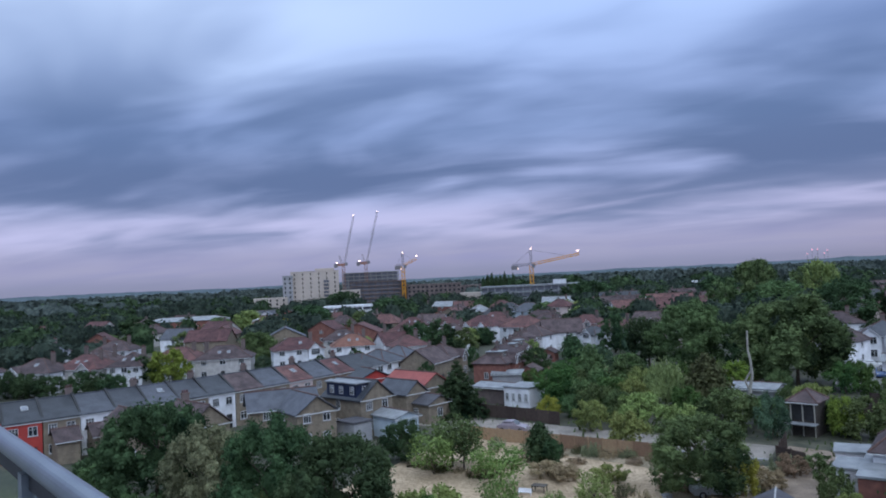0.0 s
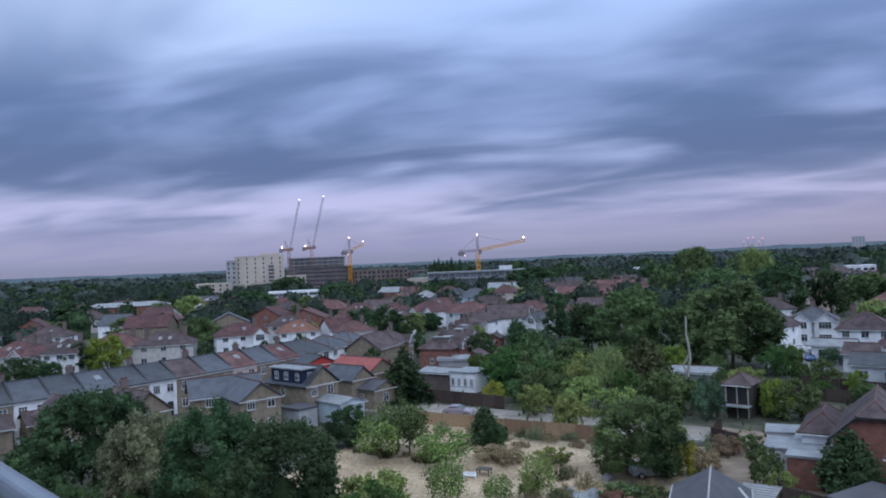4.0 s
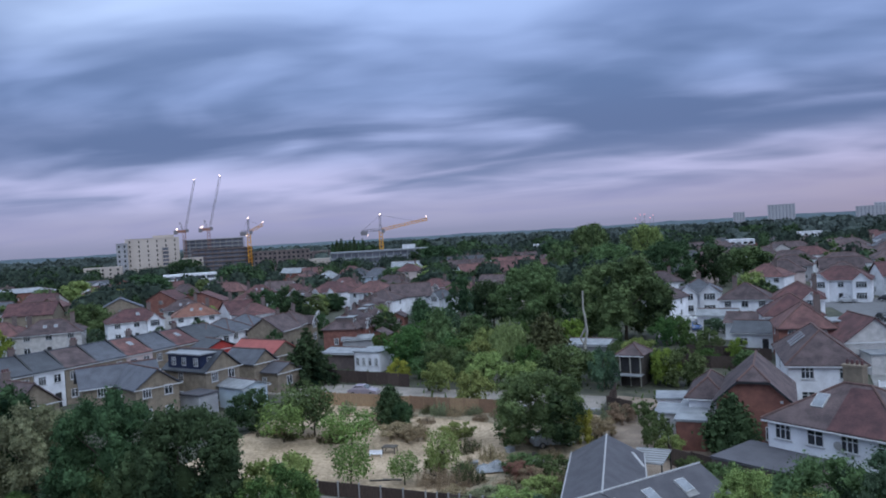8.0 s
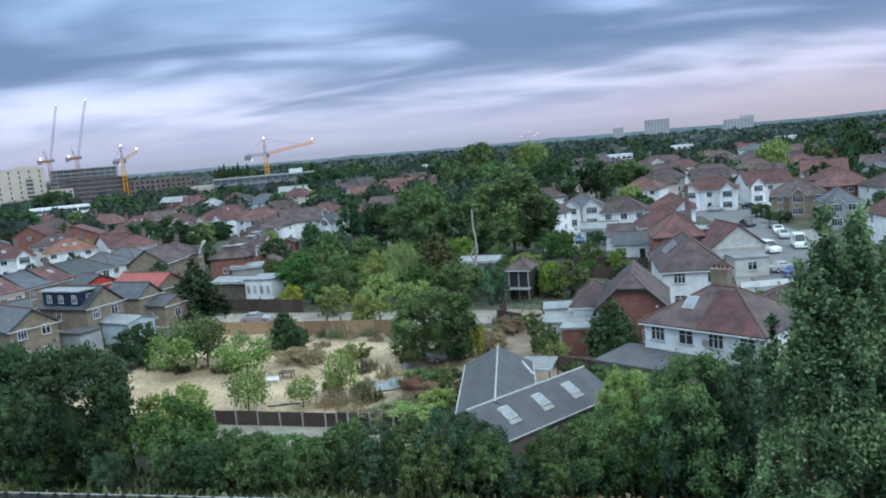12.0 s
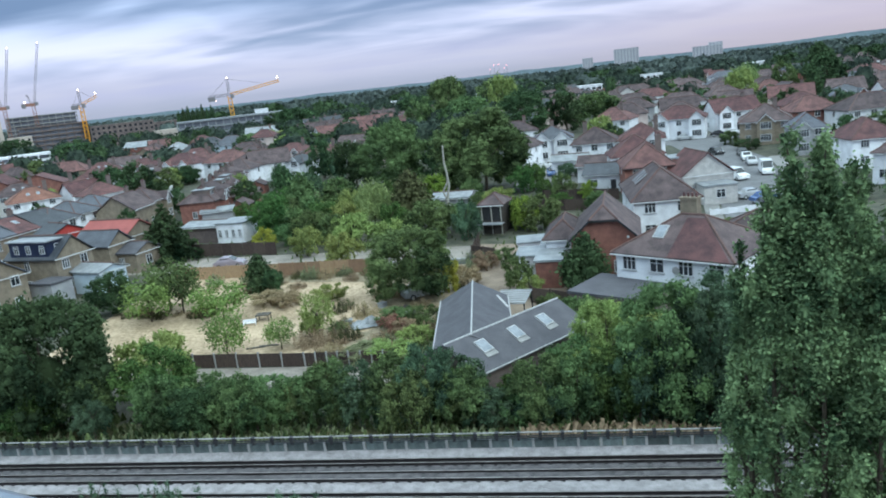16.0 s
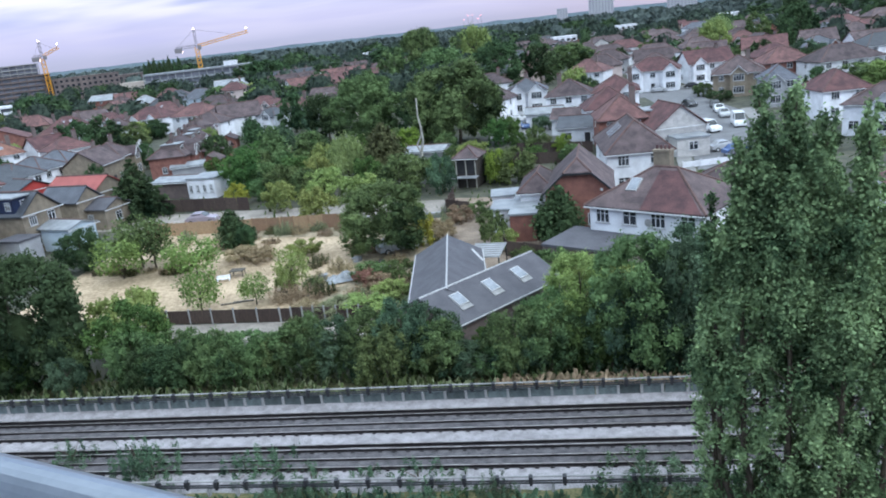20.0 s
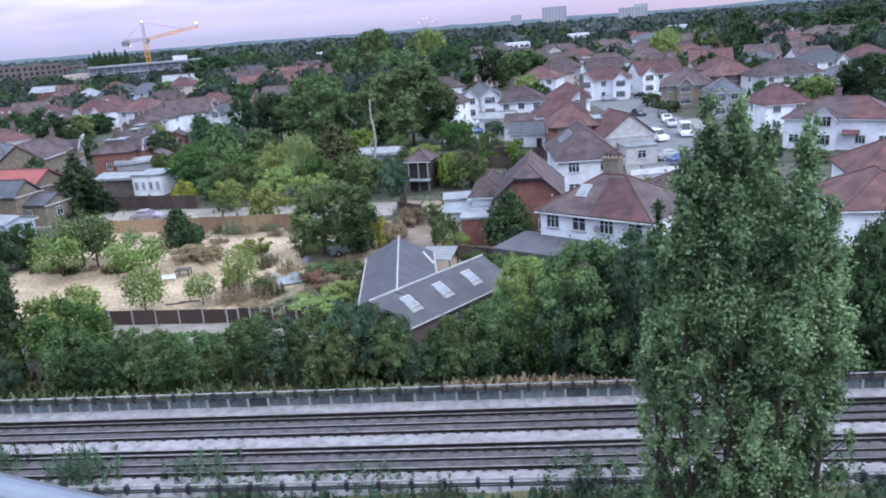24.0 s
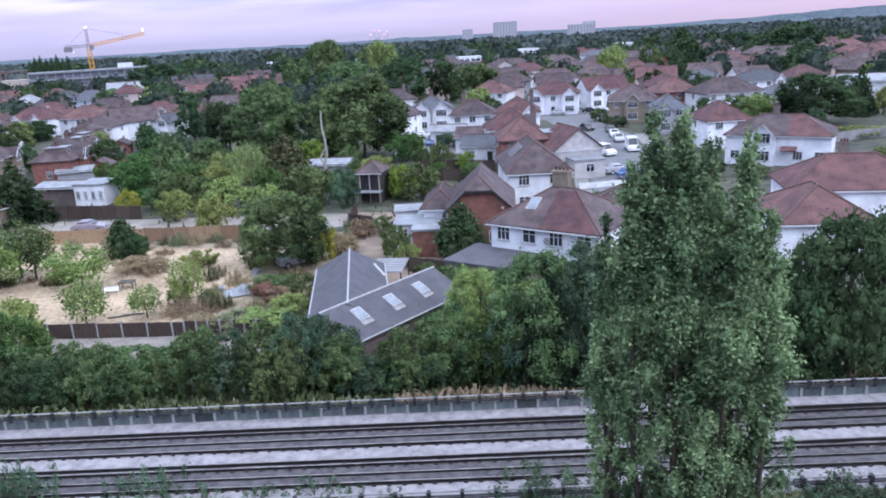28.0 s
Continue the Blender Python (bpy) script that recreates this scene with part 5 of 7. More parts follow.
# more distant streets
for i, (x, y, rot, w, tile, wl) in enumerate((
        (20, 262, -6, 13, BROWNTILE, GREYWALL), (36, 268, -6, 16, BROWNTILE, WHITE), (53, 285, 8, 13, BROWNTILE, WHITE), (11, 219, -20, 11, REDTILE, WHITE), (23, 300, 4, 16, BROWNTILE, WHITE),
        (32, 330, 6, 16, REDTILE, WHITE), (50, 345, 10, 16, BROWNTILE, WHITE), (68, 360, 10, 15, BROWNTILE, WHITE), (30, 402, 8, 22, BROWNTILE, WHITE), (56, 415, 12, 22, BROWNTILE, WHITE),
        (77, 327, 6, 13, BROWNTILE, WHITE), (124, 350, 16, 16, REDTILE, BRICK), (112, 322, 12, 14, BROWNTILE, BRICK), (155, 385, 10, 17, BROWNTILE, STOCK), (127, 470, 10, 16, SLATE, WHITE),
        (167, 480, 18, 15, BROWNTILE, WHITE), (170, 330, 25, 16, REDTILE, BRICK), (186, 345, 25, 16, REDTILE, BRICK), (203, 362, 25, 16, REDTILE, WHITE), (160, 300, 22, 14, REDTILE, BRICK),
        (100, 420, 10, 16, BROWNTILE, WHITE), (90, 480, 4, 18, SLATE, WHITE), (215, 420, 20, 18, REDTILE, BRICK), (145, 270, 20, 13, BROWNTILE, WHITE), (205, 310, 25, 15, SLATE, WHITE))):
    house(x, y, rot, w, 9.5, 5.0, 3.3, "hip", wl, tile, wins=3, chim=((w * 0.2, 0),) if i % 2 else (), group="distant houses", side=False, far=y > 255)

# tall trees among the streets, for which the houses leave room
STREET_TREES = ((-16.8, 239.4, 16.0, 8.2, "dark"), (-2.9, 245.0, 13.8, 6.4, "dark"), (-51.7, 315.8, 22.6, 7.8, ""), (-37.8, 257.2, 15.5, 9.0, "deep"), (-30.2, 328.6, 22.0, 6.8, "light"),
                (-56.3, 274.3, 17.0, 6.8, "deep"), (82.6, 319.5, 14.6, 5.8, ""), (87.9, 286.8, 16.6, 7.6, "dark"), (60.7, 293.8, 14.0, 5.4, "light"), (116.5, 254.6, 14.0, 7.0, "dark"))
for x, y, h, r, look_ in STREET_TREES:
    TAKEN.append((x, y, r * 0.6))

# streets that fill the suburb beyond
street = random.Random(31)
for row, (sy, turn, skip) in enumerate(((226, 6, 0.1), (247, -6, 0.1), (272, 8, 0.1), (296, 0, 0.1), (322, 10, 0.15), (352, 4, 0.2), (384, 12, 0.2), (420, 6, 0.25), (462, 10, 0.3), (510, 8, 0.35), (565, 8, 0.4))):
    sx = -0.14 * sy + street.uniform(0, 8)
    while sx < 0.66 * sy:
        sx += street.uniform(13.5, 17.5) * (1.0 if sy < 400 else 1.25)
        hx, hy = sx, sy + 0.12 * (sx - 60) + street.uniform(-3, 3)
        tile, wl = street.choice((BROWNTILE, BROWNTILE, BROWNTILE, REDTILE, SLATE)), street.choice((WHITE, WHITE, WASHED, PINKWHITE, STOCK, BRICK))
        w, style, front = street.uniform(9, 13), street.choice(("hip", "hip", "gable", "cross")), street.random()
        if street.random() < skip or any((hx - a) ** 2 + (hy - b) ** 2 < (c + 7.2) ** 2 for a, b, c in TAKEN):
            continue
        house(hx, hy, turn + street.uniform(-6, 6), w, 9.0, street.uniform(4.6, 5.2), street.uniform(2.7, 3.5), style, wl, tile, wins=2 if sy < 400 else 1, gables=((w * 0.24, 3.2), (-w * 0.24, 3.2)) if front < 0.22 and style != "cross" else (), chim=((w * 0.25, 0.4),) if front > 0.5 and sy < 400 else (), group="distant houses", side=False, door=False, far=True)

# ---- middle distance ----
for i in range(2, 8):
    bt = house(-66.0 - 2.5 * i, 114.5 + 7.6 * i, 100 - i, 6.4, 6.6, (4.0, 4.3, 3.9)[i % 3], (2.2, 1.9, 2.4)[i % 3], ("hip", "gable", "hip", "gable")[i % 4], PINKWHITE if i % 3 == 1 else BRICK, BROWNTILE, wins=2, gables=((-1.7, 2.2),) if i % 2 else ((1.4, 2.3),), chim=((2.9, 0.4),), name="terraced_house", label="pinkish terraced house with a brown roof and front bays", group="bay terrace")
    if i in (2, 4, 5):
        dz = part("dormer", Geo().box(-1.7, -2.2, 4.4, 1.3, 1.0, 5.9), BROWNBRICK, bt, "brown flat-topped dormer")
        part("dormer_roof", Geo().box(-1.9, -2.4, 5.9, 1.5, 1.2, 6.03), PALEROOF, dz, "pale flat dormer roof")
        window(bt, pose(-0.2, -2.2, 4.7), 1.4, 0.9, sill=False)
    if i % 2 == 0:
        house(-60.0 - 2.4 * i, 117.5 + 7.6 * i, 100, 4.4, 3.6, 2.1, 0.9, "gable", BRICK, BROWNTILE, wins=0, name="shed", label="low garden shed with a brown pitched roof", side=False)
house(-85.5, 178.5, -2, 9.0, 8.0, 4.8, 2.6, "hip", WHITE, BROWNTILE, wins=2)
house(-81.5, 187.5, -60, 9.0, 10.5, 5.0, 3.2, "cross", WHITE, BROWNTILE, wins=2, label="white gable-ended house with a brown pitched roof")
house(-72.6, 188.5, -20, 8.0, 8.0, 4.4, 2.0, "hip", WHITE, SLATE, wins=3, gables=((1.5, 3.4),))
house(-118.4, 210.0, -7, 12.5, 9.0, 5.0, 3.2, "hip", WHITE, REDTILE, wins=3, gables=((-3, 3.2), (3, 3.2)))
house(-101.0, 205.0, -16, 13.0, 9.0, 5.0, 3.2, "hip", WHITE, REDTILE, wins=3)
house(-140.0, 289.0, -15, 14.0, 9.0, 5.0, 3.6, "hip", BLUEWHITE, SLATE, wins=3)
house(-67.4, 128.3, 20, 5.6, 4.0, 2.0, 0.5, "gable", GREYWALL, PALEROOF, wins=0, name="shed", label="low grey shed with a pale shallow roof", side=False)
house(-71.5, 146.5, 16, 8.6, 5.0, 2.2, 1.0, "gable", BRICK, BROWNTILE, wins=3, storeys=1, name="shed", label="low brick outbuilding with a brown pitched roof", side=False, door=False)
house(-53.6, 107.6, -8, 4.8, 5.0, 3.0, 0.2, "flat", WHITE, PALEROOF, wins=4, storeys=1, name="shed", label="small white flat-roofed block with a row of little windows", side=False, door=False)
house(-59.3, 109.2, -8, 6.2, 5.0, 2.7, 0.4, "gable", BROWNBRICK, PALEROOF, wins=0, storeys=1, name="shed", label="open lean-to with a pale shallow roof beside the white block", side=False, door=False, over=0.5)
house(-20.2, 117.5, -7, 6.2, 5.0, 2.7, 0.5, "gable", GREYWALL, PALEROOF, wins=0, name="shed", label="grey shed with a pale corrugated roof", side=False)
hut = house(-11.6, 99.6, -12, 3.0, 3.6, 4.1, 1.3, "hip", TIMBER, BROWNTILE, wins=0, name="shed", label="tall brown hut with a shade-dark panel for its open front", side=False)
# near-black panel on the wall stands in for the shaded interior
part("opening", Geo().box(-1.3, -1.86, 1.9, 1.3, -1.81, 3.7), DARKTRIM, hut, "dark panel painted for the shaded open front")
for sx in (-1.35, 0, 1.35):
    part("post", Geo().box(sx - 0.07, -1.96, 0, sx + 0.07, -1.86, 4.0), POLEWOOD, hut, "pale wooden post")
part("lower_roof", Geo().box(-1.8, -3.4, 1.55, 1.8, -1.8, 1.65), PALEROOF, hut, "pale lower roof")
for i, (x, y, rot, w, tile) in enumerate(((-92, 288, 40, 22, REDTILE), (-76, 301, 40, 22, REDTILE), (-115, 330, 34, 22, BROWNTILE), (-95, 345, 34, 22, REDTILE), (-72, 352, 30, 22, BROWNTILE), (-135, 395, 30, 24, SLATE), (-110, 405, 30, 24, BROWNTILE))):
    house(x, y, rot, w, 9.5, 5.2, 3.6, "gable", WHITE, tile, wins=5, chim=((-6, 0), (0, 0), (6, 0)), name="terraced_house", group="distant houses", side=False, far=True)

for i, (x, y, rot, w, tile, wl) in enumerate((
        (-83, 123, 96, 9, BROWNTILE, STOCK), (-85, 132, 97, 9, BROWNTILE, STOCK),
        (-108, 152, 60, 10, REDTILE, WHITE), (-118, 160, 60, 10, REDTILE, WHITE), (-92, 200, -12, 11, BROWNTILE, WASHED), (-72, 206, -14, 12, REDTILE, GREYWALL), (-56, 200, -14, 11, BROWNTILE, PINKWHITE),
        (-88, 224, -8, 12, REDTILE, PINKWHITE), (-105, 230, -8, 12, BROWNTILE, STOCK), (-70, 232, -10, 12, BROWNTILE, WASHED), (-122, 228, -8, 12, REDTILE, WASHED), (-140, 222, 0, 12, REDTILE, WHITE), (-158, 240, 10, 13, BROWNTILE, WHITE), (-118, 255, -4, 14, BROWNTILE, WHITE))):
    house(x, y, rot, w * 0.86, 7.4, 4.6, 2.5, "hip" if i % 3 else "gable", wl, tile, wins=3, gables=((w * 0.19, 2.7),) if i % 2 else (), chim=((w * 0.26, 0.3),), group="middle streets", side=False)

# roofs among the woods to the west
west = random.Random(8)
TAKEN += [(-258, 310, 17), (-292, 232, 22), (-283, 484, 14)]
for i in range(64):
    ga, gd = radians(west.uniform(-61, -20)), west.uniform(232, 430)
    hx, hy = gd * math.sin(ga), gd * math.cos(ga)
    w, tile, wl = west.uniform(9, 15), west.choice((BROWNTILE, REDTILE, REDTILE, SLATE, PALEROOF)), west.choice((WHITE, WASHED, PINKWHITE, STOCK, BRICK))
    rise, turn, style = west.uniform(2.4, 3.4), west.uniform(-10, 50), west.choice(("hip", "gable", "gable", "cross"))
    if any((hx - a) ** 2 + (hy - b) ** 2 < (c + 8) ** 2 for a, b, c in TAKEN):
        continue
    house(hx, hy, turn, w, 8.5, 5.0, rise, style, wl, tile, wins=1, storeys=2, chim=((w * 0.2, 0.2),) if i % 3 == 0 else (), group="distant houses", side=False, door=False, far=True)

# ---- the long terrace and its back houses ----
units = ((SLATE, REDPAINT), (SLATE, STOCK), (SLATE, WHITE), (SLATE, STOCK), (SLATE, STOCK), (SLATE, STOCK), (SLATE, WHITE), (BROWNTILE, STOCK), (SLATE, STOCK), (REDTILE, PINKWHITE), (SLATE, STOCK), (REDTILE, STOCK), (SLATE, STOCK))
px_, py_ = -100.6, 50.0
for i, (tile, wl) in enumerate(units):
    ang = 69 + 1.6 * i
    w = 4.3 if i < 7 else 4.9
    px_ += math.cos(radians(ang)) * w / 2
    py_ += math.sin(radians(ang)) * w / 2
    tz = house(px_, py_, ang, w, 9.0, 5.3, 2.1, "gable", wl, tile, wins=2, chim=((w / 2 - 0.3, 0.4),) if i % 2 else (), name="terraced_house", group="terrace", side=False, rooflights=((0.5, 0.6, 0.8, 1.1),) if i in (0, 4, 9, 11) else (), over=0.12, ridge=SLATE)
    part("parapet_wall", Geo().poly([(-w / 2 - 0.14, -4.7, 5.3), (-w / 2 - 0.14, 0, 7.85), (-w / 2 - 0.14, 4.6, 5.3), (-w / 2 + 0.16, -4.7, 5.3), (-w / 2 + 0.16, 0, 7.85), (-w / 2 + 0.16, 4.6, 5.3)], [(0, 1, 2), (3, 5, 4), (0, 3, 4, 1), (1, 4, 5, 2), (0, 2, 5, 3)]), DARKTRIM, tz, "dark raised party wall between roofs")
    px_ += math.cos(radians(ang)) * w / 2
    py_ += math.sin(radians(ang)) * w / 2
    if i in (1, 2, 3, 5):
        house(px_ + 5.0, py_ - 4.0, ang, 2.6, 4.2, 2.9, 1.2, "gable", STOCK, BROWNTILE, wins=0, name="shed", label="small brick back addition with a brown roof", side=False)
for x, y, rot, w in ((-91.3, 112.5, 80, 6.5), (-92.0, 119.5, 88, 7.0), (-92.4, 127.0, 92, 7.0)):
    house(x, y, rot, w, 8.0, 5.0, 2.2, "hip", WHITE, SLATE, wins=2, gables=(), name="terraced_house", group="terrace", side=True)
house(-73.4, 73.2, 52, 9.0, 6.0, 4.8, 2.0, "gable", STOCK, SLATE, wins=2, label="yellow brick house with a dark slate pitched roof", door=False)
house(-68.4, 72.4, 67, 5.4, 7.4, 4.8, 1.9, "cross", STOCK, SLATE, wins=2, label="yellow brick back wing with a grey slate roof", door=False)
house(-77.0, 61.5, 78, 5.6, 8.0, 4.6, 2.3, "cross", STOCK, BROWNTILE, wins=2, label="brick back wing with a brown roof", door=False, chim=((0, 2),))
house(-84.0, 57.5, 76, 5.0, 7.0, 4.4, 2.0, "cross", STOCK, BROWNTILE, wins=2, label="brick back wing with a brown roof", door=False)
dh = house(-67.2, 81.9, 78, 5.6, 8.4, 5.1, 2.2, "cross", STOCK, SLATE, wins=2, label="yellow brick back wing with a navy box dormer on its roof", door=False)
dm = part("dormer", Geo().box(-2.75, -3.2, 4.95, 0.35, 3.4, 7.1), NAVY, dh, "navy clad box dormer")
part("dormer_roof", Geo().box(-3.0, -3.5, 7.1, 0.6, 3.7, 7.26), PALEROOF, dm, "pale flat dormer roof")
for k, y in enumerate((-2.3, 0.1, 2.2)):
    window(dh, pose(-2.75, y, 5.6, 0, 0, -90), 0.85, 1.1, sill=False)
window(dh, pose(-1.2, -3.2, 5.6), 1.0, 1.1, sill=False)
house(-67.6, 97.0, 78, 6.6, 9.0, 4.4, 1.9, "cross", STOCK, REDFELT, wins=2, label="yellow brick back wing with a bright red roof", door=False)
house(-76.5, 96.4, 64, 5.4, 5.0, 5.4, 1.2, "cross", REDPAINT, SLATE, wins=1, label="narrow red painted wall with a white window", door=False)
house(-66.0, 91.0, 78, 4.2, 6.4, 4.3, 1.6, "cross", STOCK, SLATE, wins=1, door=False)
house(-61.5, 91.5, 78, 4.6, 4.4, 2.9, 1.0, "cross", STOCK, FELT, wins=1, storeys=1, name="shed", label="small brick outbuilding with a dark roof", door=False)
house(-60.0, 81.0, 72, 3.8, 5.2, 2.9, 0.6, "cross", BLUEWHITE, PALEROOF, wins=0, name="shed", label="pale blue shed with a shallow roof", side=False)
house(-63.5, 76.5, 78, 3.0, 3.6, 2.6, 0.3, "flat", GREYWALL, FELT, wins=0, name="shed", label="grey garden shed with a flat felt roof", side=False)
# second street, white walls under brown and red hips
for i, (x, y, rot, w, tile, gb_) in enumerate((
        (-176, 82, 26, 12, BROWNTILE, ((3, 3.4),)), (-163, 90, 26, 11, BROWNTILE, ((-3, 3.4),)), (-158, 98, 20, 12, REDTILE, ((2.5, 3.4),)), (-164, 105, 25, 12, BROWNTILE, ((-3, 3.4), (3, 3.4))), (-150, 104, 27, 9, BROWNTILE, ()),
        (-148, 115, 30, 13, REDTILE, ((-3, 3.4),)), (-138, 120, 40, 14, BROWNTILE, ()), (-134, 140, 50, 14, REDTILE, ((4, 3.4),)), (-124, 150, 42, 12, ORANGETILE, ()), (-125, 171, 40, 11, REDTILE, ()), (-140, 165, 40, 12, BROWNTILE, ()),
        (-115, 185, 30, 11, BROWNTILE, ()), (-150, 215, 30, 12, REDTILE, ()), (-175, 225, 30, 12, BROWNTILE, ()), (-130, 240, 25, 13, REDTILE, ((0, 3.4),)), (-195, 130, 30, 12, BROWNTILE, ()), (-215, 120, 30, 12, SLATE, ()))):
    house(x, y, rot, w * 0.9, 8.4, 4.8, 2.8, "hip", WASHED if i % 4 == 2 else WHITE, tile, wins=3, gables=gb_, rooflights=((0.6, 0.5, 0.8, 1.0),) if i % 2 else ((-0.9, 0.45, 0.7, 0.9), (1.2, 0.45, 0.7, 0.9)), chim=((w * 0.25, 0.5),) if i % 3 else ((-w * 0.3, 0), (w * 0.3, 0)), group="second street")


# ---- the large buildings far off ----
def windowed_block(name, x, y, rot, w, d, h, wall, cols, rows, label, ww=1.4, wh=1.7, z0=2.0, parapet_=True, pane_mat=None):
    t = thing(name, pose(x, y, 0, 0, 0, rot), label, "building", "large buildings")
    TAKEN.append((x, y, max(w, d) * 0.8))
    part("wall", Geo().box(-w / 2, -d / 2, -2, w / 2, d / 2, h), wall, t)
    if parapet_:
        part("roof_edge", Geo().box(-w / 2 - 0.2, -d / 2 - 0.2, h, w / 2 + 0.2, d / 2 + 0.2, h + 0.5), wall, t, "roof edge")
    pane = Geo().box(-ww / 2, -0.12, 0, ww / 2, 0.05, wh).mesh("window")
    for i in range(cols):
        for j in range(rows):
            part("window", pane, pane_mat or GLASS, t, at=pose(-w / 2 + w * (i + 0.5) / cols, -d / 2, z0 + (h - z0) * (j + 0.2) / rows))
    return t


def banded_block(name, x, y, rot, w, d, h, floors, wall, label, frame_only=False):
    """A building read as stacked floors: slabs with recessed dark storeys between, columns in front."""
    t = thing(name, pose(x, y, 0, 0, 0, rot), label, "building", "large buildings")
    TAKEN.append((x, y, max(w, d) * 0.7))
    fh = h / floors
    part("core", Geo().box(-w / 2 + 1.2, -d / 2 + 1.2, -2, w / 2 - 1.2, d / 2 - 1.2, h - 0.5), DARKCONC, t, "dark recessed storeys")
    slab = Geo().box(-w / 2, -d / 2, -0.55, w / 2, d / 2, 0.55 if not frame_only else 0.2).mesh("floor_slab")
    for j in range(floors + 1):
        part("floor_slab", slab, wall, t, at=pose(0, 0, j * fh))
    n = max(4, int(w / 5))
    col = Geo().box(-0.3, -0.3, 0, 0.3, 0.3, h).mesh("column")
    for i in range(n + 1):
        part("column", col, wall, t, at=pose(-w / 2 + 0.3 + (w - 0.6) * i / n, -d / 2 + 0.3, 0))
    return t


tower = windowed_block("apartment_tower", -430, 474, 42, 40, 22, 31.5, CREAM, 6, 8, "cream clad apartment tower with small dark windows", 0.9, 1.9)
# dark box on the wall face stands in for a shaded recess
part("balcony_recess", Geo().box(7.2, -11.3, 3.0, 11.6, -10.9, 24.0), DARKCONC, tower, "dark strip put on for the balconies' shaded recess")
balcony_slab = Geo().box(7.0, -12.4, 0.0, 11.8, -11.0, 0.9).mesh("balcony")
for i in range(7):
    part("balcony", balcony_slab, CREAM, tower, at=pose(0, 0, 3.0 + 3.0 * i))
windowed_block("roof_plant_room", -424, 480, 42, 16, 10, 33.5, CREAM, 1, 1, "raised plant room on the cream tower", 1.3, 1.0)
windowed_block("apartment_tower", -442, 454, 42, 8, 18, 28.5, GREYWALL, 2, 7, "grey stair wing of the apartment tower", 1.2, 1.8)
windowed_block("apartment_block", -438, 430, 42, 26, 18, 11, CREAM, 5, 3, "low cream apartment block beside the tower", 1.4, 1.6)
windowed_block("link_block", -382, 463, 40, 15, 12, 14.5, CREAM, 4, 4, "low cream block among trees", 1.4, 1.6)
banded_block("unfinished_block", -426, 546, 38, 52, 20, 29.5, 9, CONCRETE, "dark concrete frame of a building under construction", True)
banded_block("scaffolded_block", -390, 510, 38, 48, 22, 20.5, 6, BROWNBRICK, "brown brick building under construction with scaffolding")
windowed_block("brick_block", -350, 536, 36, 46, 22, 16.0, BROWNBRICK, 12, 4, "brown brick apartment block with dark windows", 1.8, 1.7)
windowed_block("brick_block", -322, 554, 34, 22, 18, 13.5, BROWNBRICK, 5, 3, "lower end of the brown brick block", 1.8, 1.7)
windowed_block("low_block", -283, 484, 30, 17, 12, 8.6, CREAM, 2, 1, "plain low cream building")
banded_block("hospital_block", -232, 482, 26, 70, 20, 12.6, 3, PALEROOF, "long pale building with dark window bands")
windowed_block("plant_room", -214, 494, 26, 9, 6, 15.5, WHITE, 1, 1, "white plant room on the long pale building", 1.0, 1.0)
banded_block("flats", -258, 310, 40, 26, 10, 8.2, 3, WHITE, "low flats with white balcony bands")
house(-292, 232, 48, 38, 12.5, 6.6, 1.8, "hip", BRICK, PALEROOF, wins=9, name="hall", label="low brick block with a pale metal roof", side=False, door=False)
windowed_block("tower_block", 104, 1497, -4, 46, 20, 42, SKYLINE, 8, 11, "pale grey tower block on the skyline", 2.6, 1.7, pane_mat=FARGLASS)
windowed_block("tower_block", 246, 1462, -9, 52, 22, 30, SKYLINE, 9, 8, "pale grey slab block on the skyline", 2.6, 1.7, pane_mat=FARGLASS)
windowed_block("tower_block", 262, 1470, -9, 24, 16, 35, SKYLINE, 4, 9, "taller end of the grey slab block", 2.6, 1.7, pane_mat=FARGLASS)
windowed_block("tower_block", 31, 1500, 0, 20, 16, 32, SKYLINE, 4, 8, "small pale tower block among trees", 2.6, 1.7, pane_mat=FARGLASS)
for i in range(8):
    cypress(-303 + 3.1 * i, 541 + 1.8 * i, 21 + 3 * ((i * 7) % 3) / 2, 2.6, "dark")
for x, y, w in ((-60, 560, 26), (-20, 640, 22), (60, 620, 18), (-150, 640, 40), (140, 640, 30), (10, 480, 14), (-330, 800, 40)):
    windowed_block("low_white_building", x, y, 8, w, 12, 8 if y < 1000 else 16, WHITE, 4, 2, "low white building among trees", 2.0, 1.4)


# ---- tower cranes ----
def lattice(g, a, b, w, step, r=0.16):
    """A four-legged lattice mast from a to b."""
    a, b = Vector(a), Vector(b)
    d = (b - a)
    q = d.to_track_quat("Z", "Y").to_matrix()
    cor = [q @ Vector((sx * w / 2, sy * w / 2, 0)) for sx, sy in ((-1, -1), (1, -1), (1, 1), (-1, 1))]
    for c in cor:
        g.beam(a + c, b + c, r, r, 4)
    n = max(2, int(d.length / step))
    for i in range(n):
        for k in range(4):
            g.beam(a + d * (i / n) + cor[k], a + d * ((i + 1) / n) + cor[(k + 1) % 4], r * 0.6, r * 0.6, 3)


def lamp(t, p, r=0.5, m=None):
    g = Geo()
    for k in range(3):
        g.beam((p[0], p[1], p[2] - r + k * r * 0.66), (p[0], p[1], p[2] - r + (k + 1) * r * 0.66), (r * 0.5, r, r * 0.9)[k], (r, r * 0.9, r * 0.4)[k], 8)
    part("warning_lamp", g, m or LAMPGLOW, t, "lit warning lamp")


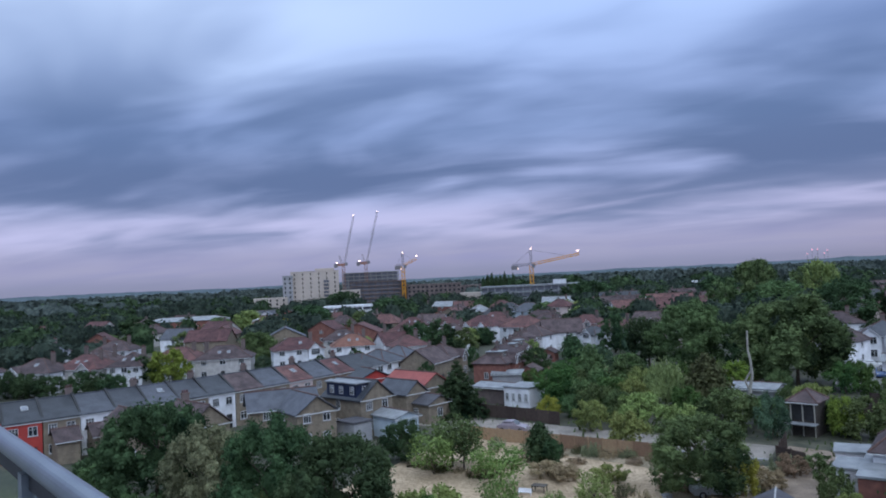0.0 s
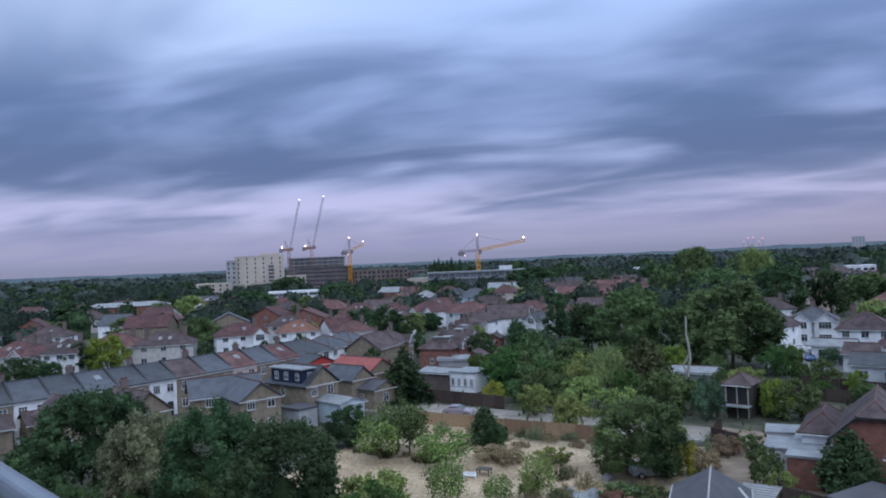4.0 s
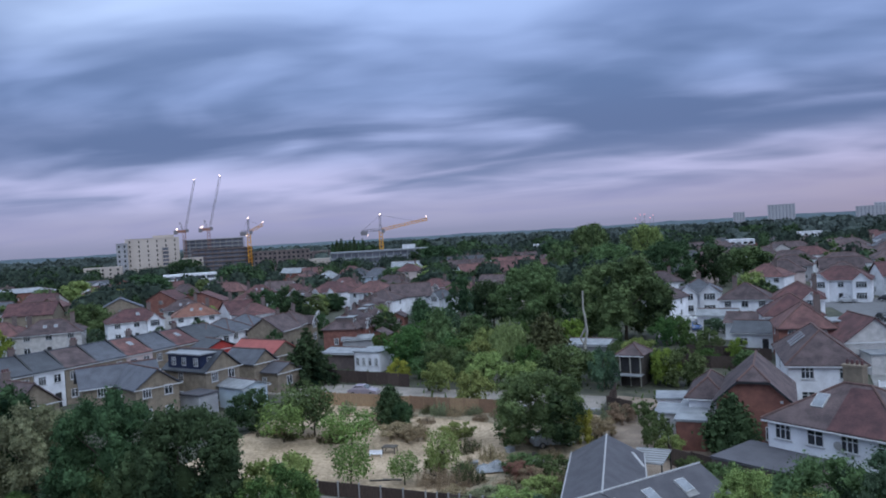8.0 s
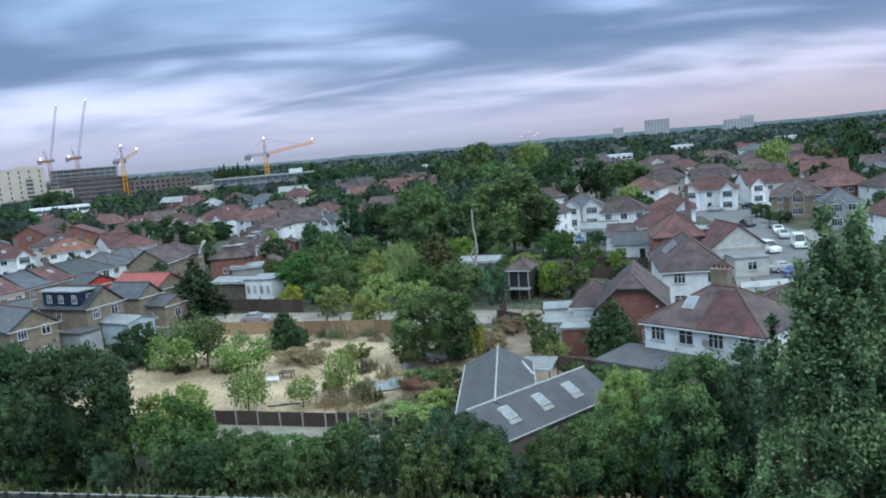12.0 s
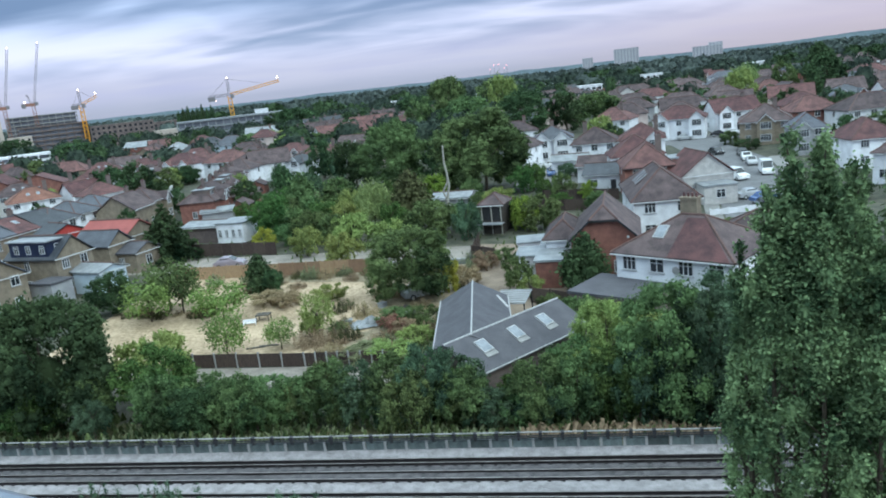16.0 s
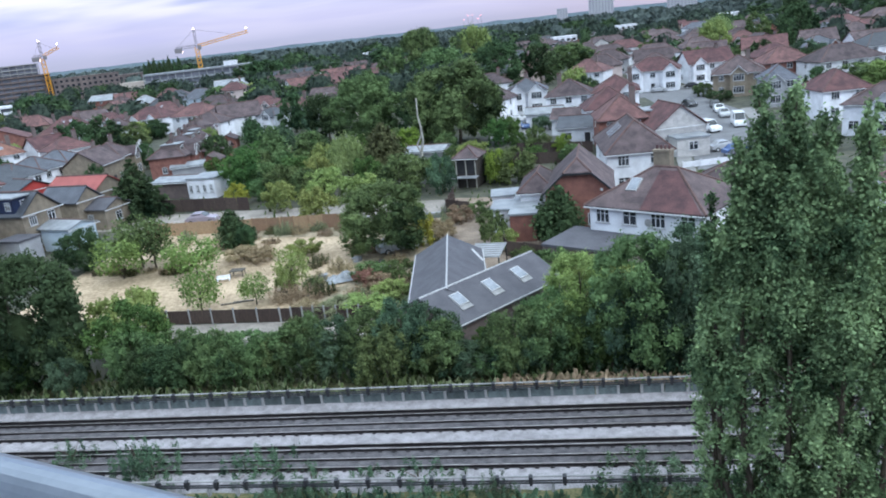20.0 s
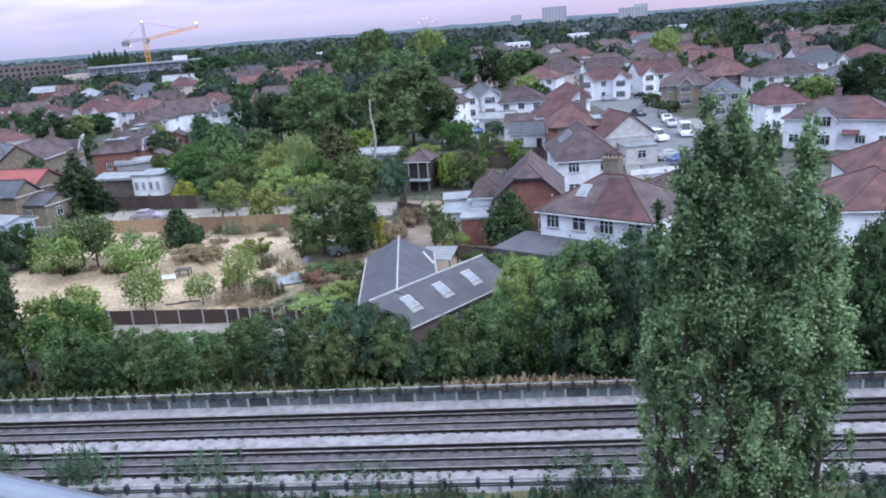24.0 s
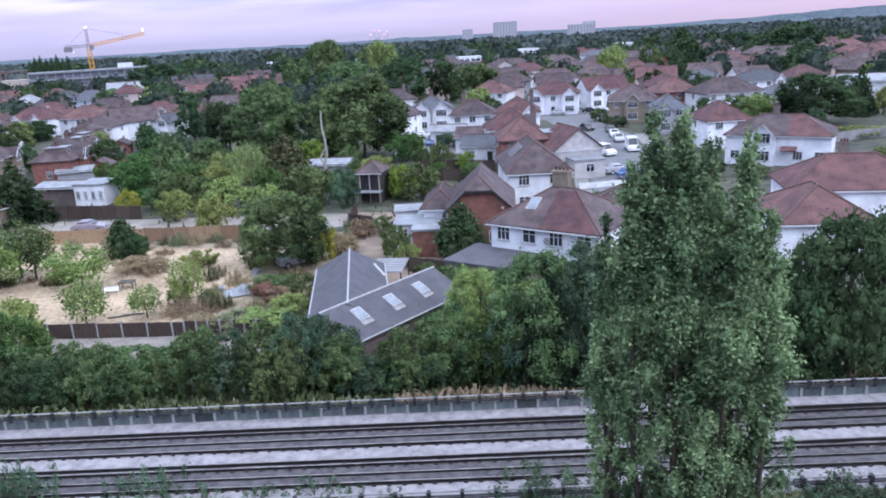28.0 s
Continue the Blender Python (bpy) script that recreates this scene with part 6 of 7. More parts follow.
def hammerhead(x, y, h, apex, jib, counter, rot, label, rise=0.1, mast_mat=None):
    t = thing("tower_crane", pose(x, y, 0, 0, 0, rot), label, "crane", "tower cranes")
    g = Geo()
    lattice(g, (0, 0, 0), (0, 0, h), 2.6, 3.0, 0.36)
    part("mast", g, mast_mat or CRANE, t, "yellow lattice mast")
    g = Geo()
    lattice(g, (0, 0, h), (0, 0, apex), 1.4, 2.5, 0.2)
    part("tower_top", g, CRANEGREY, t, "grey tower top")
    g = Geo()
    lattice(g, (1, 0, h + 1.0), (jib, 0, h + 1.0 + jib * rise), 1.7, 2.6, 0.27)
    part("jib", g, CRANE, t, "lattice jib")
    g = Geo()
    lattice(g, (-1, 0, h + 1.0), (-counter, 0, h + 0.6), 1.6, 2.6, 0.2)
    part("counter_jib", g, CRANEGREY, t)
    part("counterweight", Geo().box(-counter - 1, -1.2, h - 2.6, -counter + 4, 1.2, h + 0.6), CRANEGREY, t, "concrete counterweight")
    part("cab", Geo().box(0.6, -2.6, h - 1.6, 3.0, -1.0, h + 1.2), CRANEGREY, t, "operator's cab")
    g = Geo().beam((0, 0, apex), (jib * 0.7, 0, h + 2 + jib * rise * 0.7), 0.12).beam((0, 0, apex), (-counter + 1, 0, h + 1.2), 0.12)
    part("tie_bar", g, CRANEGREY, t)
    lamp(t, (0, 0, apex + 0.8))
    lamp(t, (jib * 0.97, 0, h + 3.4 + jib * rise))
    lamp(t, (-counter + 4, 0, h - 2.2), 0.4)


def luffer(x, y, h, jib_len, lean, rot, label):
    t = thing("tower_crane", pose(x, y, 0, 0, 0, rot), label, "crane", "tower cranes")
    g = Geo()
    lattice(g, (0, 0, 0), (0, 0, h), 2.2, 3.2, 0.22)
    part("mast", g, CRANERED, t, "red lattice mast")
    part("machinery_deck", Geo().box(-6, -1.4, h, 2, 1.4, h + 2.2), CRANERED, t, "machinery deck")
    part("counterweight", Geo().box(-8, -1.6, h - 1.2, -5, 1.6, h + 2.2), CRANEGREY, t, "counterweight")
    part("cab", Geo().box(1.5, -2.4, h + 0.2, 3.8, -0.6, h + 2.8), CRANEGREY, t, "operator's cab")
    g = Geo()
    lattice(g, (-1, 0, h + 2), (-3, 0, h + 9), 1.2, 2.4, 0.16)
    part("frame", g, CRANEGREY, t, "back frame")
    a = radians(lean)
    tip = (1 + jib_len * math.cos(a), 0, h + 1.5 + jib_len * math.sin(a))
    g = Geo()
    lattice(g, (1, 0, h + 1.5), tip, 1.3, 2.6, 0.14)
    part("jib", g, CRANEGREY, t, "raised thin lattice jib")
    lamp(t, (tip[0], 0, tip[2] + 0.6), 0.45)
    lamp(t, (-5.5, 0, h + 3.2), 0.6)


luffer(-418.0, 498.0, 35.5, 43, 77, 37, "red luffing crane with its thin jib raised")
luffer(-409.0, 518.0, 36.5, 46, 76, 37, "red luffing crane with its long jib raised")
hammerhead(-365, 513, 32.5, 43.5, 12, 6, 37, "yellow tower crane over the building site", 0.42)
hammerhead(-241, 505, 27.0, 39.0, 36, 14, 25, "tall yellow tower crane with a long jib", 0.17)
for x, y, z in ((-10, 1250, 30), (12, 1250, 36), (38, 1240, 36), (60, 1260, 30), (80, 1240, 34)):
    t = thing("floodlight_mast", pose(x * 0.32 - 129, y, 0), "slender floodlight mast with a lit pinkish head", "floodlight", "floodlights")
    part("pole", Geo().beam((0, 0, 0), (0, 0, z), 0.35, 0.2, 6), CRANEGREY, t)
    part("lamp_head", Geo().box(-1.0, -0.4, z, 1.0, 0.4, z + 1.1), LAMPPINK, t, "lit floodlight head")


# ---- fences, vehicles, clutter ----
def panel_fence(pts, h, material, step, label, group, post_mat=None):
    f = thing("panel_fence", pose(0, 0, 0), label, "fence", group)
    k = 0
    for a, b in zip(pts, pts[1:]):
        a, b = Vector((*a, 0)), Vector((*b, 0))
        n = max(1, round((b - a).length / step))
        d = (b - a) / n
        ang = math.degrees(math.atan2(d.y, d.x))
        L_ = d.length
        nb = max(3, int(L_ / 0.16))
        bw = (L_ - 0.12) / nb
        prof = [(0.06 + bw * (i // 2 + i % 2), 0.012 + 0.018 * ((i // 2) % 2)) for i in range(2 * nb)]
        prof += [(x, -y) for x, y in reversed(prof)]
        n2 = len(prof)
        pn = Geo().poly([(x, y, z) for z in (0.06, h - 0.05) for x, y in prof], [tuple(range(n2))[::-1], tuple(range(n2, 2 * n2))] + [(i, (i + 1) % n2, n2 + (i + 1) % n2, n2 + i) for i in range(n2)])
        pm, po = pn.mesh("panel"), Geo().box(-0.06, -0.06, -0.2, 0.06, 0.06, h + 0.05).mesh("post")
        for i in range(n):
            p = a + d * i
            part("post", po, post_mat or CONCRETE, f, at=pose(p.x, p.y, 0, random.uniform(-2, 2), random.uniform(-2, 2), ang))
            part("panel", pm, material, f, at=pose(p.x, p.y, random.uniform(-0.04, 0.03), random.uniform(-2, 2), 0, ang))
    return f


panel_fence([(-34.5, 53.2), (-22.5, 52.5)], 1.25, PANELWOOD, 1.85, "low dark wooden panel fence with pale posts", "fences")
panel_fence([(-22.5, 52.5), (-15, 52.2)], 1.2, PANELWOOD, 0.95, "weathered broken dark picket fence", "fences")
panel_fence([(-49, 83.0), (-24, 81.2)], 1.7, NEWWOOD, 1.83, "orange-brown wooden panel fence behind the yard", "fences", NEWWOOD)
panel_fence([(-52, 84.5), (-49, 83.0)], 1.7, BRICK, 1.83, "short red-brown brick garden wall", "fences", BRICK)
panel_fence([(-60, 97.5), (-42, 94.5)], 1.9, PANELWOOD, 1.83, "dark stained wooden garden fence", "fences", PANELWOOD)
panel_fence([(-13, 91.0), (-13, 84.0), (-10, 82.0)], 1.8, PANELWOOD, 1.83, "dark stained wooden garden fence", "fences", PANELWOOD)
panel_fence([(-6, 121.0), (6, 117.0)], 1.8, PANELWOOD, 1.83, "grey weathered garden fence", "fences", PANELWOOD)
panel_fence([(-8, 112.0), (5, 109.0)], 1.8, PANELWOOD, 1.83, "brown weathered wooden garden fence", "fences", PANELWOOD)
panel_fence([(-1.5, 63.5), (-5.0, 66.0), (-5.5, 68.5)], 1.6, PANELWOOD, 1.83, "grey garden fence beside the workshop", "fences", PANELWOOD)
panel_fence([(16.5, 99.0), (23.5, 101.0)], 0.9, WHITE, 2.2, "low white garden wall", "fences", WHITE)
panel_fence([(60, 126), (96, 138)], 1.8, CONCRETE, 2.5, "long pale garden wall", "fences")


def car(x, y, rot, colour, label, name="car", length=4.2, h=1.48, van=False):
    t = thing(name, pose(x, y, 0.03, 0, 0, rot), label, "van" if van else "car", "parked vehicles")
    w, l = (0.95 if van else 0.86), length / 2
    if van:
        prof = [(-l, 0.35), (-l, 0.75), (-l + 0.06, h - 0.1), (-l + 0.35, h), (l - 1.75, h), (l - 1.05, 1.12), (l - 0.15, 0.92), (l, 0.55), (l, 0.3)]
        roof_i = (2, 5)
    else:
        prof = [(-l, 0.35), (-l + 0.05, 0.85), (-l + 0.45, 0.95), (-l + 1.0, h - 0.04), (l - 2.0, h), (l - 1.2, 0.98), (l - 0.2, 0.80), (l, 0.55), (l, 0.3)]
        roof_i = (3, 4)
    g = Geo()
    n = len(prof)
    for s in (-1, 1):
        for k, (px2, z) in enumerate(prof):
            g.v.append((px2, s * (w - (0.14 if z > 1.05 else 0.0)), z))
    g.f = [tuple(range(n)), tuple(range(2 * n - 1, n - 1, -1))] + [(i, n + i, n + (i + 1) % n, (i + 1) % n) for i in range(n)]
    body = part("body", g, PAINT[colour], t)
    zb, zt = 1.0, h - 0.1
    if van:
        part("windscreen", Geo().poly([(l - 1.68, -0.72, h - 0.1), (l - 1.68, 0.72, h - 0.1), (l - 1.08, 0.76, 1.16), (l - 1.08, -0.76, 1.16)] + [(l - 1.63, -0.72, h - 0.07), (l - 1.63, 0.72, h - 0.07), (l - 1.03, 0.76, 1.19), (l - 1.03, -0.76, 1.19)], [(4, 5, 6, 7), (0, 3, 2, 1), (0, 1, 5, 4), (2, 3, 7, 6), (1, 2, 6, 5), (3, 0, 4, 7)]), GLASS, t, "dark windscreen")
        for s in (-1, 1):
            part("side_window", Geo().box(l - 2.5, s * 0.80 - 0.03, 1.15, l - 1.55, s * 0.80 + 0.03, h - 0.25), GLASS, t)
    else:
        for s in (-1, 1):
            part("side_window", Geo().poly([(-l + 0.75, s * 0.75, 1.02), (l - 1.45, s * 0.75, 1.02), (l - 2.05, s * 0.735, h - 0.1), (-l + 1.1, s * 0.735, h - 0.1)] + [(-l + 0.75, s * 0.79, 1.02), (l - 1.45, s * 0.79, 1.02), (l - 2.05, s * 0.775, h - 0.1), (-l + 1.1, s * 0.775, h - 0.1)], [(0, 1, 2, 3), (7, 6, 5, 4), (0, 4, 5, 1), (1, 5, 6, 2), (2, 6, 7, 3), (3, 7, 4, 0)]), GLASS, t)
        part("windscreen", Geo().poly([(l - 1.95, -0.62, h - 0.05), (l - 1.95, 0.62, h - 0.05), (l - 1.25, 0.68, 1.03), (l - 1.25, -0.68, 1.03), (l - 1.92, -0.62, h), (l - 1.92, 0.62, h), (l - 1.22, 0.68, 1.06), (l - 1.22, -0.68, 1.06)], [(4, 5, 6, 7), (0, 3, 2, 1), (0, 1, 5, 4), (2, 3, 7, 6), (1, 2, 6, 5), (3, 0, 4, 7)]), GLASS, t, "dark windscreen")
    for sx in (-l + 0.8, l - 0.8):
        for s in (-1, 1):
            wh = part("wheel", Geo().beam((sx, s * (w - 0.18), 0.32), (sx, s * (w + 0.02), 0.32), 0.32, 0.32, 14), TYRE, t)
            part("rim", Geo().beam((sx, s * (w + 0.02), 0.32), (sx, s * (w + 0.03), 0.32), 0.19, 0.19, 10), PAINT["silver"], wh)
    for s in (-1, 1):
        part("headlight", Geo().box(l - 0.12, s * 0.62 - 0.16, 0.62, l + 0.01, s * 0.62 + 0.16, 0.76), MORTAR, t, "clear headlight")
    return t


car(25.3, 126.8, -66, "white", "white panel van parked in the street", "van", 4.4, 1.95, True)
car(30.8, 130.4, -95, "white", "white panel van parked by the kerb", "van", 5.0, 2.3, True)
car(28.2, 160.5, -75, "black", "black car parked in the street")
car(31.0, 142.0, -95, "silver", "silver car parked by the kerb")
car(31.5, 148.5, -95, "white", "white car parked by the kerb")
car(32.2, 155.5, -95, "black", "black car parked by the kerb")
car(24.0, 109.5, 10, "silver", "silver car on a drive")
car(25.0, 105.8, 15, "blue", "dark blue car on a drive")
car(24.6, 102.0, 10, "black", "black car on a drive")
car(-5.5, 150.0, -85, "blue", "dark blue car parked on the forecourt")
car(-8.5, 152.0, -85, "black", "black car parked on the forecourt")
car(-7.2, 161.5, 0, "white", "white car parked before the white house")
car(26.5, 193.0, -12, "silver", "silver car parked before the gabled houses")
car(35.0, 194.5, -12, "black", "black car parked before the gabled houses")
car(38.8, 194.8, -12, "white", "white car parked before the gabled houses")
car(-16.3, 70.0, 30, "silver", "silver car under the trees by the yard")
car(-46.2, 88.6, 5, "purple", "faded purple car on the back lane")
for i in range(16):
    car(-262 + i * 3.1 + random.uniform(-0.4, 0.4), 432 + i * 1.1 + 6 * (i % 2), 110, ("white", "silver", "blue", "black", "red", "white")[i % 6], "car in the distant car park")


def yard_clutter():
    t = thing("garden_bench", Matrix.LocRotScale((-32.3, 63.6, 0), Euler((0, 0, 0.2)), (0.65, 0.65, 0.65)), "white painted bench on the parched grass", "bench")
    part("seat", Geo().box(-1.0, -0.25, 0.42, 1.0, 0.25, 0.50), WHITE, t)
    part("backrest", Geo().box(-1.0, 0.20, 0.55, 1.0, 0.27, 0.95), WHITE, t)
    for sx in (-0.9, 0.9):
        for sy in (-0.2, 0.2):
            part("leg", Geo().box(sx - 0.04, sy - 0.04, 0, sx + 0.04, sy + 0.04, 0.42), WHITE, t)
    t = thing("table", pose(-31.4, 65.0, 0, 0, 0, 5), "dark low table beside the bench", "table")
    part("tabletop", Geo().box(-0.7, -0.5, 0.62, 0.7, 0.5, 0.70), TIMBER, t)
    for sx in (-0.6, 0.6):
        for sy in (-0.4, 0.4):
            part("leg", Geo().box(sx - 0.04, sy - 0.04, 0, sx + 0.04, sy + 0.04, 0.62), TIMBER, t)
    g = Geo()
    rr = random.Random(5)
    for i in range(9):
        for j in range(7):
            g.v.append((-1.7 + 0.42 * i, -1.2 + 0.4 * j, 0.15 + 0.75 * rr.random() * math.sin(math.pi * i / 8) * math.sin(math.pi * j / 6)))
    for i in range(8):
        for j in range(6):
            a = i * 7 + j
            g.f.append((a, a + 7, a + 8, a + 1))
    ob = part("tarpaulin", g, PALEROOF, None)
    ob.matrix_basis = pose(-19.8, 62.0, 0.04, 0, 0, 25)
    md = ob.modifiers.new("thickness", "SOLIDIFY")
    md.thickness = 0.03
    tagged(ob, "crumpled pale grey tarpaulin over junk in the yard", "tarpaulin")
    for i, (x, y, r) in enumerate(((-27.8, 57.6, 8), (-28.8, 57.2, 14))):
        b = part("plank", Geo().box(-0.9, -0.12, 0, 0.9, 0.12, 0.08), TIMBER, None)
        b.matrix_basis = pose(x, y, 0.03, 0, 0, r)
        tagged(b, "dark wooden plank lying on the dry grass", "plank", "planks")
    for i in range(5):
        x, y = rr.uniform(-22, -16), rr.uniform(62, 72)
        b = part("crate", Geo().box(-0.4, -0.3, 0, 0.4, 0.3, 0.45).box(-0.44, -0.34, 0.40, 0.44, 0.34, 0.47), (TIMBER, PALEROOF, CONCRETE)[i % 3], None)
        b.matrix_basis = pose(x, y, 0.03, 0, 0, rr.uniform(0, 90))
        tagged(b, "discarded crate among the weeds", "crate", "yard junk")
    t = thing("dead_tree", pose(-19.7, 109.5, 0), "pale bare dead tree trunk like a pole", "dead tree")
    g = Geo()
    pts = [(0, 0, 0), (-0.2, 0, 2.6), (-0.15, 0, 3.6), (0.25, 0, 5.4), (0.1, 0, 7.5), (-0.15, 0, 9.0), (-0.1, 0, 11.6)]
    for k, (a, b) in enumerate(zip(pts, pts[1:])):
        g.beam(a, b, 0.26 - 0.025 * k, 0.24 - 0.025 * k, 8)
    part("trunk", g, POLEWOOD, t)
    part("limb", Geo().beam((-0.15, 0, 3.3), (-0.75, 0, 4.6), 0.16, 0.14, 7).beam((-0.75, 0, 4.6), (0.1, 0, 6.1), 0.14, 0.12, 7), POLEWOOD, t)


yard_clutter()


# ---- trees and bushes ----
# large crowns mid
broadleaf(-37.4, 149.5, 14.9, 7.4, "deep")
broadleaf(-48.3, 156.8, 11.0, 4.9, "dark")
broadleaf(-17.3, 137.6, 15.8, 9.0, "deep")
broadleaf(-25.5, 146.1, 12.4, 5.0, "dark")
broadleaf(-64.1, 180.7, 10.3, 4.1, "dark")
cypress(-69.7, 166.0, 6.3, 3.0, "dark")
broadleaf(-50.0, 131.9, 7.4, 3.3, "blue")
broadleaf(-47.2, 106.5, 7.2, 3.5, "fresh")
cypress(-47.8, 121.4, 8.7, 3.0, "deep")
shrub(-39.6, 107.5, 5.0, 3.6, "fresh")
broadleaf(-43.0, 127.1, 6.5, 3.5, "deep")
willow(-31.5, 108.9, 7.4, 3.3)
shrub(-35.6, 111.5, 6.2, 3.2, "light")
cypress(-24.9, 105.8, 9.0, 3.4, "olive")
shrub(-20.7, 98.5, 5.4, 3.9)
shrub(-45.0, 97.9, 3.5, 1.9, "yellow")
shrub(-29.4, 84.6, 4.6, 2.7, "light")
shrub(-36.8, 92.3, 4.2, 2.4, "light")
shrub(-31.1, 96.7, 4.7, 3.3, "light")
shrub(-25.0, 93.6, 4.2, 2.8, "light")
broadleaf(-17.0, 69.2, 7.9, 4.5, "")
cypress(-36.1, 75.4, 4.6, 1.8, "dark")
shrub(-34.4, 74.7, 2.9, 1.4, "dark")
shrub(-15.1, 95.4, 5.6, 2.1, "blue")
shrub(-6.3, 99.3, 5.0, 3.6, "")
shrub(-9.8, 102.2, 3.6, 2.4, "deep")
shrub(-6.6, 70.1, 3.7, 1.5)
shrub(-5.1, 68.0, 2.3, 1.4, "light")
shrub(-8.8, 81.6, 2.0, 1.4)
shrub(-12.2, 73.9, 2.1, 1.5, "dry")
shrub(-14.0, 70.9, 3.9, 1.5, "yellow")
shrub(-11.1, 79.5, 2.3, 1.6, "dry")
shrub(-17.0, 59.9, 1.7, 1.3, "rust")
shrub(-15.6, 58.9, 1.5, 1.3, "dry")
shrub(-20.6, 54.0, 1.2, 1.5, "dry")
shrub(-18.2, 54.4, 1.3, 1.6, "pale")
shrub(-32.8, 70.1, 1.8, 2.0, "dry")
shrub(-30.8, 69.4, 1.8, 1.7, "dry")
shrub(-17.1, 61.5, 1.8, 1.8)
shrub(-14.2, 61.1, 2.1, 1.5)
shrub(-18.5, 52.8, 1.3, 1.6, "pale")
shrub(-13.8, 55.6, 1.9, 1.9, "light")
shrub(-15.6, 53.4, 1.6, 2.1, "light")
shrub(-24.7, 60.4, 1.8, 1.1, "light")
shrub(-26.3, 70.4, 2.0, 1.8, "light")
# yard trees
small_tree(-44.5, 66.5, 4.8, 3.1, "apple")
small_tree(-42.2, 69.0, 5.5, 2.7)
small_tree(-35.8, 65.4, 4.3, 3.3, "apple")
small_tree(-30.2, 54.7, 4.5, 1.9, "apple")
small_tree(-26.2, 56.7, 2.9, 1.5, "apple")
small_tree(-23.4, 58.8, 4.6, 1.7, "light")
broadleaf(-51.5, 70.3, 4.9, 2.7, "dark")
small_tree(-44.3, 70.0, 5.8, 3.4)
shrub(-32.7, 47.7, 5.1, 2.9, "light")
broadleaf(-36.6, 41.9, 10.4, 4.7, "dark")
broadleaf(-45.2, 43.5, 10.8, 4.4, "shaded")
broadleaf(-53.0, 43.6, 9.6, 3.8, "pale")
broadleaf(-62.4, 45.4, 11.0, 5.6, "shaded")
shrub(-73.5, 47.0, 4.2, 3.2, "shaded")
shrub(-69.5, 43.5, 4.6, 3.0, "deep")
shrub(-79.5, 50.5, 3.0, 2.6, "dark")
shrub(-65.5, 52.5, 4.0, 2.8, "")
spruce(-58.9, 95.4, 8.4, 4.0, "dark")
cypress(-0.1, 68.9, 5.9, 2.3, "dark")
shrub(-1.4, 70.8, 3.1, 1.4, "dark")
shrub(13.4, 89.6, 2.4, 2.1, "light")
shrub(-3.3, 63.1, 1.8, 1.2)
shrub(1.4, 151.9, 3.5, 5.2, "dark")
shrub(-2.1, 145.2, 3.0, 2.5, "blue")
# left
broadleaf(-140.0, 105.7, 8.6, 4.6, "lime")
broadleaf(-147.4, 103.9, 7.1, 3.8, "dark")
broadleaf(-147.1, 139.8, 9.6, 5.6)
broadleaf(-235.1, 217.1, 11.8, 7.9, "light")
broadleaf(-208.7, 206.2, 9.3, 5.9, "yellow")
broadleaf(-215.2, 232.6, 12.8, 10.2, "dark")
broadleaf(-331.5, 391.1, 15.5, 14.2, "dark")
broadleaf(-167.1, 207.9, 11.1, 5.3)
broadleaf(-113.8, 164.9, 10.0, 4.4, "dark")
broadleaf(-109.3, 168.2, 10.4, 4.8, "dark")
broadleaf(-104.5, 172.5, 7.4, 5.0, "")
broadleaf(-111.9, 197.4, 5.6, 4.2, "dark")
broadleaf(-230.9, 310.5, 12.6, 9.5, "dark")
broadleaf(-184.4, 213.7, 6.8, 4.3, "dark")
shrub(-162.4, 82.7, 6.0, 3.9, "dark")
shrub(-157.3, 84.1, 5.4, 3.9, "dark")
shrub(-152.4, 85.5, 4.8, 3.8, "dark")
shrub(-143.4, 88.0, 5.8, 3.6, "dark")
shrub(-140.1, 89.0, 4.6, 3.6, "dark")
shrub(-136.8, 89.9, 5.2, 3.5, "dark")
broadleaf(-207.1, 163.6, 7.6, 6.1)
broadleaf(-261.5, 148.2, 6.0, 6.5, "dark")
broadleaf(-241.8, 159.5, 7.0, 6.7)
broadleaf(-246.3, 211.8, 9.4, 7.5)
broadleaf(-352.7, 208.6, 6.9, 9.4)
broadleaf(-301.2, 210.2, 10.3, 9.9, "dark")
broadleaf(-397.0, 207.3, 8.8, 12.0)
broadleaf(-373.4, 240.0, 10.7, 11.9)
# right far
for x, y, h, r, look_ in STREET_TREES:
    broadleaf(x, y, h, r, look_)
broadleaf(-29.6, 347.1, 17.6, 10.2, "dark")
broadleaf(-4.6, 326.8, 11.2, 8.0, "dark")
broadleaf(6.7, 266.3, 12.0, 9.4)
broadleaf(-19.5, 382.1, 12.4, 7.3, "dark")
willow(74.4, 354.2, 13.2, 8.3)
cypress(94.9, 317.3, 20.4, 6.6, "dark")
broadleaf(146.4, 560.2, 14.3, 11.5, "dark")
broadleaf(191.1, 433.0, 17.8, 17.4, "dark")
broadleaf(190.6, 506.3, 14.4, 14.9, "dark")
broadleaf(72.3, 151.3, 10.6, 8.4, "dark")
spruce(86.4, 161.4, 10.7, 3.1)
shrub(63.7, 161.2, 6.0, 5.6)
shrub(66.8, 189.3, 3.8, 3.4, "dark")
broadleaf(-91.9, 553.8, 23.8, 15.5)
broadleaf(-103.8, 490.6, 14.2, 13.8, "dark")
broadleaf(-56.5, 513.6, 18.4, 11.9)
broadleaf(-58.1, 478.1, 10.4, 11.1)
shrub(33.7, 175.5, 3.3, 2.5)
shrub(35.1, 163.6, 2.5, 2.8, "dark")
broadleaf(69.0, 283.1, 7.2, 4.9, "dark")
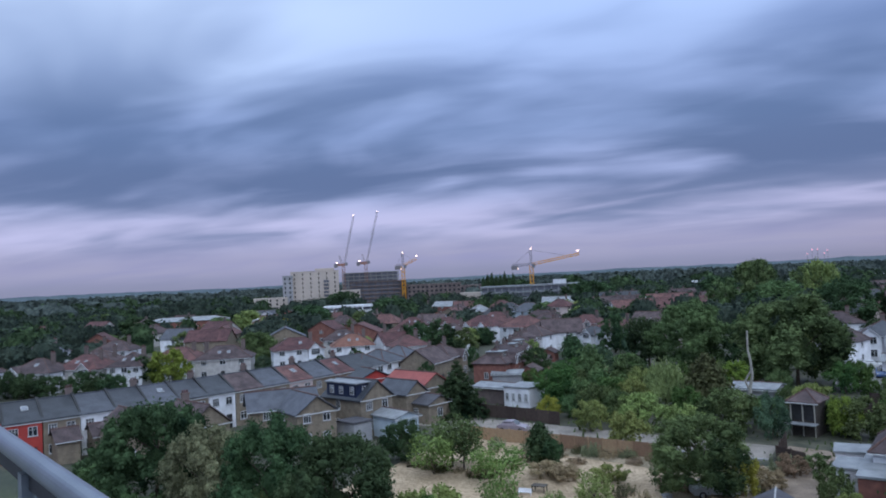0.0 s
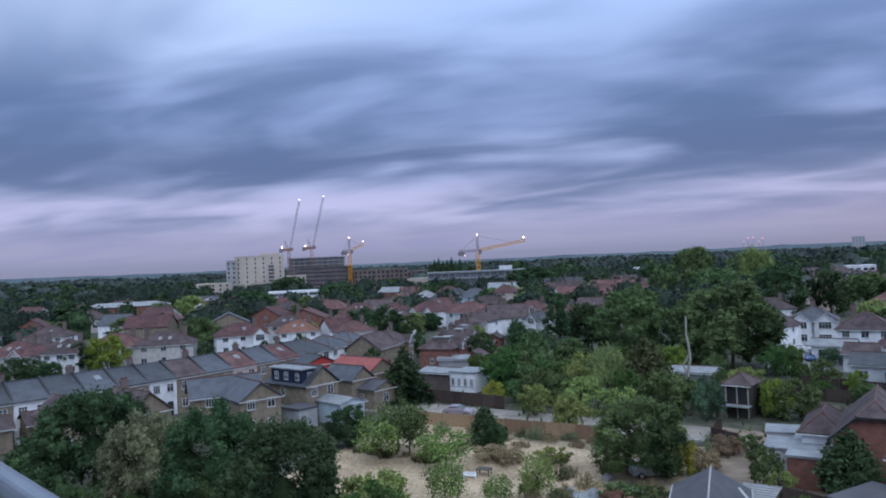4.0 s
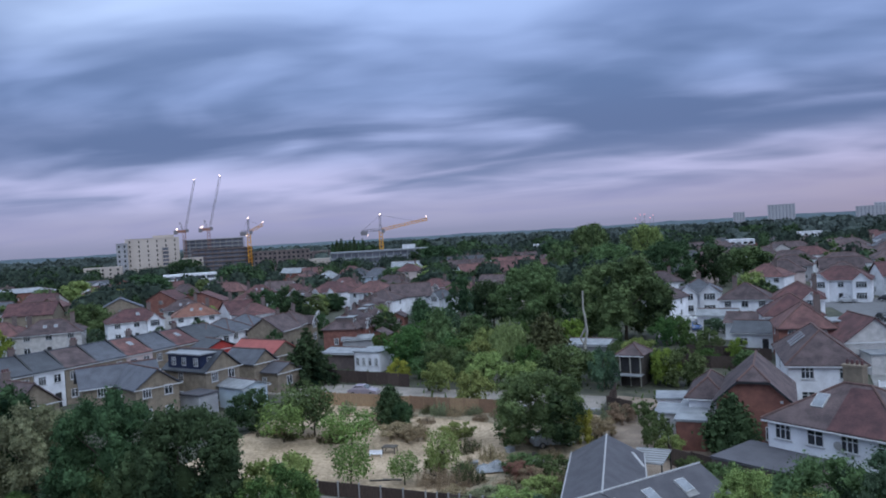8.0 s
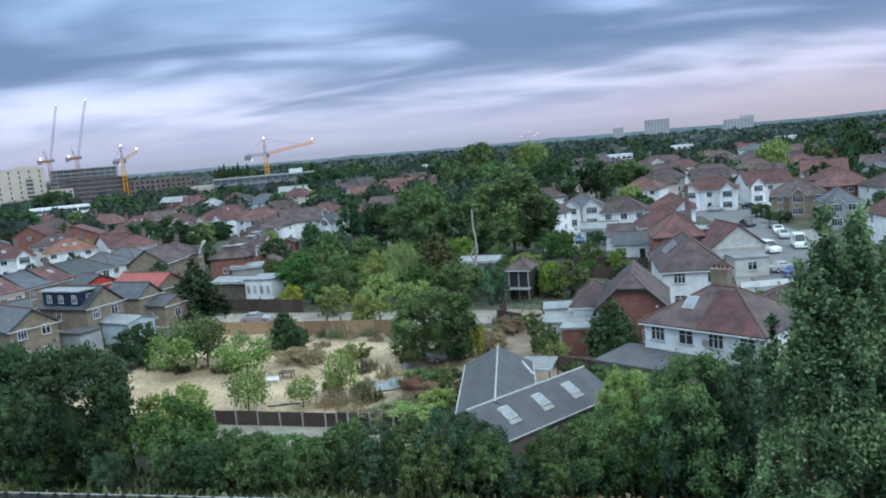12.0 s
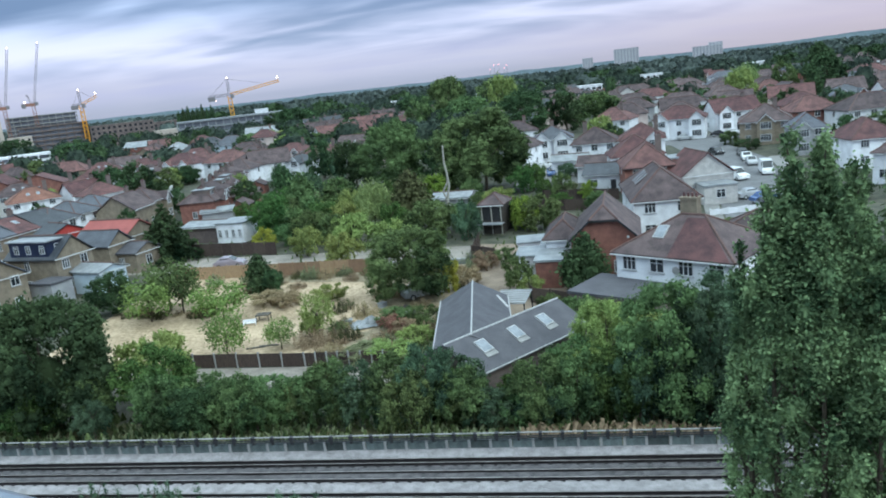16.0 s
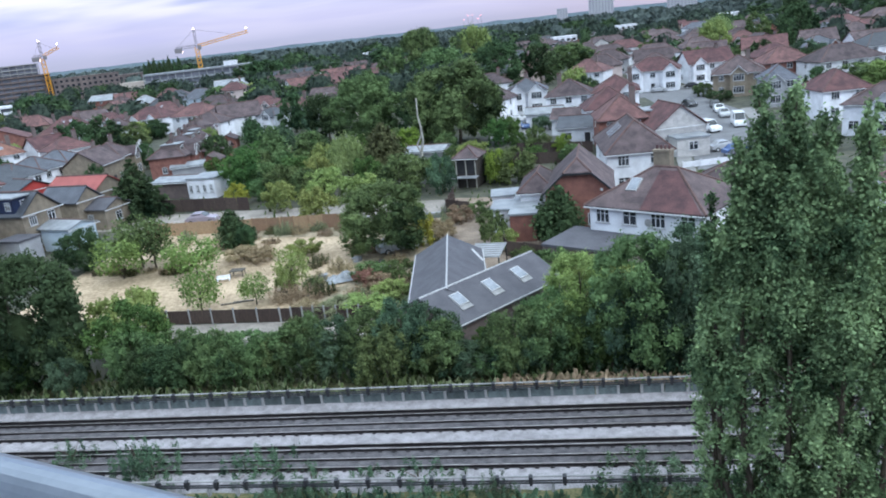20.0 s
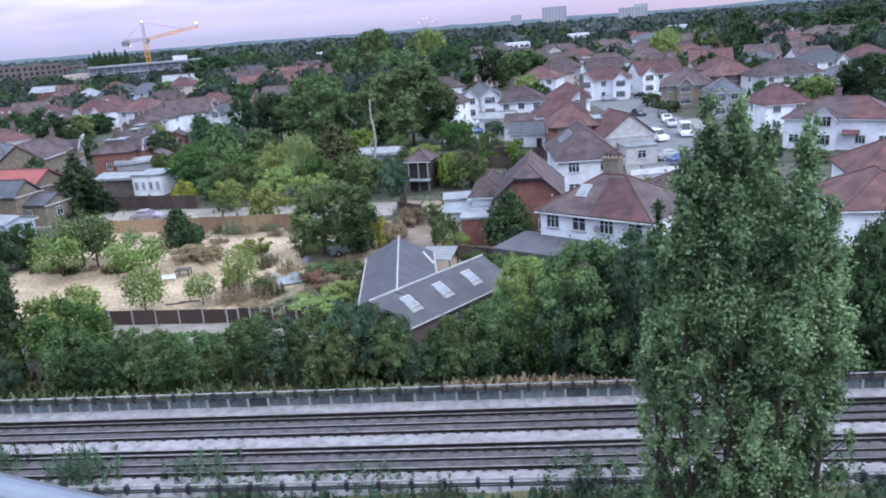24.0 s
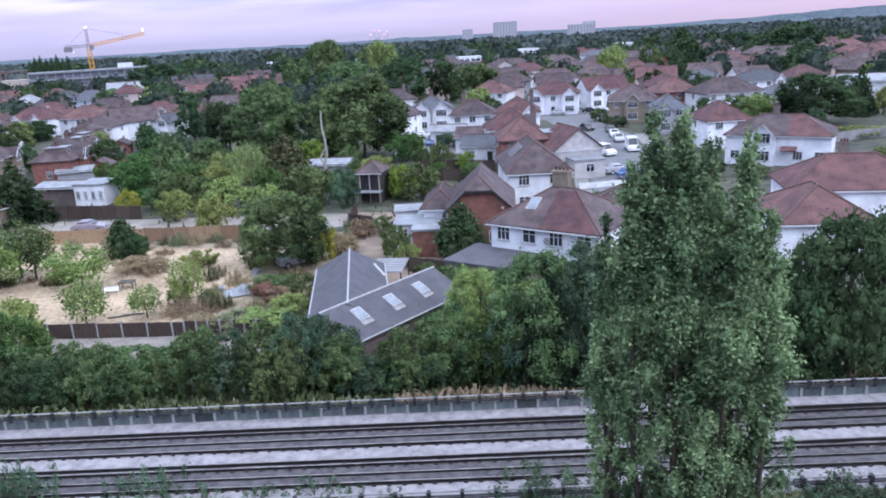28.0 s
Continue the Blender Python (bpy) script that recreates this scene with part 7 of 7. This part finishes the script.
shrub(72.3, 134.0, 1.8, 5.3, "light")
broadleaf(21.9, 289.0, 6.3, 4.5, "apple")
broadleaf(125.8, 307.0, 6.6, 5.6)
shrub(18.7, 326.4, 5.9, 5.0)
broadleaf(-152.4, 401.2, 16.0, 13.8, "dark")
broadleaf(-185.1, 447.9, 13.7, 11.2, "dark")
broadleaf(-149.0, 330.6, 7.3, 8.4)
broadleaf(-147.0, 344.2, 7.6, 10.1, "light")
broadleaf(-112.1, 284.0, 7.3, 8.2, "light")
broadleaf(-133.0, 284.3, 8.4, 4.8, "dark")
shrub(-115.5, 192.8, 5.8, 4.8, "light")
shrub(-110.7, 196.4, 4.7, 3.8, "dark")
broadleaf(-260.9, 506.1, 11.0, 10.9)
broadleaf(-95.4, 264.3, 7.8, 5.4)
# poplar and right
broadleaf(21.8, 39.1, 11.3, 4.0, "dark")
broadleaf(18.5, 38.7, 8.4, 2.6, "dark")
# hedge
hedge_bush(-28.9, 42.5, 5.2, 2.8, "fresh", z=0.8)
hedge_bush(-25.8, 42.2, 3.2, 2.1, "", z=0.8)
hedge_bush(-23.3, 42.0, 2.9, 2.0, "deep", z=0.8)
hedge_bush(-21.0, 41.8, 3.2, 2.0, "deep", z=0.8)
hedge_bush(-18.6, 41.6, 3.1, 1.9, "deep", z=0.8)
hedge_bush(-16.4, 41.4, 4.0, 2.0, "deep", z=0.8)
hedge_bush(-14.2, 41.2, 4.0, 1.9, "blue", z=0.8)
hedge_bush(-12.1, 41.0, 4.7, 2.0, "deep", z=0.8)
hedge_bush(-10.0, 40.8, 5.1, 1.9, "blue", z=0.8)
hedge_bush(-7.9, 40.6, 3.5, 2.0, "deep", z=0.8)
hedge_bush(-6.5, 40.4, 2.4, 1.8, "blue", z=0.8)
hedge_bush(-4.4, 40.5, 2.1, 1.5, "deep", z=0.8)
hedge_bush(-3.0, 40.4, 4.4, 2.1, "deep", z=0.8)
hedge_bush(-1.0, 40.2, 4.4, 2.1, "deep", z=0.8)
hedge_bush(0.9, 46.6, 6.3, 2.3, "light", z=0.2)
hedge_bush(-8.6, 42.4, 4.4, 2.2, "blue", z=0.5)
hedge_bush(-10.8, 43.0, 4.0, 1.8, "deep", z=0.4)
hedge_bush(-1.0, 44.0, 4.3, 2.1, "deep", z=0.4)
hedge_bush(3.4, 49.5, 4.4, 2.2, "light", z=0.0)
hedge_bush(6.2, 50.5, 4.2, 2.4, "", z=0.0)
hedge_bush(-0.6, 42.8, 4.0, 2.0, "light", z=0.5)
hedge_bush(2.5, 39.9, 5.2, 1.9, "blue", z=0.8)
hedge_bush(4.4, 40.4, 8.6, 3.2, "deep", z=0.8)
hedge_bush(6.3, 39.5, 8.4, 2.4, "blue", z=0.8)
hedge_bush(7.6, 40.2, 8.8, 3.0, "blue", z=0.8)
hedge_bush(10.6, 39.8, 8.6, 3.0, "deep", z=0.8)
weed_bush(-21.3, 29.1, 2.7, 1.3, "blue", z=1.3)
weed_bush(-13.7, 28.5, 1.9, 1.9, "blue", z=1.3)
weed_bush(-15.4, 28.8, 1.8, 1.5, "blue", z=1.3)
weed_bush(-9.3, 28.2, 1.5, 1.3, "blue", z=1.3)
weed_bush(-6.9, 27.8, 1.7, 1.6, "blue", z=1.3)
weed_bush(2.9, 27.4, 2.3, 2.3, "blue", z=1.3)
weed_bush(5.1, 27.3, 1.5, 1.3, "blue", z=1.3)
weed_bush(14.9, 26.5, 2.0, 1.7, "blue", z=1.3)
weed_bush(16.5, 26.7, 1.4, 1.4, "blue", z=1.3)
weed_bush(-25.1, 29.8, 2.2, 1.3, "blue", z=1.3)
weed_bush(-19.9, 28.3, 2.4, 1.6, "blue", z=1.3)

# smaller growth filling the embankment, of mixed height and colour
mixed = random.Random(4)
for i in range(46):
    gx = -58 + 74 * i / 45 + mixed.uniform(-0.8, 0.8)
    gy = mixed.uniform(39.2, 42.8)
    gh = mixed.uniform(1.9, 4.2) * (1.25 if gx > 0 else 0.8 if gx > -10 else 1.0)
    hedge_bush(gx, gy, gh, min(1.9, gh * mixed.uniform(0.45, 0.7)), mixed.choice(("deep", "", "blue", "dark", "", "fresh")), z=0.9)
for i in range(22):
    weed_bush(-30 + 48 * i / 21 + mixed.uniform(-1, 1), mixed.uniform(25.2, 27.6), mixed.uniform(0.9, 1.8), mixed.uniform(0.8, 1.5), mixed.choice(("dark", "blue", "blue", "blue")), z=1.5)

shrub(1.2, 56.8, 2.9, 1.7, "light")
shrub(-0.8, 57.6, 3.3, 1.6)
shrub(3.4, 55.4, 3.0, 1.8, "light")
shrub(5.8, 54.6, 2.8, 1.9, "fresh")
for gx, gy, gh, gr, gl in ((14.2, 84.5, 2.6, 1.8, "light"), (17.5, 89.5, 1.8, 1.6, ""), (20.5, 90.3, 1.6, 1.5, "fresh"), (22.0, 81.0, 2.8, 1.9, ""), (26.5, 90.4, 2.0, 1.7, "dark"), (28.5, 84.0, 3.2, 2.2, "dark"), (36.0, 104.0, 2.4, 2.0, "dark"), (41.0, 101.5, 2.2, 2.2, ""), (54.0, 99.0, 2.6, 2.8, "dark"), (61.0, 104.0, 3.0, 3.2, "")):
    shrub(gx, gy, gh, gr, gl)
# lush back gardens, and trees in the streets beyond
garden = random.Random(17)
for i in range(60):
    gx, gy = garden.uniform(-58, 4), garden.uniform(97, 138)
    if any((gx - a) ** 2 + (gy - b) ** 2 < (c + 1.0) ** 2 for a, b, c in TAKEN) or gx < -46 and gy < 116:
        continue
    gh = garden.uniform(2.2, 5.2)
    shrub(gx, gy, gh, gh * garden.uniform(0.42, 0.62), garden.choice(("", "fresh", "light", "fresh", "lime", "pale", "", "deep")))
for i in range(170):
    gd, ga = garden.uniform(150, 430), radians(garden.uniform(-9, 34))
    gx, gy = gd * math.sin(ga), gd * math.cos(ga)
    if any((gx - a) ** 2 + (gy - b) ** 2 < (c * 0.8 + 1.5) ** 2 for a, b, c in TAKEN) or (gx > 10 and gy < 205 and gx < 50) or (-16 < gx < 8 and gy < 182):
        continue
    gh = garden.uniform(4.0, 9.0)
    broadleaf(gx, gy, gh, gh * garden.uniform(0.35, 0.55), garden.choice(("", "dark", "dark", "light", "blue", "")))
for i in range(62):
    gx, gy = garden.uniform(-23.5, -11.5), garden.uniform(51.8, 63)
    if i > 40:
        gx, gy = garden.uniform(-21, -11), garden.uniform(62, 81)
    if i > 52:
        gx, gy = garden.uniform(-46, -24), garden.uniform(79.5, 82)
    if any((gx - a) ** 2 + (gy - b) ** 2 < 4.0 for a, b in ((-20.2, 61.2), (-19.4, 60.2), (-19.8, 62.6), (-36, 64))) or gx > -12.6 and gy < 61:
        continue
    gh = garden.uniform(0.7, 1.9)
    weed_bush(gx, gy, gh, gh * garden.uniform(0.7, 1.0), garden.choice(("dry", "pale", "dry", "olive", "", "dry")), z=0.0)
for i in range(60):
    gx, gy = garden.uniform(-150, -50), garden.uniform(112, 262)
    if any((gx - a) ** 2 + (gy - b) ** 2 < (c * 0.75 + 1.2) ** 2 for a, b, c in TAKEN):
        continue
    gh = garden.uniform(3.5, 7.5)
    broadleaf(gx, gy, gh, gh * garden.uniform(0.35, 0.5), garden.choice(("", "dark", "dark", "blue", "light")))


for i in range(40):
    gx, gy = (garden.uniform(-46, -22), garden.uniform(71, 81)) if i < 24 else (garden.uniform(-25, -14.5), garden.uniform(55, 70))
    if any((gx - a) ** 2 + (gy - b) ** 2 < 5.0 for a, b in ((-20.2, 61.2), (-19.8, 62.6))):
        continue
    gh = garden.uniform(0.4, 1.1)
    weed_bush(gx, gy, gh, gh * garden.uniform(0.9, 1.5), garden.choice(("dry", "straw", "olive", "dry", "pale")), z=0.0)


def poplar():
    """The tall poplar close by: several upright stems, each with a spire of small leaves."""
    t = thing("poplar", pose(6.75, 20.3, 0.9), "tall grey-green poplar with upright spires of small leaves", "tree")
    g = Geo()
    lob = []
    rr = random.Random(11)
    for k, (lat, dep, h, w) in enumerate(((-1.31, 0.0, 18.0, 0.92), (-0.58, 0.3, 17.9, 0.92), (0.15, -0.2, 17.1, 0.80), (1.2, 0.1, 17.4, 0.74), (-1.85, -0.3, 16.6, 0.70), (1.85, 0.2, 15.2, 0.66), (-2.62, 0.0, 15.0, 0.52), (0.6, 0.9, 15.2, 0.95), (-0.5, -0.8, 15.6, 1.0), (2.15, -0.2, 13.0, 0.66), (-2.75, 0.2, 12.0, 0.66), (0.9, -0.9, 14.4, 0.95))):
        sx, sy = 0.949 * lat + 0.316 * dep, -0.316 * lat + 0.949 * dep
        base = Vector((sx * 0.25, sy * 0.25, 0))
        midp = Vector((sx * 0.9, sy * 0.9, h * 0.4))
        top = Vector((sx, sy, h * 0.93))
        g.beam(base, midp, 0.17, 0.10, 7).beam(midp, top, 0.10, 0.015, 6)
        n = 34
        for i in range(n):
            f = 0.24 + 0.75 * (i + 0.5) / n
            p = base.lerp(midp, f / 0.4) if f < 0.4 else midp.lerp(top, (f - 0.4) / 0.6)
            ww = w * (0.8 + 0.35 * math.sin(f * 2.6)) * (1 - 0.62 * max(0, f - 0.82) / 0.18)
            a = math.tau * i * 0.381966 + k
            s = ww * rr.uniform(0.22, 0.46) * (1.2 if f > 0.7 else 1.0)
            q = ww * rr.uniform(0.30, 0.95)
            e = (p.x + q * math.cos(a), p.y + q * math.sin(a), h * f)
            lob.append((*e, s, s, s * rr.uniform(1.3, 2.2)))
            g.beam((p.x, p.y, h * f - 0.9), e, 0.03, 0.012, 4)
            if f > 0.74:
                # fuller growth round the leading shoots
                lob.append((p.x - 0.55 * q * math.cos(a), p.y - 0.55 * q * math.sin(a), h * f - 0.1, s, s, s * 1.6))
                lob.append((p.x + 0.4 * q * math.cos(a + 1.6), p.y + 0.4 * q * math.sin(a + 1.6), h * f + 0.1, s, s, s * 1.6))
    part("trunk", g, BARK, t, "slender upright stems and twigs")
    part("crown", leaf_cloud(lob, 150000, 0.062, 77, core=True, shell=0.2, unit=False, heart=0.45), LEAF["poplar"], t, "dense small grey-green leaves")


poplar()


def woods():
    """Far tree tops beyond the streets, too many to count."""
    rng = random.Random(21)
    # the two outer rings wear leaves with haze in their colour
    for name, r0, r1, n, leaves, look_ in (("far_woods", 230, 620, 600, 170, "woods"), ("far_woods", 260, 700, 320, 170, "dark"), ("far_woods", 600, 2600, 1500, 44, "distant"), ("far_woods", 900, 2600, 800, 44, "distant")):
        lob_v, lob_f = [], []
        k = 0
        tries = 0
        while k < n and tries < n * 12:
            tries += 1
            az = radians(rng.uniform(-72, 40))
            r = r0 * (r1 / r0) ** rng.random()
            x, y = r * math.sin(az), r * math.cos(az)
            if any((x - a) ** 2 + (y - b) ** 2 < (c + 5) ** 2 for a, b, c in TAKEN):
                continue
            # keep the sight lines to the big buildings and streets open
            d = math.degrees(az)
            if (r < 480 and -47 < d < -22 and y > 230) or (r < 420 and -60 < d < -46):
                if rng.random() < 0.72:
                    continue
            if r < 560 and d > -8 and rng.random() < 0.6:
                continue
            h, w = rng.uniform(6, 12.5), rng.uniform(3.5, 7.5)
            if r > 600:
                h, w = rng.uniform(9, 17), rng.uniform(7, 16)
            k += 1
            rr = np.random.default_rng(k)
            m = leaves
            dd = rr.normal(size=(m, 3))
            dd /= np.linalg.norm(dd, axis=1)[:, None]
            dd[:, 2] = np.abs(dd[:, 2]) * 1.1 - 0.35
            bump = 1 + 0.28 * np.sin(dd[:, 0] * 5 + k) * np.cos(dd[:, 1] * 4 + k)
            c = np.array([x, y, h * 0.55]) + dd * np.array([w, w, h * 0.5]) * bump[:, None]
            nr = dd + rr.normal(size=(m, 3)) * 0.5
            nr /= np.linalg.norm(nr, axis=1)[:, None]
            tt = np.cross(nr, rr.normal(size=(m, 3)))
            tt /= np.linalg.norm(tt, axis=1)[:, None]
            bb = np.cross(nr, tt)
            s = (w * (0.120 if r < 620 else 0.24)) * (0.6 + 0.8 * rr.random(m))[:, None]
            q = np.stack([c - tt * s, c + bb * s * 0.7, c + tt * s, c - bb * s * 0.7], 1).reshape(-1, 3)
            n0 = len(lob_v)
            lob_v += [tuple(p) for p in q]
            lob_f += [(n0 + 4 * i, n0 + 4 * i + 1, n0 + 4 * i + 2, n0 + 4 * i + 3) for i in range(m)]
            n0 = len(lob_v)
            for zz, ww in ((0, 0.75), (h * 0.5, 0.8), (h * 0.85, 0.45)):
                lob_v += [(x + ww * w * math.cos(math.tau * i / 6), y + ww * w * math.sin(math.tau * i / 6), zz) for i in range(6)]
            for a in range(2):
                lob_f += [(n0 + 6 * a + i, n0 + 6 * a + (i + 1) % 6, n0 + 6 * a + 6 + (i + 1) % 6, n0 + 6 * a + 6 + i) for i in range(6)]
            lob_f.append(tuple(n0 + 12 + i for i in range(6)))
        me = bpy.data.meshes.new(name)
        me.from_pydata(lob_v, [], lob_f)
        me.update()
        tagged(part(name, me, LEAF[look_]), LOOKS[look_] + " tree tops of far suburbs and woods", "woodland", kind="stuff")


woods()


def weeds():
    """Dry grass tufts and weeds over the verge, the yard's edges and the lineside."""
    rng = np.random.default_rng(9)
    for nm, n, box, hgt, look_ in (("verge_grass", 9000, (-60, 30, 35.3, 43), 0.45, "pale"), ("verge_weeds", 5000, (-60, 30, 35.5, 44), 0.6, ""), ("verge_dry_weeds", 5200, (-4, 30, 35.7, 39.0), 0.55, "straw"), ("near_verge_grass", 9000, (-45, 35, 21.5, 26.9), 0.5, "blue"), ("yard_weeds", 6000, (-48, -11, 52, 82), 0.11, "dry"), ("garden_weeds", 1600, (-62, 3, 84, 130), 0.5, "")):
        x = rng.uniform(box[0], box[1], n)
        y = rng.uniform(box[2], box[3], n)
        keep = rng.random(n) < 0.55 + 0.45 * np.sin(x * 0.7 + 3 * np.sin(y * 0.5))
        x, y = x[keep], y[keep]
        z = np.interp(y, [21.5, 24.6, 26.8, 34.9, 36.0, 39.5, 43.0], [0.0, 1.3, 1.75, 1.82, 1.6, 0.7, 0.0])
        m = len(x)
        a = rng.uniform(0, math.pi, m)
        h = hgt * rng.uniform(0.4, 1.3, m)
        w = h * 0.28
        lean = rng.normal(size=(m, 2)) * 0.3 * h[:, None]
        v = np.stack([np.stack([x - np.cos(a) * w, y - np.sin(a) * w, z], 1), np.stack([x + np.cos(a) * w, y + np.sin(a) * w, z], 1), np.stack([x + lean[:, 0] + np.cos(a) * w * 0.3, y + lean[:, 1], z + h], 1), np.stack([x + lean[:, 0] - np.cos(a) * w * 0.5, y + lean[:, 1], z + h * 0.9], 1)], 1).reshape(-1, 3)
        me = bpy.data.meshes.new(nm)
        me.from_pydata([tuple(p) for p in v], [], [(4 * i, 4 * i + 1, 4 * i + 2, 4 * i + 3) for i in range(m)])
        me.update()
        tagged(part(nm, me, LEAF[look_]), LOOKS[look_] + " rough grass and weeds along the ground", "grass", kind="stuff")


weeds()

# dry undergrowth behind the yard trees
for i in range(16):
    gx, gy, gh = garden.uniform(-48.5, -37.5), garden.uniform(67.4, 70.2), garden.uniform(0.5, 1.2)
    weed_bush(gx, gy, gh, gh * garden.uniform(0.9, 1.4), garden.choice(("dry", "olive", "olive", "dry")), z=0.0)
